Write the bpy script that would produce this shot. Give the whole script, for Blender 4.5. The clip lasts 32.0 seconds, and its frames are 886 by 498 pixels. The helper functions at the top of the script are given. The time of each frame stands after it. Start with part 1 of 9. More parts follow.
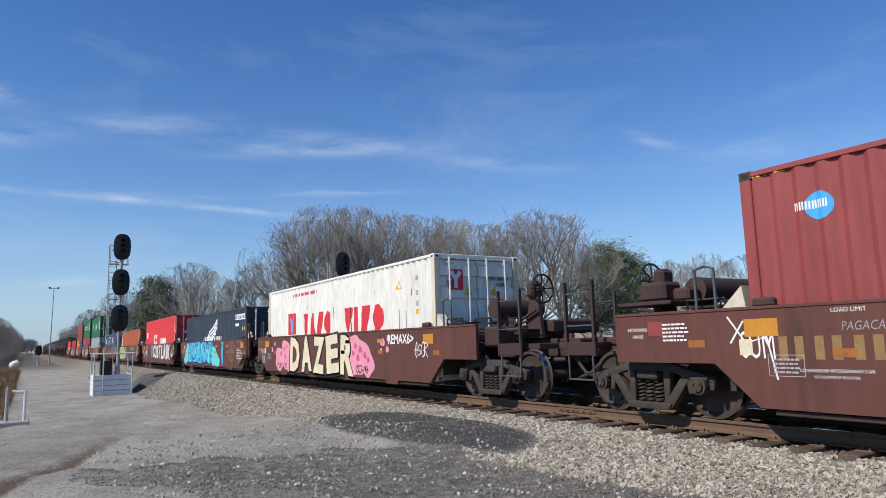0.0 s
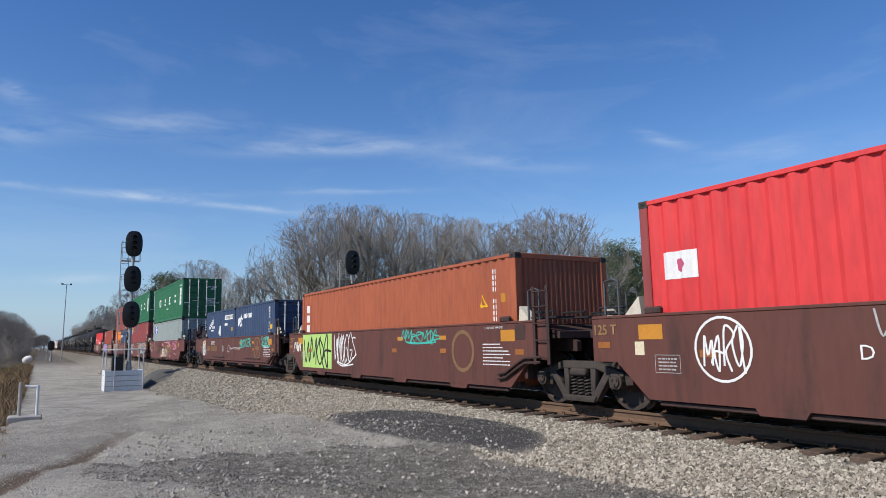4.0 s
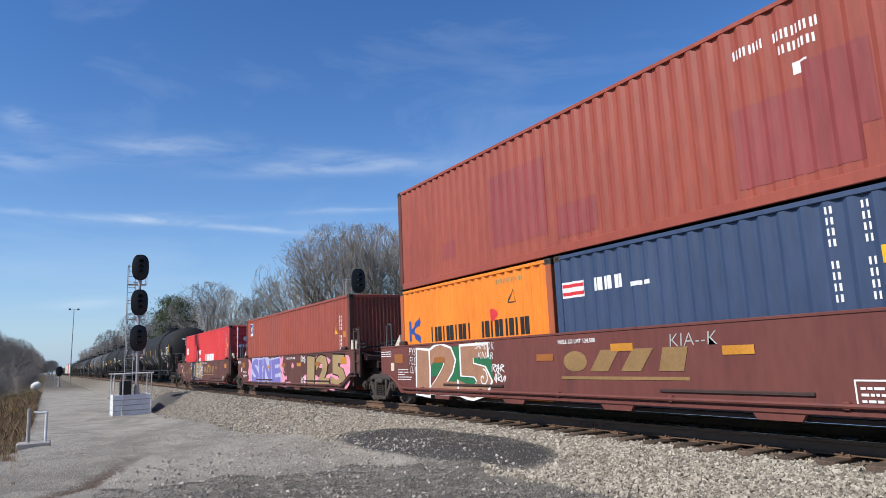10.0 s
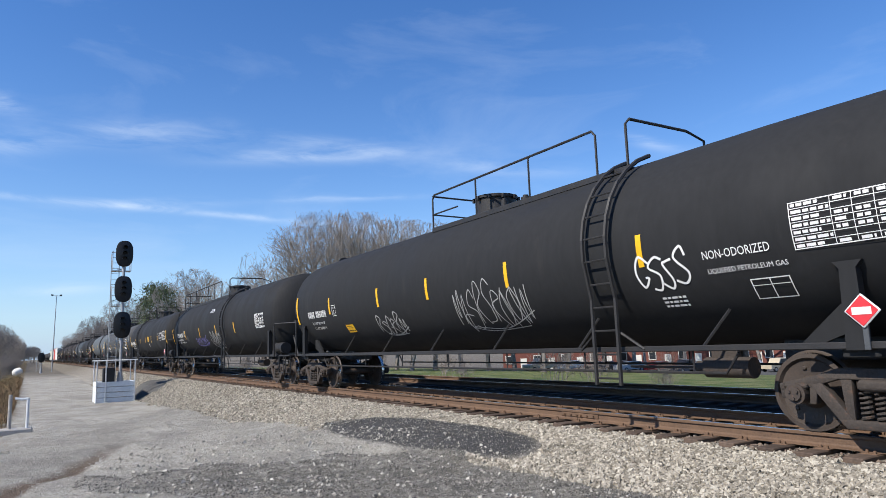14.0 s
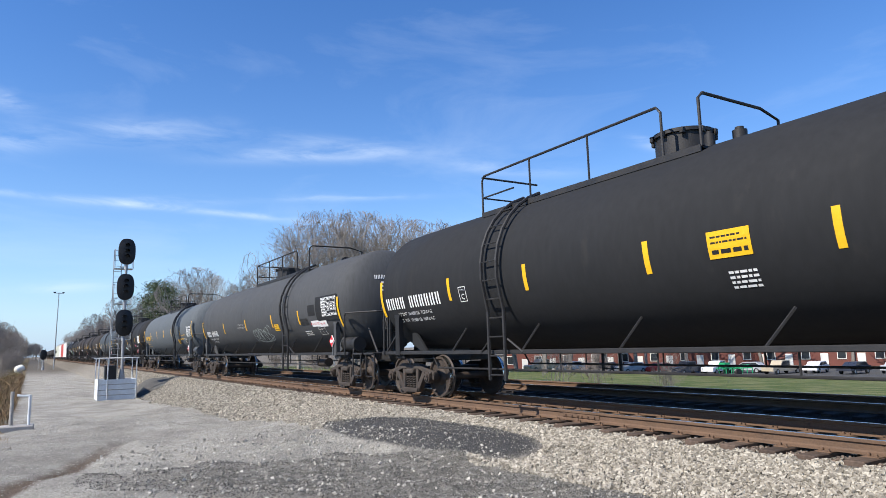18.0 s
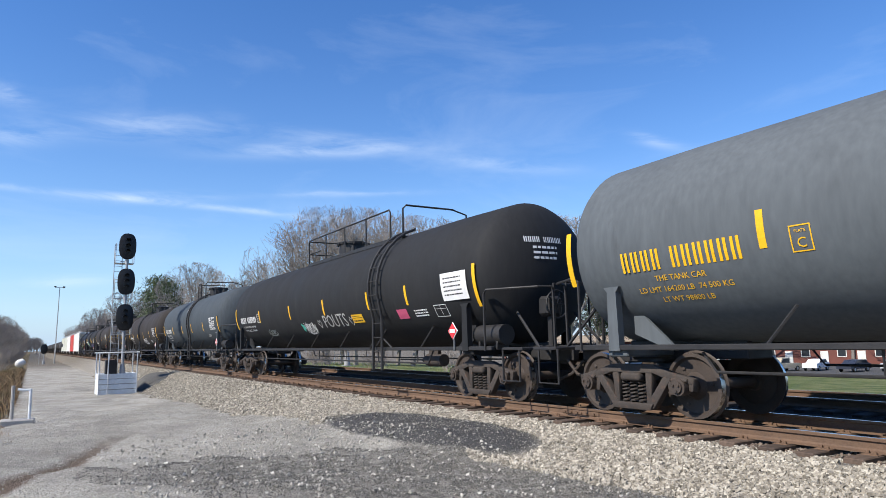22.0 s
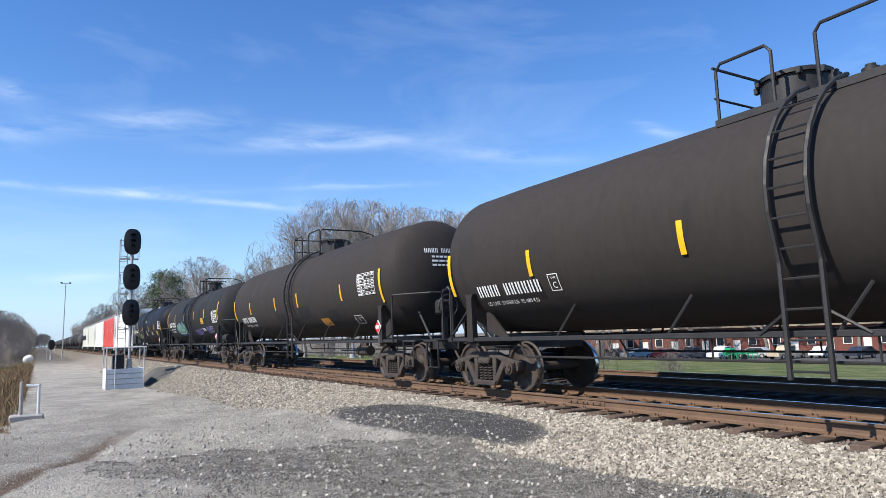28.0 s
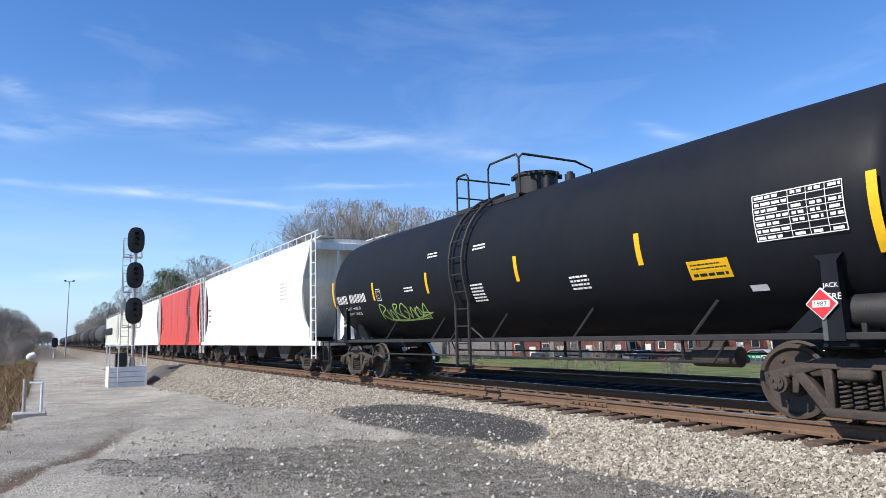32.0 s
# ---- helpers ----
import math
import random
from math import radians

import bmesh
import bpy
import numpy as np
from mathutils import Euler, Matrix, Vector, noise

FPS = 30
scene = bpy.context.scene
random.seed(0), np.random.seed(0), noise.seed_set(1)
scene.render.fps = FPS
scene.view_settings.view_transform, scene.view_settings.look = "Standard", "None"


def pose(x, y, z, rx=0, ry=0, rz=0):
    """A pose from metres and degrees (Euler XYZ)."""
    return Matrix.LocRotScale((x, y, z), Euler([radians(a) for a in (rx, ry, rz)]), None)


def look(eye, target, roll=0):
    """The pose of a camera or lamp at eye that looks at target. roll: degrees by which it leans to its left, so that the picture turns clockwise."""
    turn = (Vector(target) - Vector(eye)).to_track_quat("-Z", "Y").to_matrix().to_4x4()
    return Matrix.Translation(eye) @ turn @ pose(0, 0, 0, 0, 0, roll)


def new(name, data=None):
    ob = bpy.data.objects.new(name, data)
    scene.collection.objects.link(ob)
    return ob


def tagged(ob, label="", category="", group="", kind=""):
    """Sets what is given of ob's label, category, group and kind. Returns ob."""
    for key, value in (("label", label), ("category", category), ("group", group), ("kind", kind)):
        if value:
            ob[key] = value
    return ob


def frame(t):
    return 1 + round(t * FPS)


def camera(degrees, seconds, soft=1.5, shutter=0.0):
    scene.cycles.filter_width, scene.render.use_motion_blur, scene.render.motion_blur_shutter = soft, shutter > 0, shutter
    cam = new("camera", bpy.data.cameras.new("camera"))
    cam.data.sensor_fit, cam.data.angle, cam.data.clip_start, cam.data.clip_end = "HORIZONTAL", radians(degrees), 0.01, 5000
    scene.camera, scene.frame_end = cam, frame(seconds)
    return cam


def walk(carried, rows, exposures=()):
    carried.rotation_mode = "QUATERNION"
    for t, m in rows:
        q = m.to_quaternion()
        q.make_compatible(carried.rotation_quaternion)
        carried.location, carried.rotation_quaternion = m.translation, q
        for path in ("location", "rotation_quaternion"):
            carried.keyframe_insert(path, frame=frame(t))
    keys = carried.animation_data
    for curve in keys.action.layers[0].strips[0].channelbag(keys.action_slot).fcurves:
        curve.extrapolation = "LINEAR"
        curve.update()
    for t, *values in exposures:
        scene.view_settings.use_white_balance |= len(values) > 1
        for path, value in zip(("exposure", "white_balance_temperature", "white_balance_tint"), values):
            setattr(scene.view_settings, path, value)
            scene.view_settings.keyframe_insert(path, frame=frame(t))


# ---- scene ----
# The camera stands on the gravel yard beside the track and sways a little by hand.
# World: x to the right of the camera's line along the track, y along the track, z = 0 at the rail's top.
cam = camera(67.57, 32.0, soft=0.8)
EYE_Z = 1.2
TURNS = (
    (0.0, 97.874, 1.611, -31.948),
    (0.5, 97.925, 1.455, -31.982),
    (1.0, 98.067, 1.248, -31.886),
    (1.5, 98.129, 1.362, -31.776),
    (2.0, 98.149, 1.378, -31.650),
    (2.5, 98.111, 1.292, -31.444),
    (3.0, 98.034, 1.304, -31.253),
    (3.5, 97.931, 1.181, -31.149),
    (5.5, 97.438, 1.183, -31.349),
    (6.0, 97.414, 1.187, -31.401),
    (6.5, 97.390, 1.361, -31.378),
    (7.0, 97.452, 1.736, -31.199),
    (7.5, 97.593, 1.549, -31.107),
    (8.0, 97.826, 1.269, -30.951),
    (8.5, 98.420, 1.175, -30.722),
    (9.0, 98.870, 1.857, -30.391),
    (9.5, 99.160, 2.349, -30.294),
    (10.0, 99.201, 2.469, -30.516),
    (10.5, 99.110, 2.023, -30.997),
    (11.0, 98.974, 1.795, -31.647),
    (11.5, 98.859, 1.885, -32.292),
    (12.0, 98.651, 1.828, -32.771),
    (12.5, 98.509, 1.785, -32.747),
    (13.0, 98.415, 1.885, -32.326),
    (13.5, 98.346, 1.843, -32.021),
    (14.0, 98.303, 1.930, -31.737),
    (14.5, 98.384, 1.978, -31.556),
    (16.5, 98.650, 2.037, -31.641),
    (17.0, 98.613, 1.766, -31.746),
    (17.5, 98.454, 1.656, -31.738),
    (18.0, 98.304, 1.536, -31.618),
    (18.5, 98.129, 1.492, -31.498),
    (19.0, 98.062, 1.299, -31.453),
    (19.5, 98.046, 1.409, -31.429),
    (20.0, 98.101, 1.310, -31.458),
    (20.5, 98.146, 1.363, -31.465),
    (21.0, 98.153, 1.414, -31.457),
    (21.5, 98.073, 1.325, -31.585),
    (22.0, 97.969, 1.278, -31.603),
    (22.5, 97.859, 1.197, -31.658),
    (23.0, 97.821, 1.171, -31.721),
    (23.5, 97.787, 1.299, -31.767),
    (24.0, 97.716, 1.529, -31.733),
    (24.5, 97.643, 1.496, -31.747),
    (25.0, 97.593, 1.580, -31.669),
    (25.5, 97.560, 1.862, -31.599),
    (27.5, 97.366, 1.888, -31.307),
    (28.0, 97.252, 1.918, -31.165),
    (28.5, 97.166, 1.891, -31.038),
    (29.0, 97.120, 1.804, -30.934),
    (29.5, 97.105, 1.894, -30.850),
    (30.0, 97.146, 1.937, -30.754),
    (30.5, 97.203, 1.669, -30.775),
    (31.0, 97.225, 1.579, -30.822),
    (31.5, 97.260, 1.501, -30.877),
    (32.0, 97.277, 1.550, -30.960),
)
walk(cam, [(t, pose(0, 0, EYE_Z, a, b, c)) for t, a, b, c in TURNS],
     exposures=((0, 0.1), (1, 0.1), (2, -0.05), (3, 0.0), (7, 0.2), (8.5, 0.3), (9.3, 0.26), (10, 0.2), (12, 0.0), (13, -0.05), (14, 0.46), (16.5, 0.57), (19, 0.6), (21, 0.56), (25, 0.58), (29, 0.64), (32, 0.58)))

SPEED = 12.167          # the train's speed along the track, towards the camera
TRACK_X = 9.04          # middle of the near track

# ---- daylight: clear winter sky with thin cirrus, low sun beyond the yard ----
SUN_EL, SUN_AZ = 43.0, -2.0     # height; turn from -x towards +y
to_sun = Vector((-math.cos(radians(SUN_AZ)) * math.cos(radians(SUN_EL)),
                 math.sin(radians(SUN_AZ)) * math.cos(radians(SUN_EL)), math.sin(radians(SUN_EL))))
lamp = bpy.data.lights.new("sun", "SUN")
lamp.energy, lamp.angle, lamp.color = 4.6, radians(0.55), (1.0, 0.94, 0.86)
sun = new("sun", lamp)
sun.matrix_world = look(to_sun * 60, (0, 0, 0))


SKY_SAT = 1.26
# wisps of cirrus and one old contrail: middle, way along, half length, half width, strength
WISPS = (
    ((0.1705, 0.9652, 0.1982), (0.9852, -0.1638, -0.05), 0.30, 0.0042, 0.36),
    ((0.1194, 0.9717, 0.2039), (0.9889, -0.1347, 0.063), 0.09, 0.008, 0.26),
    ((0.3606, 0.8892, 0.2816), (0.9201, -0.3885, 0.0486), 0.13, 0.010, 0.44),
    ((0.3433, 0.8906, 0.2983), (0.9358, -0.3514, -0.0278), 0.07, 0.009, 0.24),
    ((0.131, 0.9463, 0.2956), (0.9854, -0.1569, 0.0655), 0.12, 0.018, 0.22),
    ((-0.0298, 0.963, 0.2677), (0.9842, -0.0186, 0.1763), 0.05, 0.014, 0.3),
    ((-0.0416, 0.948, 0.3155), (0.9454, 0.1395, -0.2947), 0.025, 0.014, 0.32),
    ((0.3855, 0.8958, 0.2211), (0.9159, -0.4006, 0.0263), 0.10, 0.0045, 0.3),
    ((0.5834, 0.7701, 0.2581), (0.8101, -0.5746, -0.1167), 0.10, 0.012, 0.25),
    ((0.7395, 0.6149, 0.2739), (0.6729, -0.6646, -0.3247), 0.032, 0.008, 0.35),
    ((0.0291, 0.9957, 0.0875), (0.9982, -0.0334, 0.0489), 0.06, 0.007, 0.28),
    ((0.8237, 0.5145, 0.2385), (0.5349, -0.8445, -0.0256), 0.11, 0.018, 0.2))


def sky_world():
    w = bpy.data.worlds.new("sky")
    scene.world = w
    w.use_nodes = True
    nt = w.node_tree
    nt.nodes.clear()
    N, L = nt.nodes.new, nt.links.new
    out, bg = N("ShaderNodeOutputWorld"), N("ShaderNodeBackground")
    sky = N("ShaderNodeTexSky")
    sky.sky_type, sky.sun_disc = "NISHITA", False
    sky.sun_elevation = radians(SUN_EL)
    sky.sun_rotation = math.atan2(to_sun.x, to_sun.y)
    sky.altitude, sky.air_density, sky.dust_density, sky.ozone_density = 100, 1.0, 0.0, 3.2
    co = N("ShaderNodeTexCoord")

    def math_node(op, a, b=None, clamp=False):
        n = N("ShaderNodeMath")
        n.operation, n.use_clamp = op, clamp
        for i, q in enumerate((a, b)):
            if q is None:
                continue
            if isinstance(q, (int, float)):
                n.inputs[i].default_value = q
            else:
                L(q, n.inputs[i])
        return n.outputs[0]

    def noise_on(scale, stretch, detail, rough):
        mp, n = N("ShaderNodeMapping"), N("ShaderNodeTexNoise")
        mp.inputs["Scale"].default_value = stretch
        n.inputs["Scale"].default_value, n.inputs["Detail"].default_value, n.inputs["Roughness"].default_value = scale, detail, rough
        n.inputs["Distortion"].default_value = 0.5
        L(co.outputs["Generated"], mp.inputs[0]), L(mp.outputs[0], n.inputs["Vector"])
        return n.outputs[0]

    def along(vec):
        n = N("ShaderNodeVectorMath")
        n.operation = "DOT_PRODUCT"
        L(co.outputs["Generated"], n.inputs[0])
        n.inputs[1].default_value = vec
        return n.outputs["Value"]

    fibre = noise_on(9, (1, 1, 5), 8, 0.6)
    cloud = None
    for c, u, half, thick, power in WISPS:
        c, u = Vector(c), Vector(u)
        w = c.cross(u).normalized()
        p = math_node("DIVIDE", math_node("ADD", along(u), -c.dot(u)), half)
        bend = math_node("MULTIPLY", math_node("ADD", fibre, -0.5), thick * 1.6)
        q = math_node("DIVIDE", math_node("ADD", along(w), bend), thick)
        r = math_node("ADD", math_node("MULTIPLY", p, p), math_node("MULTIPLY", q, q))
        g = math_node("MULTIPLY", math_node("POWER", 2.718, math_node("MULTIPLY", r, -1.0)), power)
        front = math_node("GREATER_THAN", along(c), 0.3)
        g = math_node("MULTIPLY", g, front)
        cloud = g if cloud is None else math_node("ADD", cloud, g)
    ramp = N("ShaderNodeMapRange")
    ramp.inputs[1].default_value, ramp.inputs[2].default_value = 0.36, 0.66
    L(fibre, ramp.inputs[0])
    veil = N("ShaderNodeMapRange")
    veil.inputs[1].default_value, veil.inputs[2].default_value, veil.inputs[4].default_value = 0.52, 0.80, 0.13
    L(noise_on(3.2, (1, 1, 3.4), 7, 0.6), veil.inputs[0])
    cirrus = math_node("ADD", math_node("MULTIPLY", cloud, ramp.outputs[0]), veil.outputs[0], True)
    vivid = N("ShaderNodeHueSaturation")
    vivid.inputs["Saturation"].default_value, vivid.inputs["Hue"].default_value, vivid.inputs["Value"].default_value = SKY_SAT, 0.51, 1.2
    L(sky.outputs[0], vivid.inputs["Color"])
    # pale haze low over the horizon
    low = math_node("POWER", 2.718, math_node("MULTIPLY", math_node("ABSOLUTE", along((0, 0, 1))), -8.0))
    pale = N("ShaderNodeMix")
    pale.data_type = "RGBA"
    L(math_node("MULTIPLY", low, 0.85), pale.inputs["Factor"])
    L(vivid.outputs[0], pale.inputs["A"])
    pale.inputs["B"].default_value = (2.35, 3.7, 5.95, 1)
    mix = N("ShaderNodeMix")
    mix.data_type = "RGBA"
    L(cirrus, mix.inputs["Factor"])
    L(pale.outputs["Result"], mix.inputs["A"])
    mix.inputs["B"].default_value = (6.4, 7.2, 8.2, 1)
    L(mix.outputs["Result"], bg.inputs[0])
    bg.inputs[1].default_value = 0.105
    L(bg.outputs[0], out.inputs[0])


sky_world()
scene.view_settings.exposure = 0.0

# ---- materials ----
def mat(name, col, rough=0.7, metal=0.0, var=0.25, scale=2.0, fine=30.0, bump=0.15, stretch=(1, 1, 1), second=None,
        amount=0.5, spec=0.4, random=0.0, bump_scale=None):
    """Paint, metal, wood or stone: colour broken up at two scales, a second colour (rust, dirt) in patches, fine relief."""
    m = bpy.data.materials.new(name)
    m.use_nodes = True
    nt = m.node_tree
    N, L = nt.nodes.new, nt.links.new
    b = nt.nodes["Principled BSDF"]
    b.inputs["Metallic"].default_value = metal
    b.inputs["Specular IOR Level"].default_value = spec
    co, mp = N("ShaderNodeTexCoord"), N("ShaderNodeMapping")
    mp.inputs["Scale"].default_value = stretch
    L(co.outputs["Object"], mp.inputs[0])
    big, small = N("ShaderNodeTexNoise"), N("ShaderNodeTexNoise")
    big.inputs["Scale"].default_value, big.inputs["Detail"].default_value = scale, 5
    small.inputs["Scale"].default_value, small.inputs["Detail"].default_value = fine, 4
    L(mp.outputs[0], big.inputs["Vector"]), L(mp.outputs[0], small.inputs["Vector"])
    add = N("ShaderNodeMath")
    add.operation = "ADD"
    L(big.outputs[0], add.inputs[0]), L(small.outputs[0], add.inputs[1])
    val = N("ShaderNodeMapRange")
    val.inputs[1].default_value, val.inputs[2].default_value = 0.6, 1.4
    val.inputs[3].default_value, val.inputs[4].default_value = 1 - var, 1 + var
    L(add.outputs[0], val.inputs[0])
    last = val.outputs[0]
    if random:
        info, rr, mul = N("ShaderNodeObjectInfo"), N("ShaderNodeMapRange"), N("ShaderNodeMath")
        rr.inputs[3].default_value, rr.inputs[4].default_value = 1 - random, 1 + random
        mul.operation = "MULTIPLY"
        L(info.outputs["Random"], rr.inputs[0]), L(last, mul.inputs[0]), L(rr.outputs[0], mul.inputs[1])
        last = mul.outputs[0]
    tint = N("ShaderNodeVectorMath")
    tint.operation = "SCALE"
    tint.inputs[0].default_value = col[:3]
    L(last, tint.inputs["Scale"])
    colour = tint.outputs[0]
    if second:
        spot, mr, mx = N("ShaderNodeTexNoise"), N("ShaderNodeMapRange"), N("ShaderNodeMix")
        spot.inputs["Scale"].default_value, spot.inputs["Detail"].default_value, spot.inputs["Roughness"].default_value = scale * 2.3, 8, 0.65
        L(mp.outputs[0], spot.inputs["Vector"])
        mr.inputs[1].default_value, mr.inputs[2].default_value = 0.78 - 0.45 * amount, 0.92 - 0.35 * amount
        L(spot.outputs[0], mr.inputs[0])
        mx.data_type = "RGBA"
        L(mr.outputs[0], mx.inputs["Factor"]), L(colour, mx.inputs["A"])
        mx.inputs["B"].default_value = (*second, 1)
        colour = mx.outputs["Result"]
    L(colour, b.inputs["Base Color"])
    rg = N("ShaderNodeMapRange")
    rg.inputs[1].default_value, rg.inputs[2].default_value = 0.3, 0.7
    rg.inputs[3].default_value, rg.inputs[4].default_value = max(0.05, rough - 0.12), min(1, rough + 0.12)
    L(big.outputs[0], rg.inputs[0]), L(rg.outputs[0], b.inputs["Roughness"])
    if bump:
        bp = N("ShaderNodeBump")
        bp.inputs["Strength"].default_value, bp.inputs["Distance"].default_value = bump, 0.02
        if bump_scale:
            bn = N("ShaderNodeTexNoise")
            bn.inputs["Scale"].default_value, bn.inputs["Detail"].default_value = bump_scale, 4
            L(mp.outputs[0], bn.inputs["Vector"]), L(bn.outputs[0], bp.inputs["Height"])
        else:
            L(small.outputs[0], bp.inputs["Height"])
        L(bp.outputs[0], b.inputs["Normal"])
    return m


WIPE = (1, 0.7, 0.16)      # stretches noise into runs down a side
M = {}


def paint(key, col, dirt=None, amount=0.25, rough=0.5, var=0.2, **more):
    M[key] = mat(key, col, rough=rough, var=var, scale=1.4, fine=14, bump=0.05, stretch=WIPE, second=dirt, amount=amount, **more)


paint("white_paint", (0.72, 0.70, 0.63), (0.45, 0.37, 0.27), 0.28)
paint("navy_paint", (0.038, 0.062, 0.122), (0.02, 0.03, 0.05), 0.3)
paint("slate_paint", (0.032, 0.045, 0.066), (0.02, 0.03, 0.04), 0.3)
paint("red_paint", (0.62, 0.045, 0.045), (0.3, 0.03, 0.03), 0.2)
paint("oxide_paint", (0.30, 0.068, 0.042), (0.2, 0.04, 0.03), 0.35)
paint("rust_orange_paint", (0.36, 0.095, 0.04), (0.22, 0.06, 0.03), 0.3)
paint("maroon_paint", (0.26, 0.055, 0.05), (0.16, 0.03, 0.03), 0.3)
paint("green_paint", (0.023, 0.138, 0.055), (0.02, 0.1, 0.05), 0.25)
paint("grey_paint", (0.28, 0.32, 0.305), (0.22, 0.22, 0.2), 0.25)
paint("orange_paint", (0.78, 0.22, 0.02), (0.4, 0.12, 0.02), 0.15)
paint("boxcar_red_paint", (0.108, 0.039, 0.0285), (0.05, 0.026, 0.021), 0.55, rough=0.65)
paint("rail_red_paint", (0.138, 0.042, 0.033), (0.075, 0.03, 0.025), 0.45, rough=0.62)
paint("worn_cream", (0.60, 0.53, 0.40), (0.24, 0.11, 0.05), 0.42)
# darker red, with shade put in for end gear, rungs and bottom chord
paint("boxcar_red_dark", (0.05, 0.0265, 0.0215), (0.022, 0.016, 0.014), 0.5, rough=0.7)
paint("tank_black", (0.0185, 0.019, 0.020), (0.03, 0.0285, 0.027), 0.4, rough=0.8, spec=0.22)
paint("tank_gloss_black", (0.0095, 0.011, 0.0145), (0.017, 0.017, 0.019), 0.3, rough=0.6, spec=0.13)
paint("tank_charcoal", (0.06, 0.062, 0.064), (0.03, 0.03, 0.03), 0.4, rough=0.8, spec=0.22)
paint("tank_grey", (0.09, 0.101, 0.108), (0.06, 0.06, 0.06), 0.3, rough=0.8, spec=0.22)
paint("tank_slate", (0.05, 0.06, 0.068), (0.035, 0.035, 0.035), 0.4, rough=0.8, spec=0.22)
paint("tank_brown", (0.031, 0.0262, 0.0235), (0.022, 0.019, 0.017), 0.45, rough=0.8, spec=0.22)
paint("hopper_white", (0.72, 0.71, 0.67), (0.35, 0.3, 0.24), 0.2)
paint("hopper_cream", (0.55, 0.56, 0.47), (0.3, 0.27, 0.2), 0.25)
paint("hopper_red", (0.50, 0.06, 0.045), (0.2, 0.04, 0.03), 0.3)
M["truck_steel"] = mat("truck_steel", (0.047, 0.038, 0.032), rough=0.85, var=0.4, scale=4, fine=40, second=(0.105, 0.058, 0.037), amount=0.5, bump=0.25)
M["black_steel"] = mat("black_steel", (0.022, 0.021, 0.021), rough=0.6, var=0.3, scale=4, fine=40, second=(0.05, 0.038, 0.03), amount=0.35, bump=0.15)
M["grey_steel"] = mat("grey_steel", (0.07, 0.075, 0.08), rough=0.55, var=0.25, scale=4, fine=40, bump=0.12)
M["wheel_steel"] = mat("wheel_steel", (0.055, 0.042, 0.034), rough=0.65, metal=0.1, var=0.3, scale=5, fine=50, second=(0.12, 0.07, 0.05), amount=0.4)
M["wheel_tread"] = mat("wheel_tread", (0.55, 0.54, 0.52), rough=0.25, metal=1.0, var=0.15, scale=5, fine=60, bump=0.05)
M["rail_rust"] = mat("rail_rust", (0.125, 0.075, 0.046), rough=0.85, var=0.3, scale=3, fine=45, second=(0.06, 0.038, 0.027), amount=0.4, bump=0.3)
M["rail_top"] = mat("rail_top", (0.5, 0.49, 0.48), rough=0.22, metal=1.0, var=0.12, scale=2, fine=30, bump=0.02)
M["tie_wood"] = mat("tie_wood", (0.09, 0.062, 0.045), rough=0.9, var=0.4, scale=3, fine=25, stretch=(0.25, 1, 1), second=(0.11, 0.085, 0.068), amount=0.4, random=0.3, bump=0.5)
M["galvanised"] = mat("galvanised", (0.42, 0.43, 0.43), rough=0.45, metal=0.6, var=0.18, scale=6, fine=40, bump=0.08)
M["mast_zinc"] = mat("mast_zinc", (0.30, 0.305, 0.31), rough=0.6, metal=0.2, var=0.25, scale=5, fine=40, second=(0.18, 0.17, 0.16), amount=0.3, bump=0.08)
M["rod_zinc"] = mat("rod_zinc", (0.62, 0.62, 0.60), rough=0.5, var=0.2, scale=6, fine=30, second=(0.3, 0.26, 0.22), amount=0.2)
M["cone_cream"] = mat("cone_cream", (0.55, 0.5, 0.4), rough=0.7, var=0.2, scale=4, fine=30, second=(0.25, 0.2, 0.15), amount=0.3)
# far track's tie wood, darkened in colour for the train's shadow
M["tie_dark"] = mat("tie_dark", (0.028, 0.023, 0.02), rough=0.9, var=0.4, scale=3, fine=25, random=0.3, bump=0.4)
M["white_board"] = mat("white_board", (0.66, 0.68, 0.68), rough=0.6, var=0.15, scale=3, fine=20, second=(0.4, 0.38, 0.34), amount=0.25)
M["signal_black"] = mat("signal_black", (0.008, 0.008, 0.009), rough=0.5, var=0.25, scale=3, fine=30)
M["concrete"] = mat("concrete", (0.36, 0.34, 0.31), rough=0.9, var=0.25, scale=3, fine=40, second=(0.2, 0.19, 0.17), amount=0.4, bump=0.4)
M["yellow"] = mat("yellow", (0.75, 0.42, 0.01), rough=0.5, var=0.12, scale=3, fine=30, second=(0.35, 0.22, 0.03), amount=0.2)
M["amber_plate"] = mat("amber_plate", (0.50, 0.215, 0.025), rough=0.5, var=0.15, scale=3, fine=30, second=(0.3, 0.12, 0.03), amount=0.3)
M["faded_amber"] = mat("faded_amber", (0.30, 0.105, 0.022), rough=0.6, var=0.25, scale=4, fine=30, bump=0, second=(0.17, 0.06, 0.025), amount=0.45)
M["tan_rust_ink"] = mat("tan_rust_ink", (0.33, 0.17, 0.10), rough=0.6, var=0.25, scale=3, fine=20, bump=0, second=(0.3, 0.24, 0.2), amount=0.35)
M["dark_ink"] = mat("dark_ink", (0.055, 0.03, 0.026), rough=0.7, var=0.3, scale=3, fine=16, bump=0, second=(0.1, 0.045, 0.035), amount=0.4)
M["white_ink"] = mat("white_ink", (0.72, 0.72, 0.70), rough=0.6, var=0.12, scale=4, fine=30, bump=0)
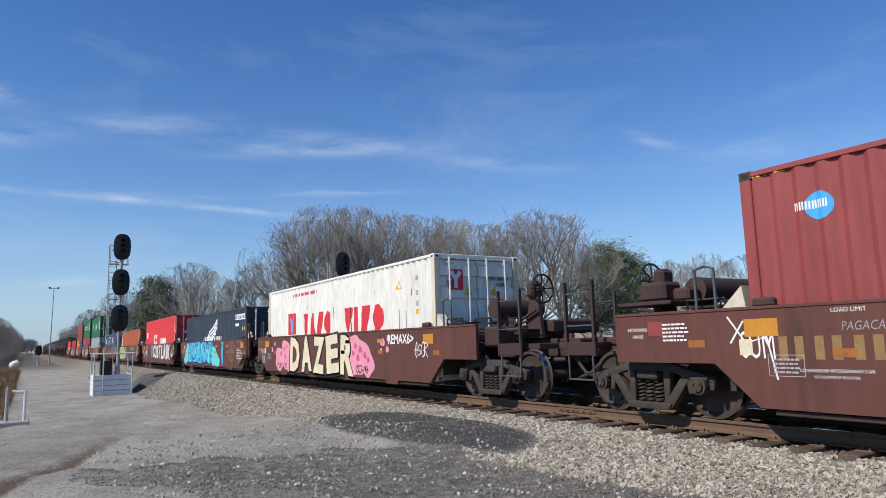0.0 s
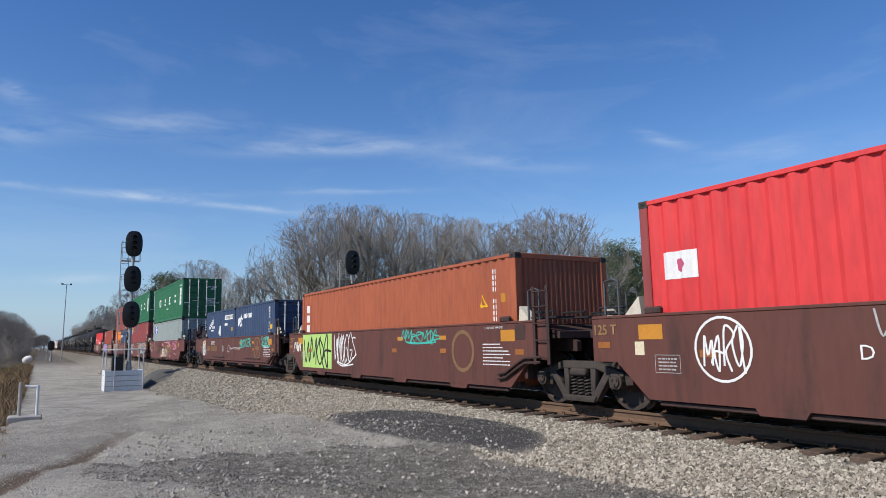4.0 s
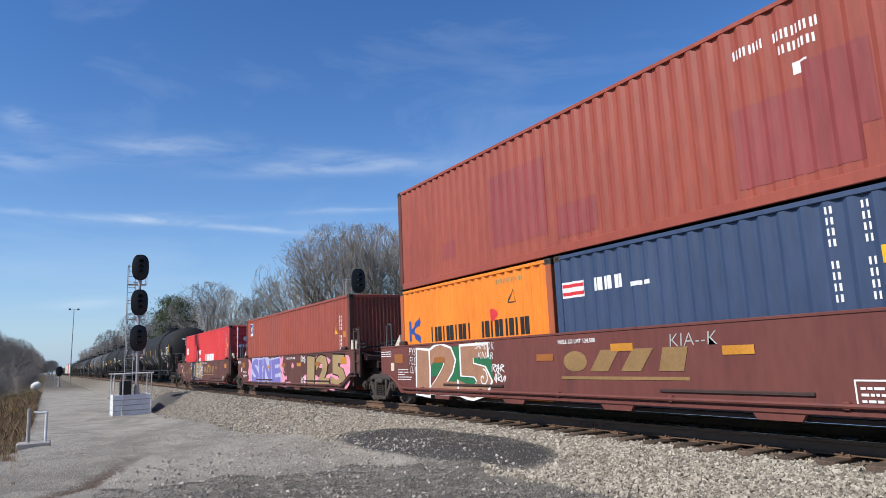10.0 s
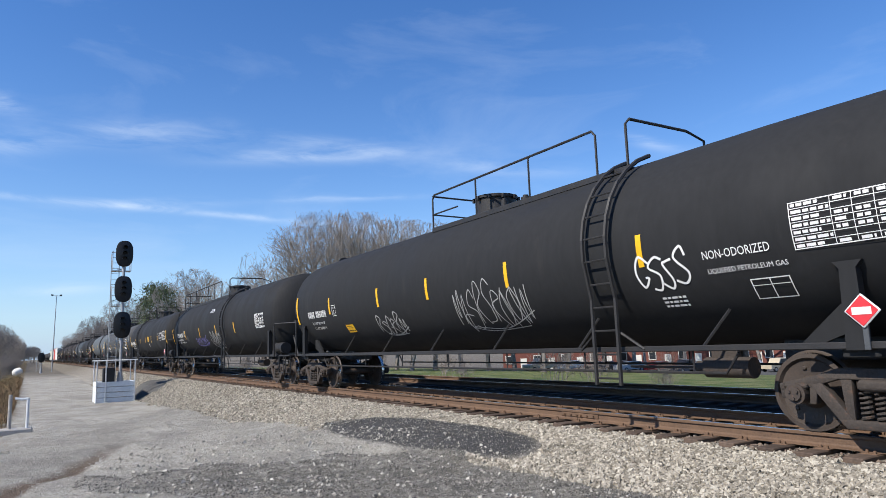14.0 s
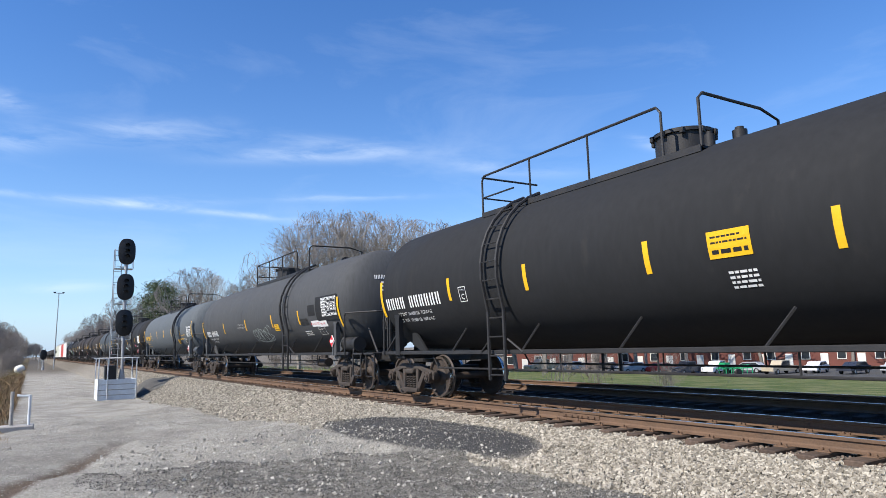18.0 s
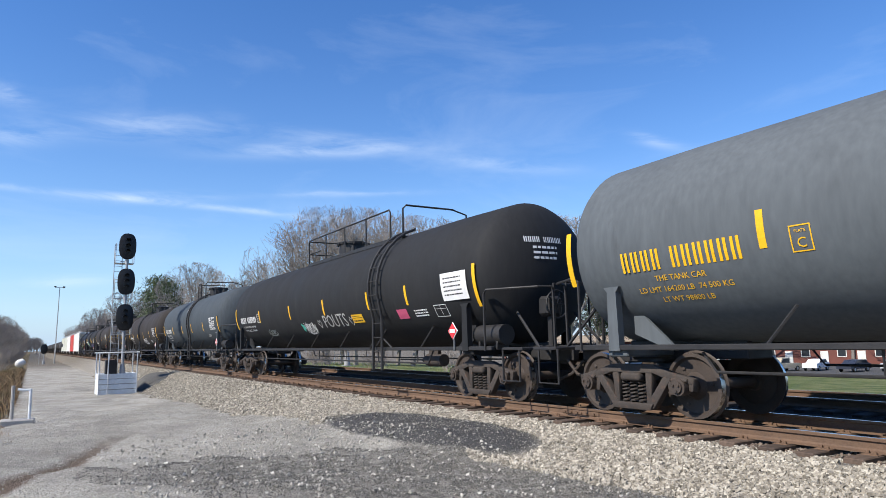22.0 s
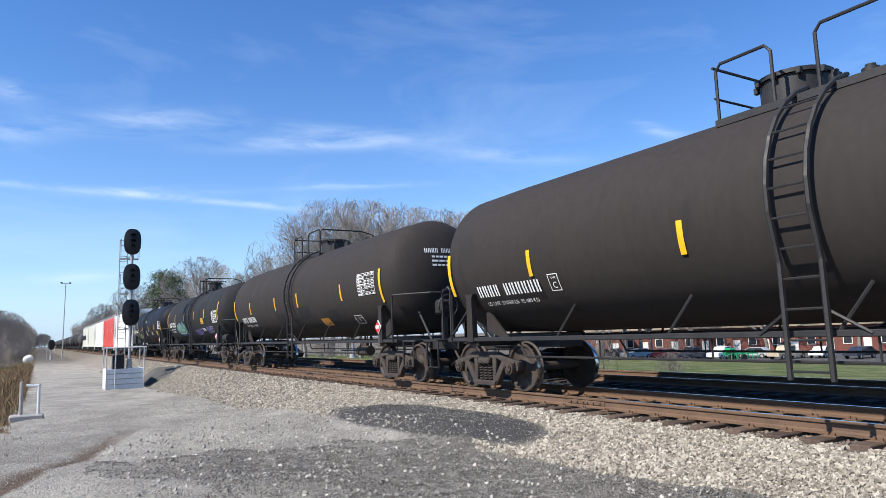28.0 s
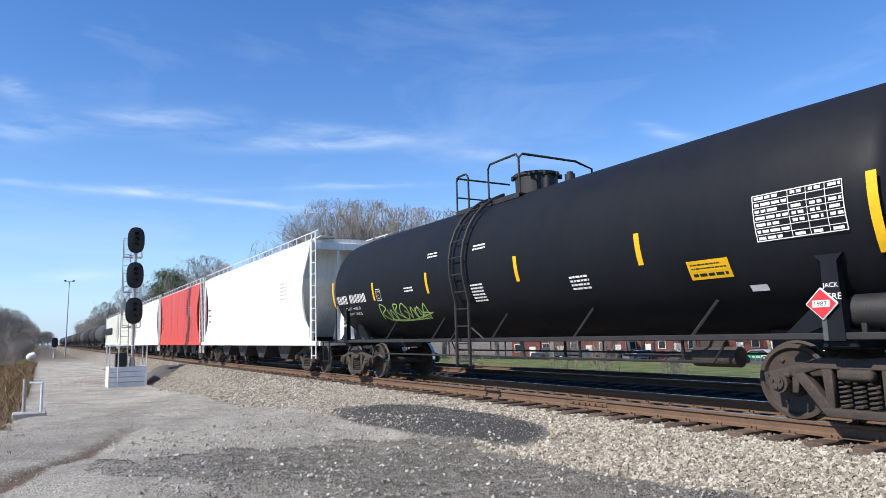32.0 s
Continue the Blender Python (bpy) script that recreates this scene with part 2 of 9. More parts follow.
M["cream_ink"] = mat("cream_ink", (0.66, 0.58, 0.40), rough=0.6, var=0.18, scale=4, fine=20, bump=0)
M["gold_ink"] = mat("gold_ink", (0.25, 0.15, 0.06), rough=0.6, var=0.2, scale=4, fine=25, bump=0)
M["faded_gold"] = mat("faded_gold", (0.19, 0.105, 0.05), rough=0.7, var=0.3, scale=5, fine=25, bump=0, second=(0.12, 0.05, 0.035), amount=0.45)
M["black_ink"] = mat("black_ink", (0.012, 0.012, 0.012), rough=0.6, var=0.2, scale=4, fine=25, bump=0)
M["red_ink"] = mat("red_ink", (0.60, 0.03, 0.04), rough=0.55, var=0.12, scale=4, fine=25, bump=0)
M["pink_ink"] = mat("pink_ink", (0.70, 0.27, 0.36), rough=0.6, var=0.18, scale=4, fine=20, bump=0)
M["rose_ink"] = mat("rose_ink", (0.50, 0.08, 0.16), rough=0.6, var=0.18, scale=4, fine=20, bump=0)
M["cyan_ink"] = mat("cyan_ink", (0.06, 0.42, 0.62), rough=0.6, var=0.15, scale=4, fine=20, bump=0)
M["aqua_ink"] = mat("aqua_ink", (0.12, 0.55, 0.55), rough=0.6, var=0.15, scale=4, fine=20, bump=0)
M["blue_ink"] = mat("blue_ink", (0.02, 0.07, 0.30), rough=0.6, var=0.15, scale=4, fine=20, bump=0)
M["sky_ink"] = mat("sky_ink", (0.06, 0.36, 0.72), rough=0.6, var=0.1, scale=4, fine=20, bump=0)
M["violet_ink"] = mat("violet_ink", (0.17, 0.155, 0.42), rough=0.6, var=0.2, scale=4, fine=20, bump=0)
M["lime_ink"] = mat("lime_ink", (0.40, 0.58, 0.16), rough=0.6, var=0.2, scale=4, fine=20, bump=0)
M["teal_ink"] = mat("teal_ink", (0.05, 0.42, 0.33), rough=0.6, var=0.15, scale=4, fine=20, bump=0)
M["faded_teal"] = mat("faded_teal", (0.07, 0.17, 0.17), rough=0.7, var=0.3, scale=4, fine=20, bump=0)
M["tan_ink"] = mat("tan_ink", (0.34, 0.24, 0.11), rough=0.6, var=0.2, scale=4, fine=20, bump=0)
M["silver_ink"] = mat("silver_ink", (0.37, 0.37, 0.36), rough=0.5, var=0.25, scale=4, fine=20, bump=0)
M["chalk_ink"] = mat("chalk_ink", (0.60, 0.60, 0.58), rough=0.6, var=0.22, scale=3, fine=16, bump=0, second=(0.42, 0.42, 0.41), amount=0.3)
M["soot_ink"] = mat("soot_ink", (0.045, 0.04, 0.038), rough=0.7, var=0.3, scale=3, fine=16, bump=0)
M["lavender_ink"] = mat("lavender_ink", (0.42, 0.42, 0.58), rough=0.6, var=0.15, scale=4, fine=20, bump=0)
M["flame_ink"] = mat("flame_ink", (0.68, 0.24, 0.04), rough=0.6, var=0.2, scale=4, fine=20, bump=0)
M["bark"] = mat("bark", (0.21, 0.19, 0.168), rough=0.95, var=0.35, scale=2, fine=12, bump=0.3)
M["twig"] = mat("twig", (0.25, 0.222, 0.196), rough=0.95, var=0.3, scale=1, fine=6, bump=0, random=0.15)
M["needles"] = mat("needles", (0.075, 0.098, 0.045), rough=0.85, var=0.45, scale=1.5, fine=8, bump=0)
M["brick"] = mat("brick", (0.15, 0.055, 0.042), rough=0.9, var=0.25, scale=1, fine=10, bump=0.2)
M["roof_shingle"] = mat("roof_shingle", (0.30, 0.24, 0.17), rough=0.9, var=0.25, scale=1, fine=12, bump=0.2)
M["siding"] = mat("siding", (0.66, 0.65, 0.60), rough=0.8, var=0.1, scale=1, fine=12)
M["window_glass"] = mat("window_glass", (0.03, 0.035, 0.04), rough=0.1, var=0.1, scale=1, fine=12, bump=0)
M["tyre"] = mat("tyre", (0.02, 0.02, 0.02), rough=0.85, var=0.2, scale=4, fine=30)
for key, col in (("car_white", (0.7, 0.7, 0.7)), ("car_red", (0.45, 0.03, 0.03)), ("car_dark", (0.03, 0.035, 0.05)),
                 ("car_silver", (0.4, 0.41, 0.43)), ("car_tan", (0.42, 0.36, 0.26)), ("machine_green", (0.02, 0.30, 0.12))):
    M[key] = mat(key, col, rough=0.35, var=0.08, scale=1, fine=10, bump=0, spec=0.5)


# ---- mesh helpers ----
# rows of small print, too fine to pick apart
PRINT = {"number_stencil", "head_stencil", "notice_print", "stencil", "panel_print", "data_table", "door_stencil"}


def part(name, bm, material, parent=None, label="", smooth=False):
    """Links a bmesh as one mesh object under a thing or a part."""
    me = bpy.data.meshes.new(name)
    bm.normal_update()
    bm.to_mesh(me)
    bm.free()
    mats = material if isinstance(material, (list, tuple)) else [material]
    for q in mats:
        me.materials.append(M[q] if isinstance(q, str) else q)
    if smooth:
        me.polygons.foreach_set("use_smooth", [True] * len(me.polygons))
        me.set_sharp_from_angle(angle=radians(40))
    ob = new(name, me)
    if parent:
        ob.parent = parent
    if name in PRINT:
        ob["kind"] = "stuff"
    if label:
        ob["label"] = label
    return ob


def again(ob, parent, m=None):
    """The same mesh once more, with its sub-parts, under parent."""
    q = new(ob.name.split(".")[0], ob.data)
    q.parent = parent
    q.matrix_basis = m if m is not None else ob.matrix_basis.copy()
    for k in ("label", "kind"):
        if k in ob:
            q[k] = ob[k]
    for c in ob.children:
        again(c, q)
    return q


def thing(name, label, category, m=None, group="", kind=""):
    ob = new(name)
    ob.empty_display_size = 0.3
    if m is not None:
        ob.matrix_basis = m
    return tagged(ob, label, category, group, kind)


def box(bm, c, s, bevel=0.0, mi=0, rot=None):
    g = bmesh.ops.create_cube(bm, size=1.0, matrix=Matrix.Translation(c) @ (rot or Matrix()) @ Matrix.Diagonal((*s, 1)))
    faces = {f for q in g["verts"] for f in q.link_faces}
    for f in faces:
        f.material_index = mi
    if bevel:
        edges = list({e for q in g["verts"] for e in q.link_edges})
        r = bmesh.ops.bevel(bm, geom=edges, offset=bevel, segments=1, affect="EDGES", profile=0.5)
        for f in r["faces"]:
            f.material_index = mi
    return bm


def cyl(bm, a, b, r, seg=10, r2=None, mi=0, caps=True):
    a, b = Vector(a), Vector(b)
    w = b - a
    m = Matrix.Translation((a + b) / 2) @ w.to_track_quat("Z", "Y").to_matrix().to_4x4()
    g = bmesh.ops.create_cone(bm, cap_ends=caps, segments=seg, radius1=r, radius2=r if r2 is None else r2, depth=w.length, matrix=m)
    if mi:
        for f in {f for q in g["verts"] for f in q.link_faces}:
            f.material_index = mi
    return bm


def tube(bm, pts, r, seg=6):
    """A bent pipe through the points."""
    pts = [Vector(p) for p in pts]
    rings, side = [], None
    for i, p in enumerate(pts):
        w = (pts[min(i + 1, len(pts) - 1)] - pts[max(i - 1, 0)]).normalized()
        if side is None:
            side = w.orthogonal().normalized()
        side = (side - w * side.dot(w)).normalized()
        up = w.cross(side)
        rings.append([bm.verts.new(p + r * (math.cos(k * math.tau / seg) * side + math.sin(k * math.tau / seg) * up)) for k in range(seg)])
    for q, s in zip(rings, rings[1:]):
        for k in range(seg):
            bm.faces.new((q[k], q[(k + 1) % seg], s[(k + 1) % seg], s[k]))
    bm.faces.new(rings[0][::-1]), bm.faces.new(rings[-1])
    return bm


def prism(bm, outline, x0, x1, mi=0):
    """An outline in (y, z) drawn out from x0 to x1."""
    a = [bm.verts.new((x0, y, z)) for y, z in outline]
    b = [bm.verts.new((x1, y, z)) for y, z in outline]
    n = len(a)
    fs = [bm.faces.new(a[::-1]), bm.faces.new(b)]
    for i in range(n):
        fs.append(bm.faces.new((a[i], a[(i + 1) % n], b[(i + 1) % n], b[i])))
    for f in fs:
        f.material_index = mi
    bmesh.ops.recalc_face_normals(bm, faces=fs)
    return bm


def lathe_y(bm, prof, seg=40, centre=(0, 0)):
    """A profile of (y, r) turned round the y axis through centre (x, z)."""
    rings = []
    for y, r in prof:
        if r < 1e-5:
            rings.append([bm.verts.new((centre[0], y, centre[1]))])
        else:
            rings.append([bm.verts.new((centre[0] + r * math.cos(k * math.tau / seg), y, centre[1] + r * math.sin(k * math.tau / seg))) for k in range(seg)])
    fs = []
    for q, s in zip(rings, rings[1:]):
        for k in range(seg):
            j = (k + 1) % seg
            if len(q) == 1 and len(s) > 1:
                fs.append(bm.faces.new((q[0], s[k], s[j])))
            elif len(s) == 1 and len(q) > 1:
                fs.append(bm.faces.new((q[k], q[j], s[0])))
            elif len(q) > 1:
                fs.append(bm.faces.new((q[k], q[j], s[j], s[k])))
    bmesh.ops.recalc_face_normals(bm, faces=fs)
    return bm


def B():
    return bmesh.new()

# ---- ground, track ----
def toe(y):
    """Where the ballast bank meets the yard."""
    pts = ((-50, 6.6), (4.4, 6.15), (6.6, 5.85), (14, 5.3), (22, 5.35), (34, 5.45), (900, 5.5))
    for (a, p), (b, q) in zip(pts, pts[1:]):
        if y <= b:
            return p + (q - p) * (y - a) / (b - a)
    return 5.5


def yard_z(y):
    """The yard falls away along the line, past the near gravel."""
    return -0.5 - 0.8 * min(1, max(0, (y - 14) / 27))


def ground_z(x, y):
    """Yard gravel, the ballast bank, the far side falling away to lawn and car park."""
    z = yard_z(y) + 0.03 * math.sin(0.7 * x + 0.3 * y) + 0.03 * math.sin(0.45 * y - 0.8 * x)
    tx = toe(y)
    bank = min(1, max(0, (x - tx) / (7.5 - tx)))
    z += (-0.235 - z) * bank ** 0.85 if bank > 0 else 0
    # a low pad of dark fines lies against the bank
    pad = max(0, 1 - math.hypot((x - 6.25 + 0.08 * (y - 10.6)) / 1.35, (y - 10.9) / 3.6))
    z = max(z, -0.5 + 0.24 * min(1, pad * 2.2)) if pad > 0 and x < 7.3 else z
    if -2 < y < 40 and x < 8:
        z += (0.07 * noise.noise((x * 0.8, y * 0.5, 0)) + 0.055 * noise.noise((x * 2.1, y * 1.6, 3)) + 0.03 * noise.noise((x * 4.3, y * 3.6, 7))) * (1 - bank)
    if y < 24:
        z += 0.02 * math.sin(2.1 * x + 1.3 * y) * math.sin(1.7 * y - 0.6 * x) * (1 - bank)
    if x > 14.9:
        z = -0.235 - 0.315 * min(1, (x - 14.9) / 1.5)
    if x > 16.4:
        z = -0.55 - 0.05 * (min(x, 78) - 16.4)
    if x < -0.6:
        q = min(1, (-0.6 - x) / 3)
        z -= 0.55 * q * q * (3 - 2 * q)
    # ramp of dark stone between the signal's box and the bank
    h = max(0, 1 - math.hypot((x - 6.1) / 1.5, (y - 44.6) / 3.2))
    z += 0.5 * h * h * (3 - 2 * h)
    # shallow wheel rut along the yard's near edge
    if 6 < y < 16:
        z -= 0.07 * math.exp(-((x - 0.4 * y + 4.4) / 0.16) ** 2)
    return z


def ground_sheet():
    xs = [-2500, -900, -300, -120, -60, -40, -30, -24, -18, -14, -11, -9] + [-8 + 0.5 * i for i in range(0, 10)] + \
         [-3 + 0.2 * i for i in range(0, 108)] + [18.5 + i for i in range(0, 12)] + [32, 36, 42, 50, 60, 70, 80, 95, 120, 180, 320, 900, 2500]
    ys = [-400, -120, -40, -20, -12] + [-8 + 0.5 * i for i in range(0, 20)] + [2 + 0.2 * i for i in range(0, 90)] + [20 + 0.5 * i for i in range(0, 60)] + [50 + 2 * i for i in range(0, 36)] + [122, 130, 150, 180, 230, 320, 500, 900, 1600, 3000]
    verts = [(x, y, ground_z(x, y)) for y in ys for x in xs]
    n = len(xs)
    faces = [(j * n + i, j * n + i + 1, (j + 1) * n + i + 1, (j + 1) * n + i) for j in range(len(ys) - 1) for i in range(n - 1)]
    me = bpy.data.meshes.new("ground")
    me.from_pydata(verts, [], faces)
    me.polygons.foreach_set("use_smooth", [True] * len(faces))
    ob = new("ground", me)
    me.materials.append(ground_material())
    return tagged(ob, "grey gravel yard, pale ballast bank, dry grass and mown lawn", "ground", kind="structure")


def ground_material():
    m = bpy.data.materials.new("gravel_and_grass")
    m.use_nodes = True
    nt = m.node_tree
    N, L = nt.nodes.new, nt.links.new
    b = nt.nodes["Principled BSDF"]
    b.inputs["Roughness"].default_value = 0.95
    b.inputs["Specular IOR Level"].default_value = 0.2
    co, sep = N("ShaderNodeTexCoord"), N("ShaderNodeSeparateXYZ")
    L(co.outputs["Object"], sep.inputs[0])

    def noise_tex(scale, detail=4, rough=0.55):
        n = N("ShaderNodeTexNoise")
        n.inputs["Scale"].default_value, n.inputs["Detail"].default_value, n.inputs["Roughness"].default_value = scale, detail, rough
        L(co.outputs["Object"], n.inputs["Vector"])
        return n.outputs[0]

    def calc(op, p, q=None):
        n = N("ShaderNodeMath")
        n.operation = op
        for i, w in enumerate((p, q)):
            if w is None:
                continue
            if isinstance(w, (int, float)):
                n.inputs[i].default_value = w
            else:
                L(w, n.inputs[i])
        return n.outputs[0]

    def span(v, a, z, lo=0.0, hi=1.0):
        n = N("ShaderNodeMapRange")
        n.interpolation_type = "SMOOTHSTEP"
        n.inputs[1].default_value, n.inputs[2].default_value, n.inputs[3].default_value, n.inputs[4].default_value = a, z, lo, hi
        L(v, n.inputs[0])
        return n.outputs[0]

    def blend(f, p, q):
        n = N("ShaderNodeMix")
        n.data_type = "RGBA"
        L(f, n.inputs["Factor"])
        for s, w in (("A", p), ("B", q)):
            if isinstance(w, tuple):
                n.inputs[s].default_value = (*w, 1)
            else:
                L(w, n.inputs[s])
        return n.outputs["Result"]

    x, y = sep.outputs[0], sep.outputs[1]
    wob = calc("MULTIPLY", calc("SUBTRACT", noise_tex(0.35, 5), 0.5), 3.0)
    xw = calc("ADD", x, wob)
    grit, mid, broad = noise_tex(55, 3, 0.7), noise_tex(7, 5), noise_tex(0.8, 5)
    vor = N("ShaderNodeTexVoronoi")
    vor.inputs["Scale"].default_value = 40
    L(co.outputs["Object"], vor.inputs["Vector"])
    gravel = blend(span(broad, 0.38, 0.64), (0.37, 0.345, 0.292), (0.49, 0.46, 0.392))
    gravel = blend(span(mid, 0.35, 0.7, 0, 0.6), gravel, (0.42, 0.392, 0.333))
    pits = noise_tex(16, 6, 0.7)
    gravel = blend(span(pits, 0.52, 0.66, 0, 0.65), gravel, (0.17, 0.158, 0.135))
    gravel = blend(span(pits, 0.44, 0.32, 0, 0.5), gravel, (0.6, 0.565, 0.49))
    # dark crushed asphalt spread over part of the yard
    yw = calc("ADD", y, wob)
    edge = calc("ADD", xw, calc("MULTIPLY", yw, 0.35))
    dark = calc("MULTIPLY", span(edge, 4.0, 5.6), span(calc("ADD", yw, calc("MULTIPLY", x, 0.35)), 12.6, 10.6))
    dark = calc("MULTIPLY", dark, span(mid, 0.3, 0.62, 0.35, 0.95))
    gravel = blend(dark, gravel, (0.145, 0.136, 0.117))
    streak = span(noise_tex(0.55, 6, 0.62), 0.47, 0.62, 0, 0.5)
    gravel = blend(streak, gravel, (0.22, 0.204, 0.172))
    rut = span(calc("ABSOLUTE", calc("SUBTRACT", calc("ADD", x, calc("MULTIPLY", wob, 0.12)), calc("ADD", calc("MULTIPLY", y, 0.4), -4.4))), 0.34, 0.05)
    rut = calc("MULTIPLY", rut, span(y, 16, 13))
    gravel = blend(calc("MULTIPLY", rut, 0.85), gravel, (0.12, 0.078, 0.05))
    stone = blend(span(noise_tex(9, 3), 0.4, 0.62), (0.20, 0.18, 0.15), (0.33, 0.30, 0.25))
    bank_x = calc("SUBTRACT", calc("ADD", x, calc("MULTIPLY", wob, 0.12)), calc("MULTIPLY", calc("SUBTRACT", 14, calc("MINIMUM", y, 14)), 0.085))
    col = blend(span(bank_x, 5.05, 5.75), gravel, stone)
    pad = calc("ADD", calc("POWER", calc("DIVIDE", calc("ADD", calc("ADD", x, -6.1), calc("MULTIPLY", calc("ADD", y, -10.6), 0.08)), 1.0), 2), calc("POWER", calc("DIVIDE", calc("ADD", y, -10.9), 3.1), 2))
    col = blend(span(calc("ADD", pad, calc("MULTIPLY", wob, 0.12)), 1.0, 0.8), col, (0.085, 0.083, 0.08))
    heap = calc("ADD", calc("POWER", calc("DIVIDE", calc("ADD", x, -6.2), 1.15), 2), calc("POWER", calc("DIVIDE", calc("ADD", y, -44.4), 3.4), 2))
    col = blend(span(calc("ADD", heap, calc("MULTIPLY", wob, 0.15)), 1.0, 0.75), col, (0.13, 0.125, 0.115))
    # dark ballast beyond the near track, with the train's shadow put into its colour
    shaded_ballast = blend(span(noise_tex(5, 4), 0.4, 0.6), (0.015, 0.0135, 0.012), (0.035, 0.031, 0.027))
    col = blend(span(x, 10.3, 10.9), col, shaded_ballast)
    straw = blend(span(noise_tex(3, 6), 0.4, 0.6), (0.19, 0.16, 0.105), (0.36, 0.31, 0.21))
    col = blend(span(x, 15.0, 15.8), col, straw)
    lawn = blend(span(noise_tex(0.6, 6), 0.4, 0.62), (0.085, 0.125, 0.035), (0.2, 0.2, 0.085))
    col = blend(span(xw, 18.5, 24), col, lawn)
    col = blend(span(xw, 66, 70), col, (0.10, 0.10, 0.10))
    col = blend(span(xw, 100, 112), col, (0.10, 0.085, 0.05))
    verge = blend(span(noise_tex(0.9, 6), 0.42, 0.58), (0.085, 0.075, 0.032), (0.20, 0.14, 0.08))
    col = blend(span(calc("ADD", y, calc("MULTIPLY", wob, 6)), 85, 140), col, (0.16, 0.14, 0.11))
    left = calc("ADD", calc("ADD", x, calc("MULTIPLY", wob, 0.3)), calc("MULTIPLY", span(y, 24, 15), 0.6))
    col = blend(span(left, -0.2, -0.7), col, verge)
    shade = span(grit, 0.3, 0.7, 0.62, 1.35)
    fin = N("ShaderNodeVectorMath")
    fin.operation = "SCALE"
    L(col, fin.inputs[0]), L(shade, fin.inputs["Scale"])
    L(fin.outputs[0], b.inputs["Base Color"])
    bp = N("ShaderNodeBump")
    bp.inputs["Strength"].default_value, bp.inputs["Distance"].default_value = 0.9, 0.03
    L(calc("ADD", calc("ADD", calc("MULTIPLY", vor.outputs["Distance"], -1.2), grit), calc("MULTIPLY", pits, 2.0)), bp.inputs["Height"])
    L(bp.outputs[0], b.inputs["Normal"])
    return m


ground = ground_sheet()


def rail_profile(mi=0):
    return [(-0.07, -0.172), (0.07, -0.172), (0.07, -0.16), (0.02, -0.145), (0.009, -0.125), (0.009, -0.052), (0.034, -0.04),
            (0.036, -0.008), (0.028, 0.0), (-0.028, 0.0), (-0.036, -0.008), (-0.034, -0.04), (-0.009, -0.052), (-0.009, -0.125), (-0.02, -0.145), (-0.07, -0.16)]


def build_track(x, label, y0=-40, y1=900, n_ties=300, detail=True):
    t = thing("railroad_track", label, "railroad track", pose(x, 0, 0), kind="structure")
    for sx in (-1, 1):
        bm = B()
        prof = rail_profile()
        a = [bm.verts.new((sx * 0.7535 + u, y0, w)) for u, w in prof]
        b = [bm.verts.new((sx * 0.7535 + u, y1, w)) for u, w in prof]
        n = len(prof)
        for i in range(n):
            f = bm.faces.new((a[i], a[(i + 1) % n], b[(i + 1) % n], b[i]))
            f.material_index = 1 if i in (8,) else 0
        bm.faces.new(a[::-1]), bm.faces.new(b)
        bmesh.ops.recalc_face_normals(bm, faces=bm.faces)
        part("rail", bm, ["rail_rust", "rail_top"], t, "rusty steel rail with a worn bright top")
    tie = None
    for i in range(n_ties):
        y = -6 + 0.53 * i
        m = pose(random.uniform(-0.06, 0.06), y + random.uniform(-0.03, 0.03), -0.265 + random.uniform(-0.012, 0.006), 0, 0, random.uniform(-1.2, 1.2))
        if tie is None:
            bm = B()
            box(bm, (0, 0, 0), (2.6, 0.225, 0.17), 0.012)
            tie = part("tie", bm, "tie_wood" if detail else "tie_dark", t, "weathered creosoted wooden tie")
            tie.matrix_basis = m
        else:
            again(tie, t, m)
    # far ties, past those one could pick apart
    bm = B()
    for i in range(n_ties, n_ties + 260):
        y = -6 + 0.53 * i
        box(bm, (0, y, -0.265), (2.6, 0.225, 0.17))
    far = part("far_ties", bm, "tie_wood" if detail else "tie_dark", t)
    far["kind"] = "stuff"
    if detail:
        plate = spike = None
        for i in range(4, 74):
            y = -6 + 0.53 * i
            for sx in (-1, 1):
                if plate is None:
                    bm = B()
                    box(bm, (0, 0, -0.176), (0.36, 0.19, 0.016), 0.004)
                    plate = part("tie_plate", bm, "rail_rust", t)
                    plate.matrix_basis = pose(sx * 0.7535, y, 0)
                    bm = B()
                    for u, w in ((-0.09, 0.05), (0.09, -0.05), (-0.15, -0.06), (0.15, 0.06)):
                        box(bm, (u, w, -0.152), (0.028, 0.03, 0.035), 0.004)
                    spike = part("spikes", bm, "rail_rust", plate)
                else:
                    again(plate, t, pose(sx * 0.7535, y, 0))
        bm = B()
        box(bm, (0, 0, -0.088), (0.055, 0.92, 0.075), 0.01)
        for k in (-0.36, -0.2, -0.05, 0.05, 0.2, 0.36):
            cyl(bm, (-0.052, k, -0.088), (0.052, k, -0.088), 0.017, 6)
        bar = part("joint_bar", bm, "rail_rust", t)
        bar.matrix_basis = pose(-0.7535, 8.9, 0)
        for sx, y in ((0.7535, 3.4), (-0.7535, 20.8), (0.7535, 14.9), (0.7535, 26.3), (-0.7535, 33.0)):
            again(bar, t, pose(sx, y, 0))
    return t


near_track = build_track(TRACK_X, "rusty jointed main track on wooden ties in pale ballast")
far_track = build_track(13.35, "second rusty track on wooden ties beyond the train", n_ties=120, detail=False)


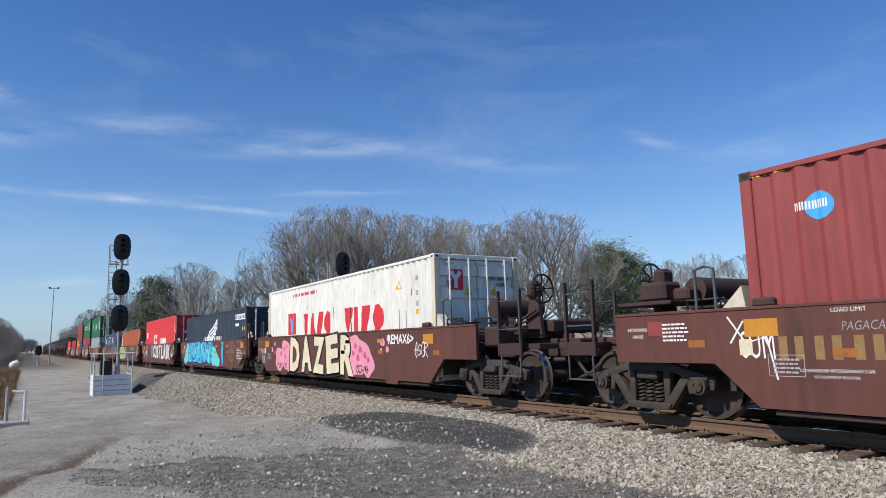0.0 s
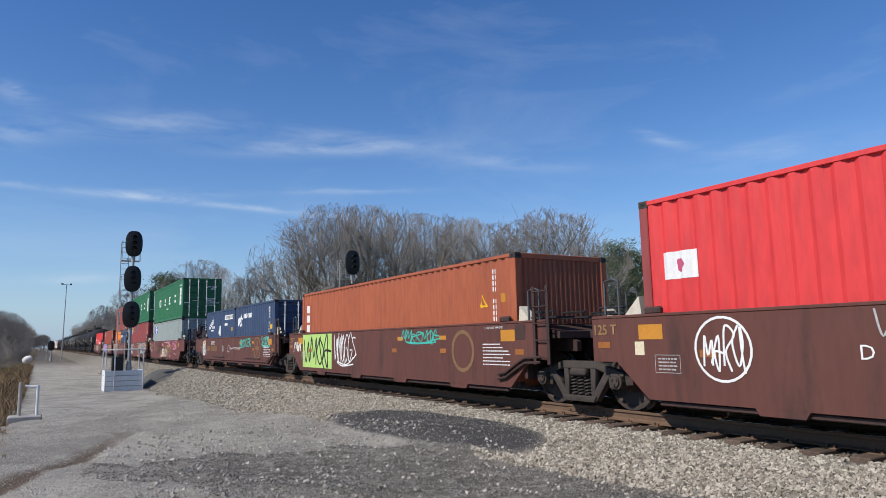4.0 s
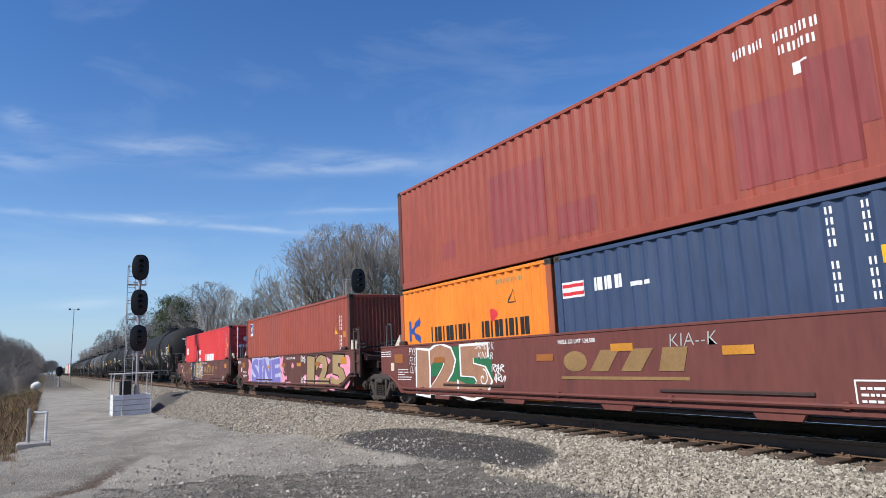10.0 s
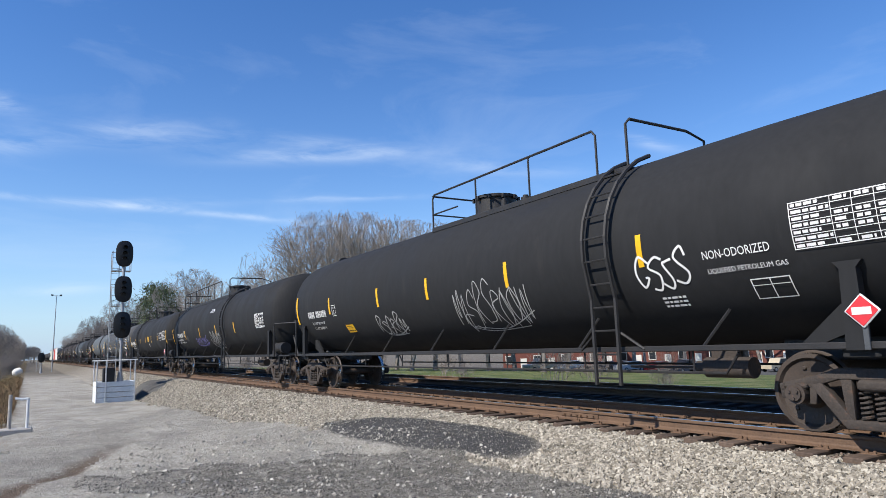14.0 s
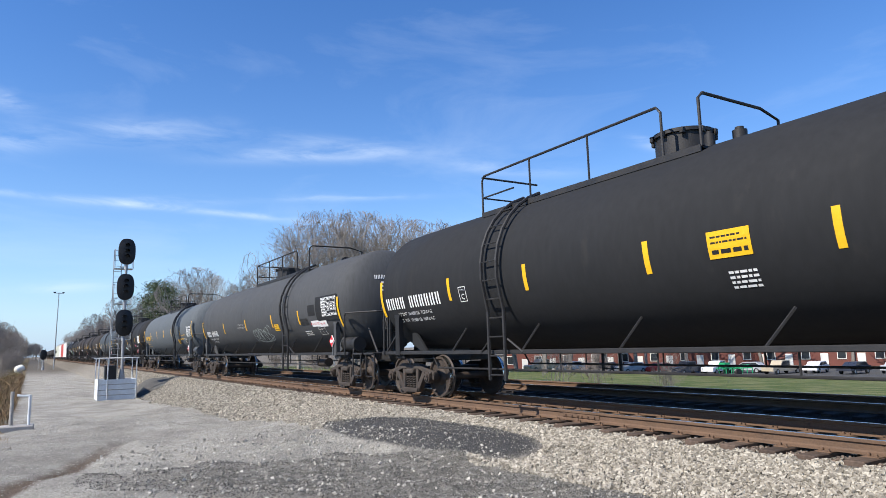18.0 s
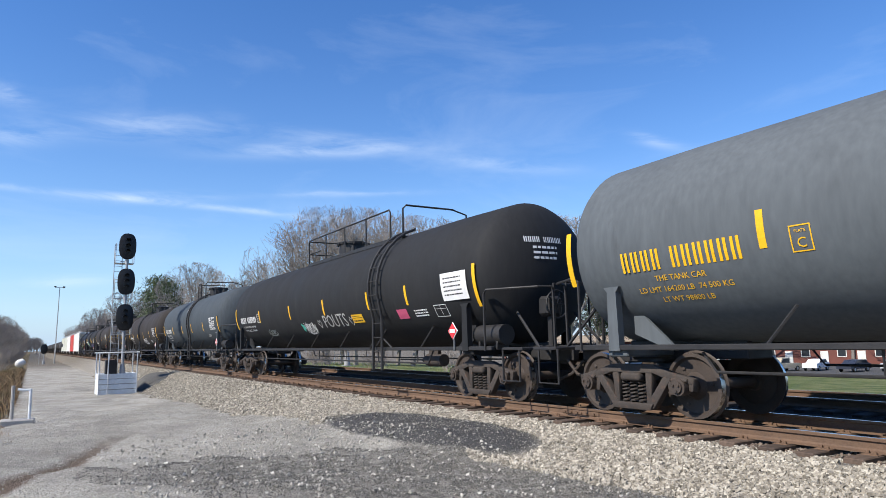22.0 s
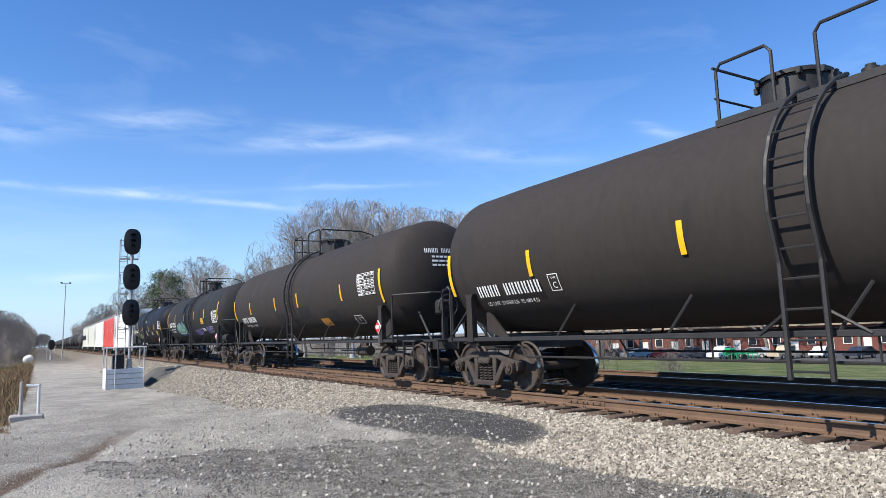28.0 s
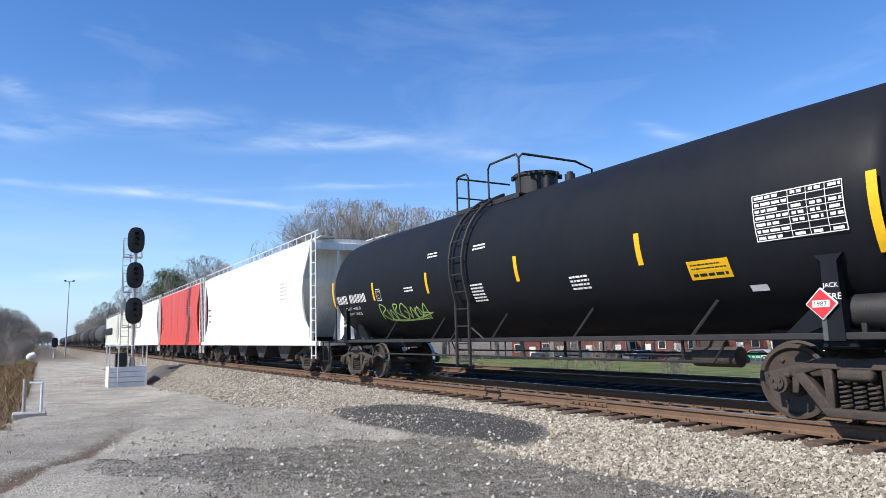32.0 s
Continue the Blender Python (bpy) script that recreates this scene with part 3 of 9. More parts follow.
# ---- loose stones, as stuff ----
def stone_material(name, dark, pale, warm):
    m = bpy.data.materials.new(name)
    m.use_nodes = True
    nt = m.node_tree
    N, L = nt.nodes.new, nt.links.new
    b = nt.nodes["Principled BSDF"]
    b.inputs["Roughness"].default_value, b.inputs["Specular IOR Level"].default_value = 0.9, 0.25
    geo, ramp = N("ShaderNodeNewGeometry"), N("ShaderNodeValToRGB")
    ramp.color_ramp.elements[0].color, ramp.color_ramp.elements[1].color = (*dark, 1), (*pale, 1)
    e = ramp.color_ramp.elements.new(0.55)
    e.color = (*warm, 1)
    L(geo.outputs["Random Per Island"], ramp.inputs[0])
    n, co = N("ShaderNodeTexNoise"), N("ShaderNodeTexCoord")
    n.inputs["Scale"].default_value, n.inputs["Detail"].default_value = 60, 3
    L(co.outputs["Object"], n.inputs["Vector"])
    mr, sc = N("ShaderNodeMapRange"), N("ShaderNodeVectorMath")
    mr.inputs[1].default_value, mr.inputs[2].default_value, mr.inputs[3].default_value, mr.inputs[4].default_value = 0.3, 0.7, 0.75, 1.2
    sc.operation = "SCALE"
    L(n.outputs[0], mr.inputs[0]), L(ramp.outputs[0], sc.inputs[0]), L(mr.outputs[0], sc.inputs["Scale"])
    L(sc.outputs[0], b.inputs["Base Color"])
    return m


CUBE = np.array([(x, y, z) for x in (-1, 1) for y in (-1, 1) for z in (-1, 1)], float)
CUBE_F = np.array([(0, 1, 3, 2), (4, 6, 7, 5), (0, 4, 5, 1), (2, 3, 7, 6), (0, 2, 6, 4), (1, 5, 7, 3)])


def stones(name, label, pts, sizes, material, seed):
    """One mesh of angular stones at the given places."""
    rng = np.random.default_rng(seed)
    n = len(pts)
    v = CUBE[None] * rng.uniform(0.35, 1.0, (n, 1, 3)) + rng.normal(0, 0.2, (n, 8, 3))
    q = rng.normal(size=(n, 4))
    q /= np.linalg.norm(q, axis=1)[:, None]
    w, x, y, z = q.T
    R = np.stack([1 - 2 * (y * y + z * z), 2 * (x * y - z * w), 2 * (x * z + y * w), 2 * (x * y + z * w), 1 - 2 * (x * x + z * z), 2 * (y * z - x * w),
                  2 * (x * z - y * w), 2 * (y * z + x * w), 1 - 2 * (x * x + y * y)], 1).reshape(n, 3, 3)
    v = np.einsum("nij,nkj->nki", R, v) * (sizes[:, None, None] / 2)
    v += pts[:, None, :]
    f = (CUBE_F[None] + (np.arange(n) * 8)[:, None, None]).reshape(-1)
    me = bpy.data.meshes.new(name)
    me.vertices.add(n * 8)
    me.vertices.foreach_set("co", v.reshape(-1))
    me.loops.add(len(f))
    me.loops.foreach_set("vertex_index", f)
    me.polygons.add(n * 6)
    me.polygons.foreach_set("loop_start", np.arange(n * 6) * 4)
    me.polygons.foreach_set("use_smooth", np.zeros(n * 6, bool))
    me.update(calc_edges=True)
    me.materials.append(material)
    return tagged(new(name, me), label, "gravel", kind="stuff")


def scatter(rng, n, x0, x1, y0, y1, keep, lo, hi, sink=0.25, near=1.0):
    """Places on the ground with their sizes; near > 1 crowds them towards y0."""
    xs = rng.uniform(x0, x1, n)
    ys = y0 + (y1 - y0) * rng.uniform(0, 1, n) ** near
    ok = np.array([keep(a, b) for a, b in zip(xs, ys)])
    xs, ys = xs[ok], ys[ok]
    s = rng.uniform(lo, hi, len(xs))
    zs = np.array([ground_z(a, b) for a, b in zip(xs, ys)]) + s * sink
    return np.stack([xs, ys, zs], 1), s


BALLAST = stone_material("ballast_stone", (0.152, 0.135, 0.106), (0.475, 0.432, 0.35), (0.315, 0.281, 0.225))
FINES = stone_material("dark_fines", (0.062, 0.058, 0.051), (0.36, 0.34, 0.30), (0.165, 0.155, 0.136))
CHIPS = stone_material("grey_chips", (0.23, 0.215, 0.182), (0.55, 0.517, 0.447), (0.38, 0.356, 0.305))


def in_pad(x, y):
    return ((x - 6.1 + 0.08 * (y - 10.6)) / 1.0) ** 2 + ((y - 10.9) / 3.1) ** 2 < 1


def on_tie(y):
    """Whether y lies on one of the near ties, which stand 0.53 m apart."""
    return abs((y + 6 + 0.265) % 0.53 - 0.265) < 0.13


rng = np.random.default_rng(7)
p1, s1 = scatter(rng, 84000, 4.6, 7.85, 2.5, 17, lambda x, y: x > toe(y) - 0.1 + 0.25 * noise.noise((x * 2, y * 2, 5)) and not in_pad(x, y) and (x < 7.6 + 0.08 * math.sin(9 * y) or not on_tie(y)), 0.024, 0.062, sink=0.12)
p2, s2 = scatter(rng, 52000, 4.7, 7.72, 17, 72, lambda x, y: x > toe(y) - 0.3 + 0.5 * noise.noise((x * 1.3, y * 1.3, 5)) and ((x - 6.2) / 1.05) ** 2 + ((y - 44.4) / 3.1) ** 2 > 1, 0.035, 0.08, sink=0.2, near=1.5)
stones("ballast_stones", "pale angular ballast stones heaped along the track", np.concatenate([p1, p2]), np.concatenate([s1, s2]), BALLAST, 1)
p3, s3 = scatter(rng, 26000, 7.75, 10.5, 1.0, 34, lambda x, y: not on_tie(y), 0.03, 0.06, sink=-0.05, near=1.3)
stones("crib_stones", "stones and cinders between the ties", p3, s3, stone_material("crib_stone", (0.07, 0.055, 0.045), (0.26, 0.21, 0.17), (0.14, 0.105, 0.08)), 2)


def in_dark(x, y):
    return x + 0.35 * y > 4.5 + 0.3 * math.sin(2.3 * y) and y + 0.35 * x < 11.8 + 0.3 * math.sin(3.1 * x) and x < toe(y)


p4, s4 = scatter(rng, 74000, 0.4, 6.4, 2.6, 12, in_dark, 0.008, 0.019, near=1.3)
p5, s5 = scatter(rng, 9000, 5.0, 7.3, 7.5, 14.2, in_pad, 0.008, 0.02)
stones("dark_gravel", "dark crushed gravel spread over the yard", np.concatenate([p4, p5]), np.concatenate([s4, s5]), FINES, 3)
p6, s6 = scatter(rng, 52000, -1.5, 5.6, 4, 26, lambda x, y: x < toe(y) and not in_dark(x, y), 0.007, 0.019, sink=0.1, near=1.3)
p7, s7 = scatter(rng, 1500, 1.0, 6.0, 3, 14, lambda x, y: x < toe(y) + 0.3, 0.025, 0.05)
stones("grey_chippings", "pale grey chippings on packed dirt", np.concatenate([p6, p7]), np.concatenate([s6, s7]), CHIPS, 4)


# ---- dry grass and weeds, as stuff ----
def tufts(name, label, spots, tall, colours, seed, blades=7):
    """One mesh of leaning blades in tufts."""
    rng = np.random.default_rng(seed)
    n = len(spots) * blades
    base = np.repeat(spots, blades, 0) + np.concatenate([rng.normal(0, 0.07, (n, 2)), np.zeros((n, 1))], 1)
    h = np.repeat(tall, blades) * rng.uniform(0.45, 1.0, n)
    a = rng.uniform(0, math.tau, n)
    side = np.stack([np.cos(a), np.sin(a), 0 * a], 1) * (0.006 + 0.012 * h)[:, None]
    lean = rng.normal(0, 0.3, (n, 2)) * h[:, None]
    tip = base + np.concatenate([lean, h[:, None]], 1)
    midp = base + np.concatenate([lean * 0.3, 0.55 * h[:, None]], 1)
    v = np.stack([base - side, base + side, midp + side * 0.8, tip, midp - side * 0.8], 1).reshape(-1, 3)
    me = bpy.data.meshes.new(name)
    me.vertices.add(n * 5)
    me.vertices.foreach_set("co", v.reshape(-1))
    me.loops.add(n * 5)
    me.loops.foreach_set("vertex_index", np.arange(n * 5))
    me.polygons.add(n)
    me.polygons.foreach_set("loop_start", np.arange(n) * 5)
    me.update(calc_edges=True)
    me.materials.append(stone_material(name, *colours))
    return tagged(new(name, me), label, "grass", kind="stuff")


def grass_spots(rng, n, x0, x1, y0, y1, near=1.0):
    xs, ys = rng.uniform(x0, x1, n), y0 + (y1 - y0) * rng.uniform(0, 1, n) ** near
    return np.stack([xs, ys, np.array([ground_z(a, b) for a, b in zip(xs, ys)]) - 0.02], 1)


rng = np.random.default_rng(12)
STRAW = ((0.13, 0.085, 0.05), (0.40, 0.29, 0.17), (0.24, 0.16, 0.09))
WEED = ((0.07, 0.07, 0.028), (0.25, 0.21, 0.10), (0.14, 0.125, 0.055))
sp = grass_spots(rng, 7600, -6.5, -0.55, 17, 95, 1.2)
tufts("dry_grass", "dry brown grass beside the yard", sp, rng.uniform(0.25, 0.95, len(sp)) * np.clip((sp[:, 1] - 12) / 40, 0.3, 1), STRAW, 1)
sp = grass_spots(rng, 3600, -7.0, -0.9, 17, 110, 1.1)
tufts("green_weeds", "green weeds and briars beside the yard", sp, rng.uniform(0.3, 0.8, len(sp)) * np.clip((sp[:, 1] - 12) / 40, 0.3, 1), WEED, 2)
sp = grass_spots(rng, 3200, 15.3, 19.0, 6, 60, 1.2)
tufts("bank_grass", "dry tan grass on the bank beyond the tracks", sp, rng.uniform(0.08, 0.26, len(sp)), ((0.16, 0.13, 0.085), (0.42, 0.36, 0.25), (0.28, 0.24, 0.16)), 3)
sp = grass_spots(rng, 110, -1.6, -0.3, 9, 19)
tufts("yard_weeds", "thin dry weeds at the edge of the gravel", sp, rng.uniform(0.04, 0.12, len(sp)), STRAW, 4, 5)

# ---- decals: paint laid on a side that faces the yard ----
def text_bm(s, h, spread=0.0, shear=0.0, bold=0.0):
    """Letters of the built-in font, h metres high, centred on (0, 0), in the plane (x along, y up)."""
    cu = bpy.data.curves.new("letters", "FONT")
    cu.body, cu.align_x, cu.resolution_u, cu.offset, cu.shear = s, "LEFT", 2, bold, shear
    ob = bpy.data.objects.new("letters", cu)
    me = bpy.data.meshes.new_from_object(ob)
    bm = B()
    bm.from_mesh(me)
    bpy.data.objects.remove(ob)
    bpy.data.curves.remove(cu), bpy.data.meshes.remove(me)
    if not bm.verts:
        return bm
    x0, x1 = min(q.co.x for q in bm.verts), max(q.co.x for q in bm.verts)
    y0, y1 = min(q.co.y for q in bm.verts), max(q.co.y for q in bm.verts)
    k = h / max(1e-6, y1 - y0)
    for q in bm.verts:
        q.co = Vector(((q.co.x - (x0 + x1) / 2) * k, (q.co.y - (y0 + y1) / 2) * k, 0))
    if spread:
        w = (x1 - x0) * k
        for q in bm.verts:
            q.co.x *= spread / w
    return bm


def rects_bm(rects):
    bm = B()
    for i, (u0, v0, u1, v1) in enumerate(rects):
        bm.faces.new([bm.verts.new((u, v, -0.00004 * (i % 3))) for u, v in ((u0, v0), (u1, v0), (u1, v1), (u0, v1))])
    return bm


def bars_bm(n, w, h, stroke=0.2, gap=0.3):
    """n plain marks in a row, w wide in all and h high: each an upright pair of bars."""
    wide = n + 0.8 if n > 8 else n
    step = w / wide
    rs = []
    for i in range(n):
        k = i + (0.8 if n > 8 and i > 3 else 0)
        a, e = -w / 2 + k * step, -w / 2 + (k + 1 - gap) * step
        s = (e - a) * stroke * 1.75
        rs += [(a, -h / 2, a + s, h / 2), (e - s, -h / 2, e, h / 2)]
    return rects_bm(rs)


def shapes_bm(codes, w, h, gap=0.2, lean=0.0):
    """A row of plain shapes: t triangle, v wedge, n slanted block, o disc, i bar, b block."""
    bm = B()
    wide = [0.4 if c == "i" else 1.0 for c in codes]
    u = -w / 2
    for c, q in zip(codes, wide):
        cw = w * q / sum(wide)
        a, e, v0, v1 = u + cw * gap / 2, u + cw * (1 - gap / 2), -h / 2, h / 2
        u += cw
        m, k = (a + e) / 2, (e - a) * 0.3
        if c == "o":
            n = 20
            bm.faces.new([bm.verts.new((m + (e - a) / 2 * math.cos(i * math.tau / n), h / 2 * math.sin(i * math.tau / n), 0)) for i in range(n)])
            continue
        quads = {"t": [[(a, v0), (e, v0), (m + k * 0.3, v1), (m - k * 0.3, v1)]],
                 "v": [[(m - k * 0.3, v0), (m + k * 0.3, v0), (e, v1), (a, v1)]],
                 "n": [[(a, v0), (e - k, v0), (e, v1), (a + k, v1)]],
                 "i": [[(a, v0), (e, v0), (e, v1), (a, v1)]],
                 "b": [[(a + k * 0.4, v0), (e - k * 0.4, v0), (e - k * 0.4, v1), (a + k * 0.4, v1)]]}[c]
        for q4 in quads:
            bm.faces.new([bm.verts.new((x + lean * y, y, 0)) for x, y in q4])
    return bm


def lines_bm(rows, seed=3):
    """Rows of small print as bars: (left, bottom, width, height) each."""
    rnd = random.Random(seed)
    rs = []
    for u, v, w, h in rows:
        x = u
        while x < u + w - 0.02:
            q = min(u + w - x, h * rnd.uniform(1.2, 3.6))
            rs.append((x, v, x + q, v + h))
            x += q + h * 0.55
    return rects_bm(rs)


def blob_bm(blobs, seed=1, rough=0.12, n=22):
    rnd = random.Random(seed)
    bm = B()
    for i, (u, v, a, b) in enumerate(blobs):
        ph = rnd.uniform(0, 6)
        vs = []
        for k in range(n):
            q = k * math.tau / n
            r = 1 + rough * math.sin(3 * q + ph) + rough * 0.6 * math.sin(5 * q + 2 * ph)
            vs.append(bm.verts.new((u + a * r * math.cos(q), v + b * r * math.sin(q), -0.00005 * (i % 5))))
        bm.faces.new(vs)
    return bm


def stroke_bm(lines, w):
    """Sprayed strokes: ribbons w wide along each list of (u, v)."""
    bm = B()
    for j, pts in enumerate(lines):
        prev = None
        for i, (u, v) in enumerate(pts):
            a, b = pts[max(0, i - 1)], pts[min(len(pts) - 1, i + 1)]
            d = Vector((b[0] - a[0], b[1] - a[1]))
            d = d.normalized() if d.length else Vector((1, 0))
            n = Vector((-d.y, d.x)) * w / 2
            w0 = -0.00004 * (j % 4) - 0.00002 * (i % 9 if i % 18 < 9 else 9 - i % 9)
            cur = (bm.verts.new((u + n.x, v + n.y, w0)), bm.verts.new((u - n.x, v - n.y, w0)))
            if prev:
                bm.faces.new((prev[0], prev[1], cur[1], cur[0]))
            prev = cur
    return bm


STROKES = (((0.9, 0.85), (0.45, 1.0), (0.12, 0.72), (0.8, 0.4), (0.65, 0.02), (0.05, 0.1)), ((0.05, 0.0), (0.2, 1.0), (0.55, 0.3), (0.8, 1.0), (0.95, 0.0)),
           ((0.1, 0.0), (0.15, 1.0), (0.85, 0.85), (0.2, 0.5), (0.95, -0.05)), ((0.95, 0.8), (0.4, 1.0), (0.05, 0.45), (0.45, -0.05), (0.95, 0.25), (0.5, 0.42)),
           ((0.0, 1.0), (0.35, 0.0), (0.65, 0.9), (0.9, 0.05), (1.05, 1.0)), ((0.5, 1.0), (0.05, 0.5), (0.5, 0.0), (0.95, 0.5), (0.45, 1.0), (0.7, 0.35), (1.1, -0.2)),
           ((0.0, 0.15), (0.5, 1.05), (0.6, -0.1), (0.15, 0.4), (1.0, 0.45)))


def scrawl(u0, v0, w, h, seed, letters=6):
    """A sprayed tag: quick rounded letter-like strokes that crowd one another, and a flourish below."""
    rnd = random.Random(seed)
    cw, lean = w / letters, rnd.uniform(0.05, 0.3)
    lines = []
    for i in range(letters):
        k = rnd.uniform(0.75, 1.1)
        base = rnd.uniform(-0.05, 0.15)
        ps = [(x + rnd.uniform(-0.12, 0.12), base + y * k + rnd.uniform(-0.1, 0.1)) for x, y in rnd.choice(STROKES)]
        lines.append([(u0 + cw * (i + x * 1.15 + lean * (y - 0.5)), v0 + h * 0.95 * y) for x, y in ps])
    if letters > 4:
        lines.append([(u0 + w * x, v0 + h * y) for x, y in ((1.05, 0.3), (0.6, -0.08), (0.15, 0.02), (0.4, -0.14), (0.9, -0.06))])
    return [rounded(ps) for ps in lines]


def rounded(ps, steps=6):
    """A smooth curve through the points."""
    q = [ps[0]] + list(ps) + [ps[-1]]
    out = []
    for a, b, c, d in zip(q, q[1:], q[2:], q[3:]):
        for i in range(steps):
            t = i / steps
            out.append(tuple(0.5 * (2 * b[m] + (c[m] - a[m]) * t + (2 * a[m] - 5 * b[m] + 4 * c[m] - d[m]) * t * t + (3 * b[m] - a[m] - 3 * c[m] + d[m]) * t ** 3) for m in (0, 1)))
    return out + [tuple(ps[-1])]


def shift(bm, u=0.0, v=0.0, k=1.0, turn=0.0):
    c, s = math.cos(turn), math.sin(turn)
    for q in bm.verts:
        x, y = q.co.x * k, q.co.y * k
        q.co.x, q.co.y = x * c - y * s + u, x * s + y * c + v
    return bm


def merge(*bms):
    out = bms[0]
    for b in bms[1:]:
        me = bpy.data.meshes.new("m")
        b.to_mesh(me)
        b.free()
        out.from_mesh(me)
        bpy.data.meshes.remove(me)
    return out


def lay_flat(bm, x, lift=0.004):
    """(u, v) goes to y = -u, z = v on the plane x, seen from -x."""
    for q in bm.verts:
        u, v, w = q.co
        q.co = Vector((x - lift + w, -u, v))
    return bm


def lay_tank(bm, R, zc, lift=0.005):
    vs = [q.co.y for q in bm.verts]
    v = min(vs)
    while v < max(vs):
        v += 0.13
        bmesh.ops.bisect_plane(bm, geom=bm.verts[:] + bm.edges[:] + bm.faces[:], plane_co=(0, v, 0), plane_no=(0, 1, 0))
    for q in bm.verts:
        u, v, w = q.co
        a = (v - zc) / R
        q.co = Vector((-(R + lift - w) * math.cos(a), -u, zc + (R + lift - w) * math.sin(a)))
    return bm


PITCH, DEEP = 0.278, 0.036


def corr(y):
    """How far the corrugated side lies in, at y."""
    q = (y / PITCH) % 1.0
    return 0.0 if q < 0.25 else DEEP * (q - 0.25) * 4 if q < 0.5 else DEEP if q < 0.75 else DEEP * (1 - q) * 4


def lay_corr(bm, x, lift=0.004):
    us = [q.co.x for q in bm.verts]
    k = math.floor(min(us) / PITCH * 4)
    while k * PITCH / 4 < max(us):
        bmesh.ops.bisect_plane(bm, geom=bm.verts[:] + bm.edges[:] + bm.faces[:], plane_co=(k * PITCH / 4, 0, 0), plane_no=(1, 0, 0))
        k += 1
    for q in bm.verts:
        u, v, w = q.co
        q.co = Vector((x - lift + w + corr(-u), -u, v))
    return bm


# ---- trucks ----
WHEEL_R, AXLE = 0.48, 0.91
TRUCKS = []          # all trucks, each with two wheelsets


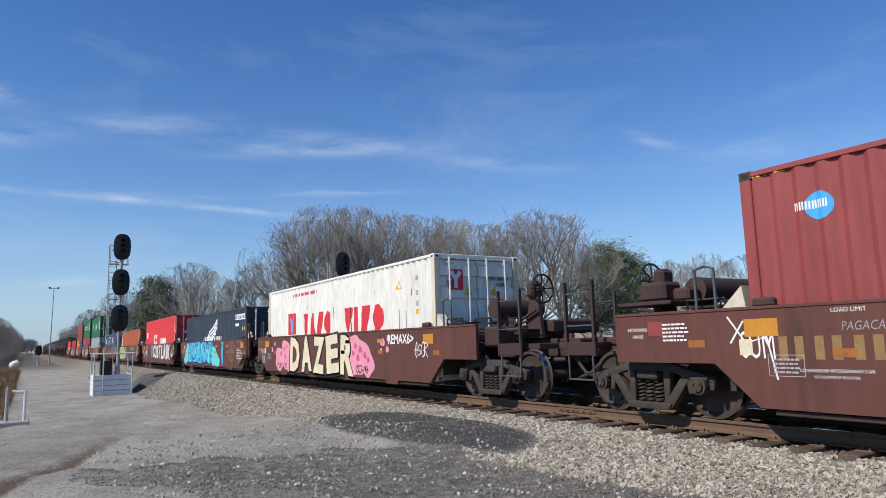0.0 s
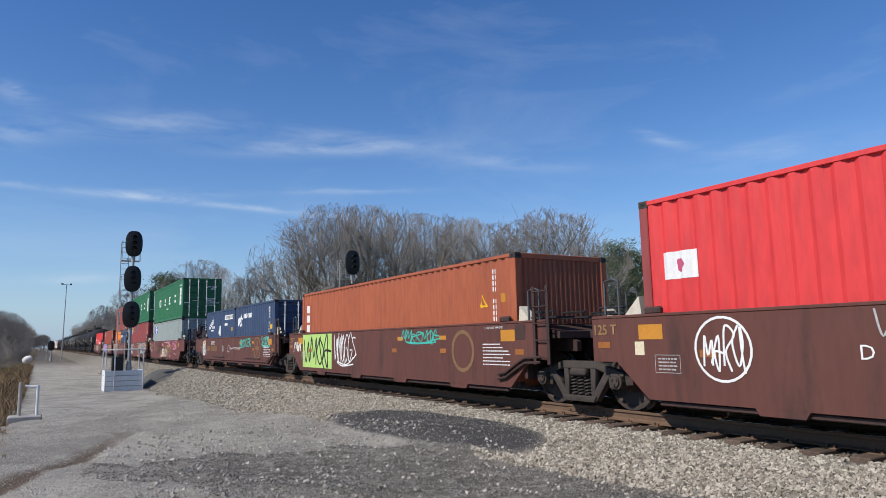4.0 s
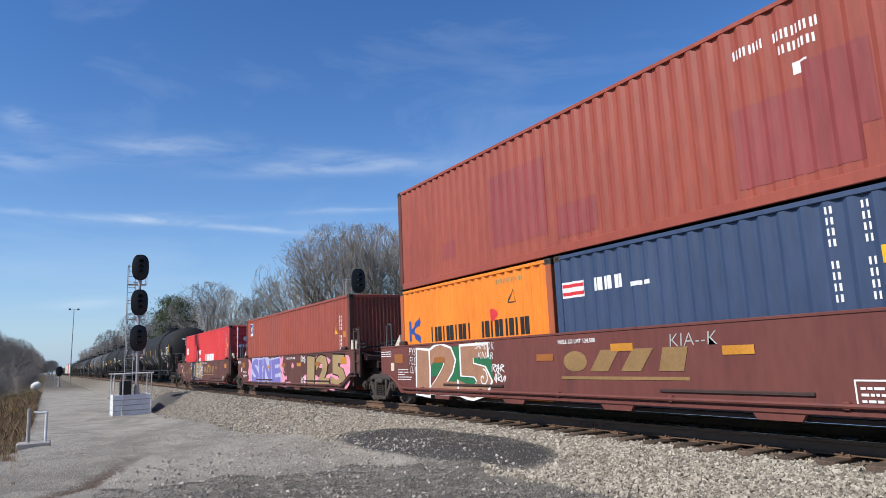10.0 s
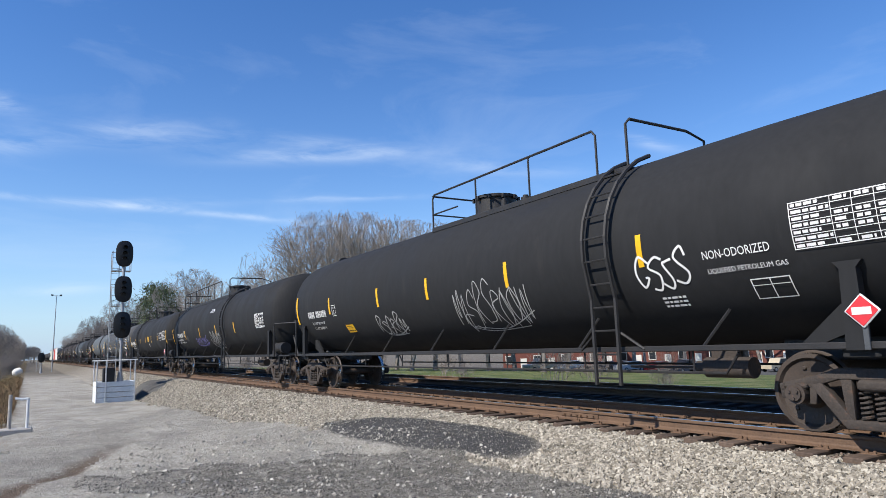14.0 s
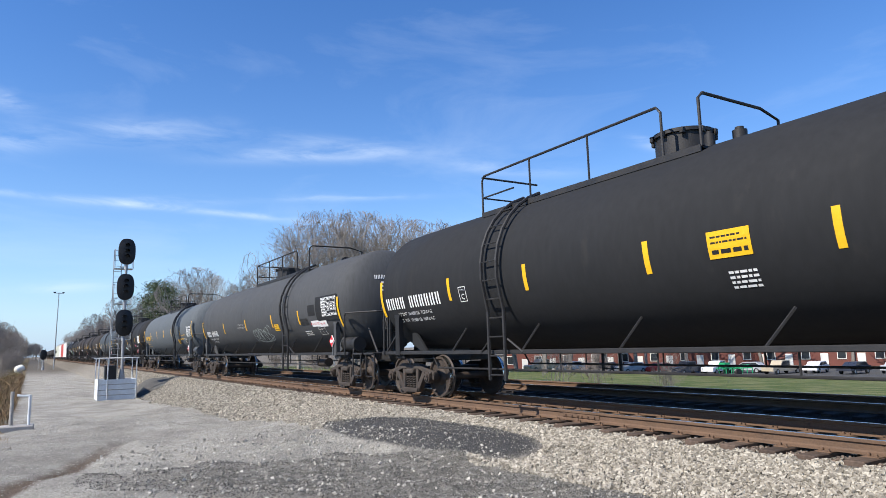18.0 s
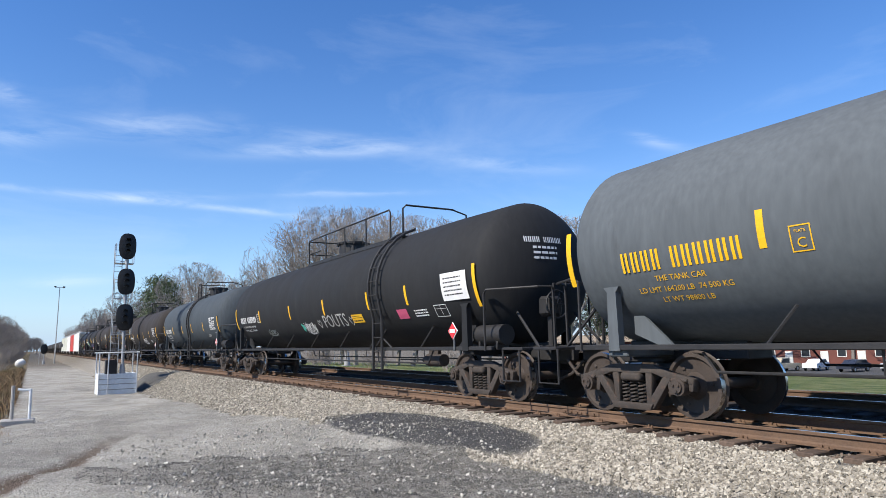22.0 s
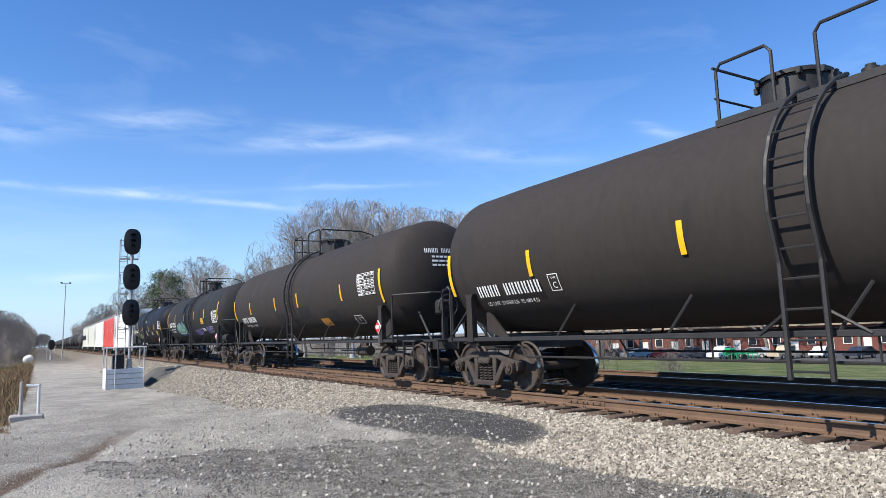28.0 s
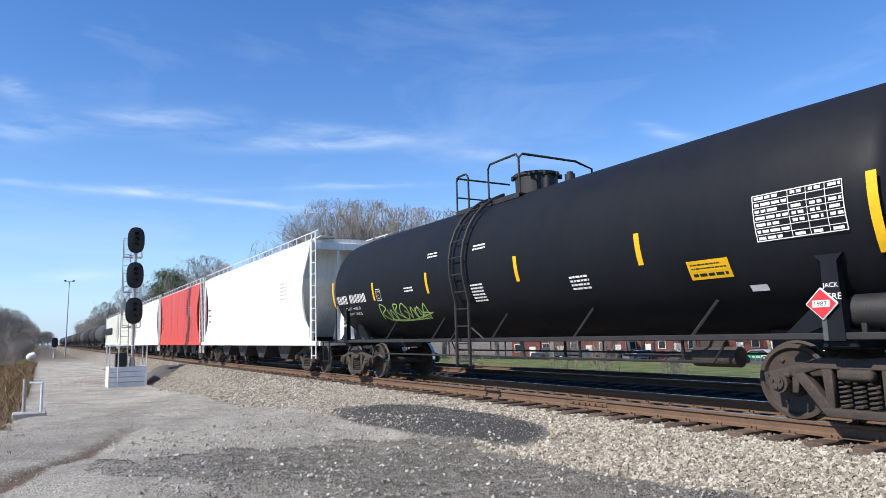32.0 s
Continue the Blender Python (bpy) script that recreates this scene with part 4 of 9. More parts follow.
def first_truck(parent):
    bm = B()
    box(bm, (0, 0, 0.60), (1.9, 0.36, 0.2), 0.03)
    box(bm, (0, 0, 0.72), (0.5, 0.5, 0.12), 0.02)
    box(bm, (0, 0, 0.42), (1.7, 0.2, 0.14), 0.02)
    for s in (-1, 1):
        box(bm, (0, s * 0.42, 0.42), (1.5, 0.09, 0.12), 0.01)
    t = part("truck", bm, "black_steel", parent, "cast steel two-axle truck")
    for s in (-1, 1):
        bm = B()
        x0, x1 = s * 0.96, s * 1.09
        prism(bm, [(-1.12, 0.60), (-0.72, 0.69), (-0.4, 0.79), (0.4, 0.79), (0.72, 0.69), (1.12, 0.60), (1.12, 0.52), (0.74, 0.56), (0.42, 0.66), (-0.42, 0.66), (-0.74, 0.56), (-1.12, 0.52)], x0, x1)
        for k in (-1, 1):
            prism(bm, [(k * 0.76, 0.6), (k * 0.62, 0.63), (k * 0.28, 0.2), (k * 0.40, 0.13)], x0, x1)
            prism(bm, [(k * 0.40, 0.7), (k * 0.27, 0.7), (k * 0.27, 0.2), (k * 0.36, 0.2)], x0 + s * 0.004, x1 - s * 0.01)
            prism(bm, [(k * 0.66, 0.62), (k * 0.76, 0.62), (k * 0.78, 0.36), (k * 0.70, 0.36)], x0, x1 - s * 0.01)
            prism(bm, [(k * 1.04, 0.6), (k * 1.14, 0.6), (k * 1.12, 0.42), (k * 1.05, 0.42)], x0, x1 - s * 0.01)
            box(bm, (s * 1.03, k * AXLE, 0.575), (0.2, 0.3, 0.06), 0.015)
        prism(bm, [(-0.42, 0.21), (0.42, 0.21), (0.36, 0.11), (-0.36, 0.11)], x0 - s * 0.03, x1 + s * 0.03)
        box(bm, (s * 1.06, 0, 0.6), (0.16, 0.4, 0.13), 0.03)
        bmesh.ops.bevel(bm, geom=[q for q in bm.edges if q.calc_face_angle(0) > 0.3], offset=0.014, segments=2, affect="EDGES", profile=0.5)
        part("side_frame", bm, "truck_steel", t, "rusty cast side frame", smooth=True)
        for y in (-0.16, 0.0, 0.16):
            bm = B()
            tube(bm, [(s * 1.03 + 0.052 * math.cos(k * math.tau / 8), y + 0.052 * math.sin(k * math.tau / 8), 0.215 + 0.3 * k / 44) for k in range(45)], 0.018, 5)
            part("spring", bm, "truck_steel", t)
        for k in (-1, 1):
            bm = B()
            cyl(bm, (s * 0.98, k * AXLE, WHEEL_R), (s * 1.15, k * AXLE, WHEEL_R), 0.125, 16)
            cyl(bm, (s * 1.14, k * AXLE, WHEEL_R), (s * 1.18, k * AXLE, WHEEL_R), 0.085, 12)
            for a in range(3):
                q = a * math.tau / 3 + 0.5
                cyl(bm, (s * 1.17, k * AXLE + 0.055 * math.cos(q), WHEEL_R + 0.055 * math.sin(q)), (s * 1.2, k * AXLE + 0.055 * math.cos(q), WHEEL_R + 0.055 * math.sin(q)), 0.018, 6)
            part("bearing_cap", bm, "wheel_steel", t, "rust-brown bearing end cap")
    for k in (-1, 1):
        bm = B()
        cyl(bm, (-1.0, 0, 0), (1.0, 0, 0), 0.085, 12)
        for s in (-1, 1):
            prof = [(0.60, 0.0), (0.60, 0.13), (0.66, 0.15), (0.70, 0.36), (0.665, 0.41), (0.665, 0.505), (0.68, 0.512), (0.70, 0.49), (0.715, WHEEL_R), (0.80, WHEEL_R - 0.006),
                    (0.805, 0.42), (0.76, 0.39), (0.745, 0.2), (0.83, 0.15), (0.83, 0.0)]
            rings = [[bm.verts.new((s * x, r * math.cos(j * math.tau / 32), r * math.sin(j * math.tau / 32))) for j in range(32)] for x, r in prof if r > 0]
            for i, (p, q) in enumerate(zip(rings, rings[1:])):
                for j in range(32):
                    f = bm.faces.new((p[j], p[(j + 1) % 32], q[(j + 1) % 32], q[j]))
                    f.material_index = 1 if i in (7, ) else 0
            bm.faces.new(rings[-1]), bm.faces.new(rings[0])
        # a pair of lifting marks lets the turning show
        for s in (-1, 1):
            for a in (0.4, 2.5, 4.6):
                box(bm, (s * 0.765, 0.3 * math.cos(a), 0.3 * math.sin(a)), (0.02, 0.05, 0.05), 0.008)
        bmesh.ops.recalc_face_normals(bm, faces=bm.faces)
        w = part("wheelset", bm, ["wheel_steel", "wheel_tread"], t, "steel wheelset with bright treads", smooth=True)
        w.matrix_basis = pose(0, k * AXLE, WHEEL_R)
    TRUCKS.append(t)
    return t


def truck(parent, y):
    if not TRUCKS:
        t = first_truck(parent)
    else:
        t = again(TRUCKS[0], parent)
        TRUCKS.append(t)
    t.matrix_basis = pose(0, y, 0)
    return t


MOVING = []          # (thing, y at 0 s)


def on_train(name, label, category, s0, z=0.0, group="", x=TRACK_X):
    ob = thing(name, label, category, pose(x, s0, z), group)
    MOVING.append((ob, x, s0, z))
    return ob


def coupler(parent, y, way):
    bm = B()
    box(bm, (0, y + way * 0.35, 0.86), (0.2, 0.8, 0.2), 0.03)
    box(bm, (-0.03, y + way * 0.82, 0.86), (0.3, 0.28, 0.3), 0.05)
    cyl(bm, (0.08, y + way * 0.86, 0.7), (0.08, y + way * 0.86, 1.02), 0.06, 8)
    tube(bm, [(-0.3, y + way * 0.1, 0.8), (-0.34, y + way * 0.4, 0.55), (-0.28, y + way * 0.85, 0.42)], 0.03)
    return part("coupler", bm, "truck_steel", parent, "rusty knuckle coupler")


# ---- containers ----
def container(spec):
    """spec: s0 of the near end, z of the floor, length, height, paint, which end has the doors, label."""
    s, z, Ln, H, paint_key, doors, label = spec
    c = on_train("shipping_container", label, "container", s + Ln / 2, z, "containers on the train")
    h2, w = Ln / 2, 1.219
    ys = [-h2 + 0.16]
    k = math.ceil(ys[0] / PITCH * 4)
    while k * PITCH / 4 < h2 - 0.16:
        ys.append(k * PITCH / 4)
        k += 1
    ys.append(h2 - 0.16)
    for sx in (-1, 1):
        bm = B()
        out = []
        for y in ys:
            x = sx * (w - 0.012 - corr(y))
            out.append([bm.verts.new((x, y, zz)) for zz in (0.15, H - 0.07)] + [bm.verts.new((x - sx * 0.05, y, zz)) for zz in (H - 0.07, 0.15)])
        for p, q in zip(out, out[1:]):
            for i in range(4):
                bm.faces.new((p[i], p[(i + 1) % 4], q[(i + 1) % 4], q[i]))
        bm.faces.new(out[0]), bm.faces.new(out[-1])
        bmesh.ops.recalc_face_normals(bm, faces=bm.faces)
        part("side_panel", bm, paint_key, c, "corrugated steel side")
        bm = B()
        box(bm, (sx * (w - 0.035), 0, H - 0.045), (0.07, Ln - 0.3, 0.07), 0.008)
        part("top_side_rail", bm, paint_key, c)
        bm = B()
        box(bm, (sx * (w - 0.03), 0, 0.085), (0.06, Ln - 0.3, 0.15), 0.008)
        part("bottom_side_rail", bm, paint_key, c)
    bm = B()
    box(bm, (0, 0, H - 0.05), (2 * w - 0.15, Ln - 0.3, 0.03))
    k = -h2 + 0.4
    while k < h2 - 0.3:
        box(bm, (0, k, H - 0.025), (2 * w - 0.4, 0.1, 0.024))
        k += 0.26
    part("roof", bm, paint_key, c)
    bm = B()
    box(bm, (0, 0, 0.14), (2 * w - 0.12, Ln - 0.3, 0.06))
    part("floor_pan", bm, "black_steel", c)
    for sx in (-1, 1):
        for sy in (-1, 1):
            bm = B()
            box(bm, (sx * (w - 0.08), sy * (h2 - 0.08), H / 2), (0.158, 0.158, H - 0.2), 0.012)
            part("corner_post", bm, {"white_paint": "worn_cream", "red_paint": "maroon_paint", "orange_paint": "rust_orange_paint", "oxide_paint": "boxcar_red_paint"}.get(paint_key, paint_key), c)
            for zz in (0.059, H - 0.059):
                bm = B()
                box(bm, (sx * (w - 0.0805), sy * (h2 - 0.0885), zz), (0.163, 0.179, 0.118), 0.01)
                box(bm, (sx * (w + 0.001), sy * (h2 - 0.09), zz), (0.004, 0.08, 0.05), mi=1)
                box(bm, (sx * (w - 0.08), sy * (h2 + 0.001), zz), (0.07, 0.004, 0.05), mi=1)
                part("corner_casting", bm, ["truck_steel" if paint_key != "white_paint" else paint_key, "black_ink"], c)
    for sy in (-1, 1):
        bm = B()
        box(bm, (0, sy * (h2 - 0.06), H - 0.06), (2 * w - 0.34, 0.1, 0.11), 0.01)
        part("end_header", bm, paint_key, c)
        bm = B()
        box(bm, (0, sy * (h2 - 0.06), 0.07), (2 * w - 0.34, 0.1, 0.13), 0.01)
        part("end_sill", bm, paint_key, c)
        if sy == doors:
            for k in (-1, 1):
                bm = B()
                back, face, rib = sy * (h2 - 0.12), sy * (h2 - 0.082), sy * (h2 - 0.03)
                prof = [(back, 0.14), (face, 0.14)]
                for i in range(5):
                    zz, q = 0.42 + i * (H - 0.8) / 4, (H - 0.8) / 18
                    prof += [(face, zz - q - 0.03), (rib, zz - q), (rib, zz + q), (face, zz + q + 0.03)]
                prof += [(face, H - 0.13), (back, H - 0.13)]
                prism(bm, prof, k * 0.53 - 0.515, k * 0.53 + 0.515)
                dr = part("door", bm, paint_key, c, "steel door leaf")
                for x in (0.26, 0.80):
                    bm = B()
                    cyl(bm, (k * x, sy * (h2 - 0.0), 0.1), (k * x, sy * (h2 - 0.0), H - 0.08), 0.024, 8)
                    for zz in (0.2, 0.75, 1.3, H - 0.6, H - 0.2):
                        box(bm, (k * x, sy * (h2 - 0.015), zz), (0.1, 0.045, 0.06), 0.008)
                    box(bm, (k * (x + 0.16), sy * (h2 + 0.01), 1.12 if x < 0.5 else 0.98), (0.36, 0.018, 0.035), 0.004)
                    part("lock_rod", bm, "rod_zinc", dr, "galvanised lock rod with handle")
        else:
            bm = B()
            out = []
            n = 17
            for i in range(n * 4 + 1):
                x = -1.06 + 2.12 * i / (n * 4)
                dd = (0, 0, DEEP, DEEP)[i % 4]
                out.append([bm.verts.new((x, sy * (h2 - 0.02 - dd), zz)) for zz in (0.12, H - 0.1)] + [bm.verts.new((x, sy * (h2 - 0.09), zz)) for zz in (H - 0.1, 0.12)])
            for p, q in zip(out, out[1:]):
                for i in range(4):
                    bm.faces.new((p[i], p[(i + 1) % 4], q[(i + 1) % 4], q[i]))
            bm.faces.new(out[0]), bm.faces.new(out[-1])
            bmesh.ops.recalc_face_normals(bm, faces=bm.faces)
            part("end_panel", bm, paint_key, c, "corrugated end wall")
    return c


L40, L20, STD, HC = 12.192, 6.058, 2.591, 2.896
FLOOR = 0.30
boxes = {}
for key, spec in (
        ("rust_blue", (-7.08, FLOOR + 0.06, L40, HC, "maroon_paint", -1, "maroon corrugated shipping container standing in a well car")),
        ("white", (12.84, FLOOR, L40, HC, "white_paint", -1, "streaked white container with big red lettering and a red door emblem")),
        ("slate", (28.16, FLOOR - 0.03, L40, STD, "slate_paint", -1, "slate-blue container with a white winged emblem")),
        ("red_a", (43.50, FLOOR + 0.04, L40, HC, "red_paint", -1, "bright red container with large white lettering")),
        ("orange_brown", (58.85, FLOOR - 0.03, L40, STD, "rust_orange_paint", 1, "plain rust-orange container with few markings")),
        ("navy_horse", (74.25, FLOOR, L20, STD, "navy_paint", -1, "short navy container with a white sea-horse emblem")),
        ("navy_wing", (80.45, FLOOR, L20, STD, "navy_paint", 1, "short navy container with a white wing emblem")),
        ("grey", (94.0, FLOOR, L40, STD, "grey_paint", -1, "pale grey-green container below a green one")),
        ("green_a", (94.0, FLOOR + STD + 0.03, L40, STD, "green_paint", -1, "green container with wide-spaced white letters, stacked on grey")),
        ("maroon", (109.41, FLOOR, L40, HC, "maroon_paint", -1, "maroon container with a framed lighthouse emblem")),
        ("green_b", (109.41, FLOOR + HC + 0.03, L40, STD, "green_paint", -1, "green container with wide-spaced white letters, stacked on maroon")),
        ("navy_flag", (124.8, FLOOR, L20, STD, "navy_paint", -1, "short navy container with a striped flag emblem")),
        ("orange", (130.95, FLOOR, L20, STD, "orange_paint", 1, "short bright orange container with black lettering")),
        ("brown_top", (124.78, FLOOR + STD + 0.03, L40, STD, "oxide_paint", -1, "patched oxide-red container stacked on navy and orange ones")),
        ("oxide", (140.42, FLOOR, L40, HC, "oxide_paint", 1, "oxide-red container with a small blue and green emblem")),
        ("red_b", (155.98, FLOOR, L40, HC, "red_paint", -1, "bright red container with large white lettering at the block's end"))):
    boxes[key] = container(spec)


# ---- well cars ----
def well_car(s, lead_end, trail_end, own_lead, own_trail, label, piped=False, coat_key="boxcar_red_paint"):
    """s: near end of its container. lead_end/trail_end: the car's outer end (with platform, brake gear) or a joint over a shared truck."""
    mid = s + L40 / 2
    c = on_train("well_car", label, "well car", mid, 0.0, "well cars")
    h2 = L40 / 2
    a0 = -h2 - (1.75 if lead_end else 1.0)
    a1 = h2 + (2.2 if trail_end else 1.0)
    l0, l1 = -h2, h2
    for sx in (-1, 1):
        bm = B()
        x0, x1 = sx * 1.27, sx * 1.34
        low = 0.34 if piped else 0.27
        prism(bm, [(l0 + 0.1, low), (l1 - 0.1, low), (l1 + 0.5, 0.8), (a1, 0.8), (a1, 1.47), (a0, 1.47), (a0, 0.8), (l0 - 0.5, 0.8)], x0, x1)
        part("side_wall", bm, coat_key, c, "brown steel well side")
        bm = B()
        box(bm, (sx * 1.31, (a0 + a1) / 2, 1.495), (0.085, a1 - a0, 0.045), 0.008)
        part("top_chord", bm, coat_key, c)
        bm = B()
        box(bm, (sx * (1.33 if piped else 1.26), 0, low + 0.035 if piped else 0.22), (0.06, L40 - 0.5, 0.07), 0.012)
        # unpiped cars: the chord's dark colour stands for shade under the wall
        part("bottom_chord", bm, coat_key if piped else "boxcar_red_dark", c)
        for i in range(4):
            bm = B()
            prism(bm, [(-h2 + 1.6 + i * 2.7, low), (-h2 + 2.3 + i * 2.7, low), (-h2 + 2.24 + i * 2.7, low - 0.09), (-h2 + 1.66 + i * 2.7, low - 0.09)], sx * 1.28, sx * 1.338)
            part("side_tab", bm, coat_key, c)
        if piped:
            bm = B()
            tube(bm, [(sx * 1.385, l0 - 0.45, 0.78), (sx * 1.385, l0 + 0.3, 0.46), (sx * 1.385, l1 - 0.3, 0.46), (sx * 1.385, l1 + 0.45, 0.78)], 0.03, 8)
            part("brake_pipe", bm, coat_key, c)
            for k in range(5):
                bm = B()
                box(bm, (sx * 1.365, -h2 + 1.1 + k * 2.45, 0.46), (0.07, 0.09, 0.1), 0.015)
                part("pipe_clamp", bm, coat_key, c)
            for k in (-h2 + 2.6, h2 - 3.4):
                bm = B()
                box(bm, (sx * 1.35, k, 0.575), (0.035, 2.3, 0.05), 0.01)
                part("wear_strip", bm, "boxcar_red_dark", c)
        for y in (-h2 + 0.25, h2 - 0.25):
            bm = B()
            box(bm, (sx * 1.30, y, 1.56), (0.12, 0.3, 0.12), 0.03)
            part("guide_block", bm, "boxcar_red_dark", c)
    bm = B()
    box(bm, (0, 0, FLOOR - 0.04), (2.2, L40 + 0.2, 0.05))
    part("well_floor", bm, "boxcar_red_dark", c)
    for way, outer, own in ((-1, lead_end, own_lead), (1, trail_end, own_trail)):
        e = way * h2
        bm = B()
        box(bm, (0, e + way * 0.3, 0.95), (2.54, 0.08, 1.0))
        box(bm, (0, e + way * 0.95, 1.0), (0.7, 1.3 if not outer else 2.6, 0.42), 0.03)
        prism(bm, [(e + way * 0.3, 1.44), (e + way * 1.2, 1.3), (e + way * 1.2, 1.18), (e + way * 0.3, 1.2)], -1.2, 1.2)
        for x in (-0.85, 0.85):
            prism(bm, [(e + way * 0.3, 1.46), (e + way * 1.3, 1.12), (e + way * 1.3, 0.95), (e + way * 0.3, 0.95)], x - 0.05, x + 0.05)
        part("end_bulkhead", bm, "boxcar_red_dark", c)
        for x in (-1.12, 1.12):
            bm = B()
            prism(bm, [(e + way * 0.06, 1.52), (e + way * 0.4, 1.52), (e + way * 0.1, 1.8)], x - 0.1, x + 0.1)
            part("corner_cone", bm, "cone_cream", c, "cream container corner guide")
        bm = B()
        for x in (-0.95, -0.2, 0.55):
            box(bm, (x, e + way * 0.72, 1.56), (0.42, 0.75, 0.03))
            tube(bm, [(x - 0.2, e + way * 0.4, 1.5), (x - 0.2, e + way * 0.4, 1.66), (x - 0.2, e + way * 1.0, 1.66), (x - 0.2, e + way * 1.0, 1.5)], 0.022, 5)
        part("crossover_walkway", bm, "black_steel", c)
        for x in (-1.28, 1.28):
            bm = B()
            tube(bm, [(x, e + way * 0.45, 1.3), (x, e + way * 0.45, 2.06), (x + 0.02, e + way * 0.6, 2.1), (x, e + way * 0.75, 2.06), (x, e + way * 0.75, 1.3)], 0.022, 6)
            part("grab_iron", bm, "grey_steel", c)
        bm = B()
        tube(bm, [(-0.45, e + way * 1.0, 0.9), (-0.5, e + way * 1.3, 0.62), (-0.5, e + way * 1.6, 0.55), (-0.45, e + way * 1.9, 0.75)], 0.024, 6)
        part("air_hose", bm, "black_steel", c)
        if outer:
            bm = B()
            box(bm, (0, e + way * 2.35, 1.0), (0.62, 2.6, 0.36), 0.03)
            box(bm, (0, e + way * 3.45, 1.05), (2.5, 0.32, 0.1), 0.01)
            box(bm, (0, e + way * 2.3, 1.3), (1.5, 0.9, 0.05), 0.01)
            part("draft_sill", bm, "boxcar_red_dark", c)
            posts_at = (2.42, 3.08) if way < 0 else (2.75, 3.4)
            p0, p1 = posts_at
            for x in (-1.25, 1.25):
                bm = B()
                box(bm, (x, e + way * (p0 + p1) / 2, 1.0), (0.05, p1 - p0 + 0.06, 0.22), 0.01)
                stp = part("corner_step", bm, "boxcar_red_dark", c, "brown end step plate")
                for y in posts_at:
                    bm = B()
                    box(bm, (x, e + way * y, 1.5), (0.07, 0.05, 1.25), 0.008)
                    part("grab_post", bm, "boxcar_red_dark", stp)
                bm = B()
                for z in (1.38, 1.92):
                    cyl(bm, (x, e + way * p0, z), (x, e + way * p1, z), 0.014, 6)
                tube(bm, [(x - 0.05, e + way * (p1 + 0.04), 1.5), (x - 0.05, e + way * (p1 + 0.04), 2.1), (x - 0.01, e + way * (p1 + 0.04), 2.14)], 0.014, 5)
                part("grab_iron", bm, "grey_steel", stp)
                bm = B()
                tube(bm, [(x, e + way * (p0 + 0.06), 0.9), (x, e + way * (p0 + 0.06), 0.5), (x, e + way * (p1 - 0.03), 0.5), (x, e + way * (p1 - 0.03), 0.9)], 0.02, 6)
                part("stirrup", bm, "grey_steel", stp)
            bm = B()
            cyl(bm, (-0.55, e + way * 1.3, 1.85), (0.75, e + way * 1.3, 1.85), 0.19, 16)
            for x in (-0.3, 0.5):
                box(bm, (x, e + way * 1.3, 1.58), (0.1, 0.3, 0.3), 0.01)
            part("air_reservoir", bm, "boxcar_red_dark", c, smooth=True)
            # hand brake: a stand with its gear housing, the spoked wheel facing the car's end
            wy, wz = (e - 2.78, 2.16) if way < 0 else (e + 2.12, 2.06)
            bm = B()
            prism(bm, [(wy - 0.26 - way * 0.2, 1.2), (wy + 0.26 - way * 0.2, 1.2), (wy + 0.12 - way * 0.16, wz - 0.12), (wy - 0.12 - way * 0.16, wz - 0.12)], -0.52, -0.44)
            box(bm, (-0.47, wy - way * 0.18, wz), (0.32, 0.2, 0.34), 0.06)
            cyl(bm, (-0.47, wy - way * 0.1, wz), (-0.47, wy + way * 0.05, wz), 0.05, 8)
            g = part("brake_stand", bm, "boxcar_red_dark", c)
            bm = B()
            for a, b, r in (((-0.6, e + way * 1.5, 1.25), (-0.6, wy, 1.75), 0.035), ((-0.3, e + way * 1.2, 1.4), (-0.3, e + way * 2.6, 1.62), 0.03),
                            ((0.5, e + way * 1.4, 1.35), (0.1, e + way * 2.9, 1.5), 0.028)):
                cyl(bm, a, b, r, 6)
            part("brake_rod", bm, "boxcar_red_dark", g)
            bm = B()
            n = 22
            tube(bm, [(-0.47 + 0.28 * math.cos(i * math.tau / n), wy + way * 0.06, wz + 0.28 * math.sin(i * math.tau / n)) for i in range(n + 1)], 0.02, 6)
            for i in range(8):
                q = i * math.tau / 8
                cyl(bm, (-0.47, wy + way * 0.04, wz), (-0.47 + 0.28 * math.cos(q), wy + way * 0.06, wz + 0.28 * math.sin(q)), 0.013, 5)
            cyl(bm, (-0.47, wy + way * 0.02, wz), (-0.47, wy + way * 0.09, wz), 0.05, 8)
            part("brake_wheel", bm, "black_steel", g, "black spoked hand-brake wheel")
            bm = B()
            if way > 0:
                box(bm, (-0.75, e + 1.75, 1.66), (0.9, 1.0, 0.06), 0.01)
                box(bm, (-0.8, e + 1.75, 1.84), (0.42, 0.5, 0.3), 0.05)
                box(bm, (-0.7, e + 1.35, 1.78), (0.3, 0.3, 0.2), 0.04)
            else:
                box(bm, (0.3, e - 2.7, 1.42), (1.3, 0.5, 0.26), 0.04)
                box(bm, (-0.9, e - 2.0, 1.25), (0.5, 0.5, 0.4), 0.04)
            part("valve_box", bm, "boxcar_red_dark", c)
            bm = B()
            box(bm, (0, e + way * 2.6, 1.36), (2.1, 0.34, 0.04), 0.008)
            part("end_platform", bm, "black_steel", c)
            coupler(c, e + way * 3.4, way)
        if own:
            truck(c, e + way * (1.85 if outer else 1.65))
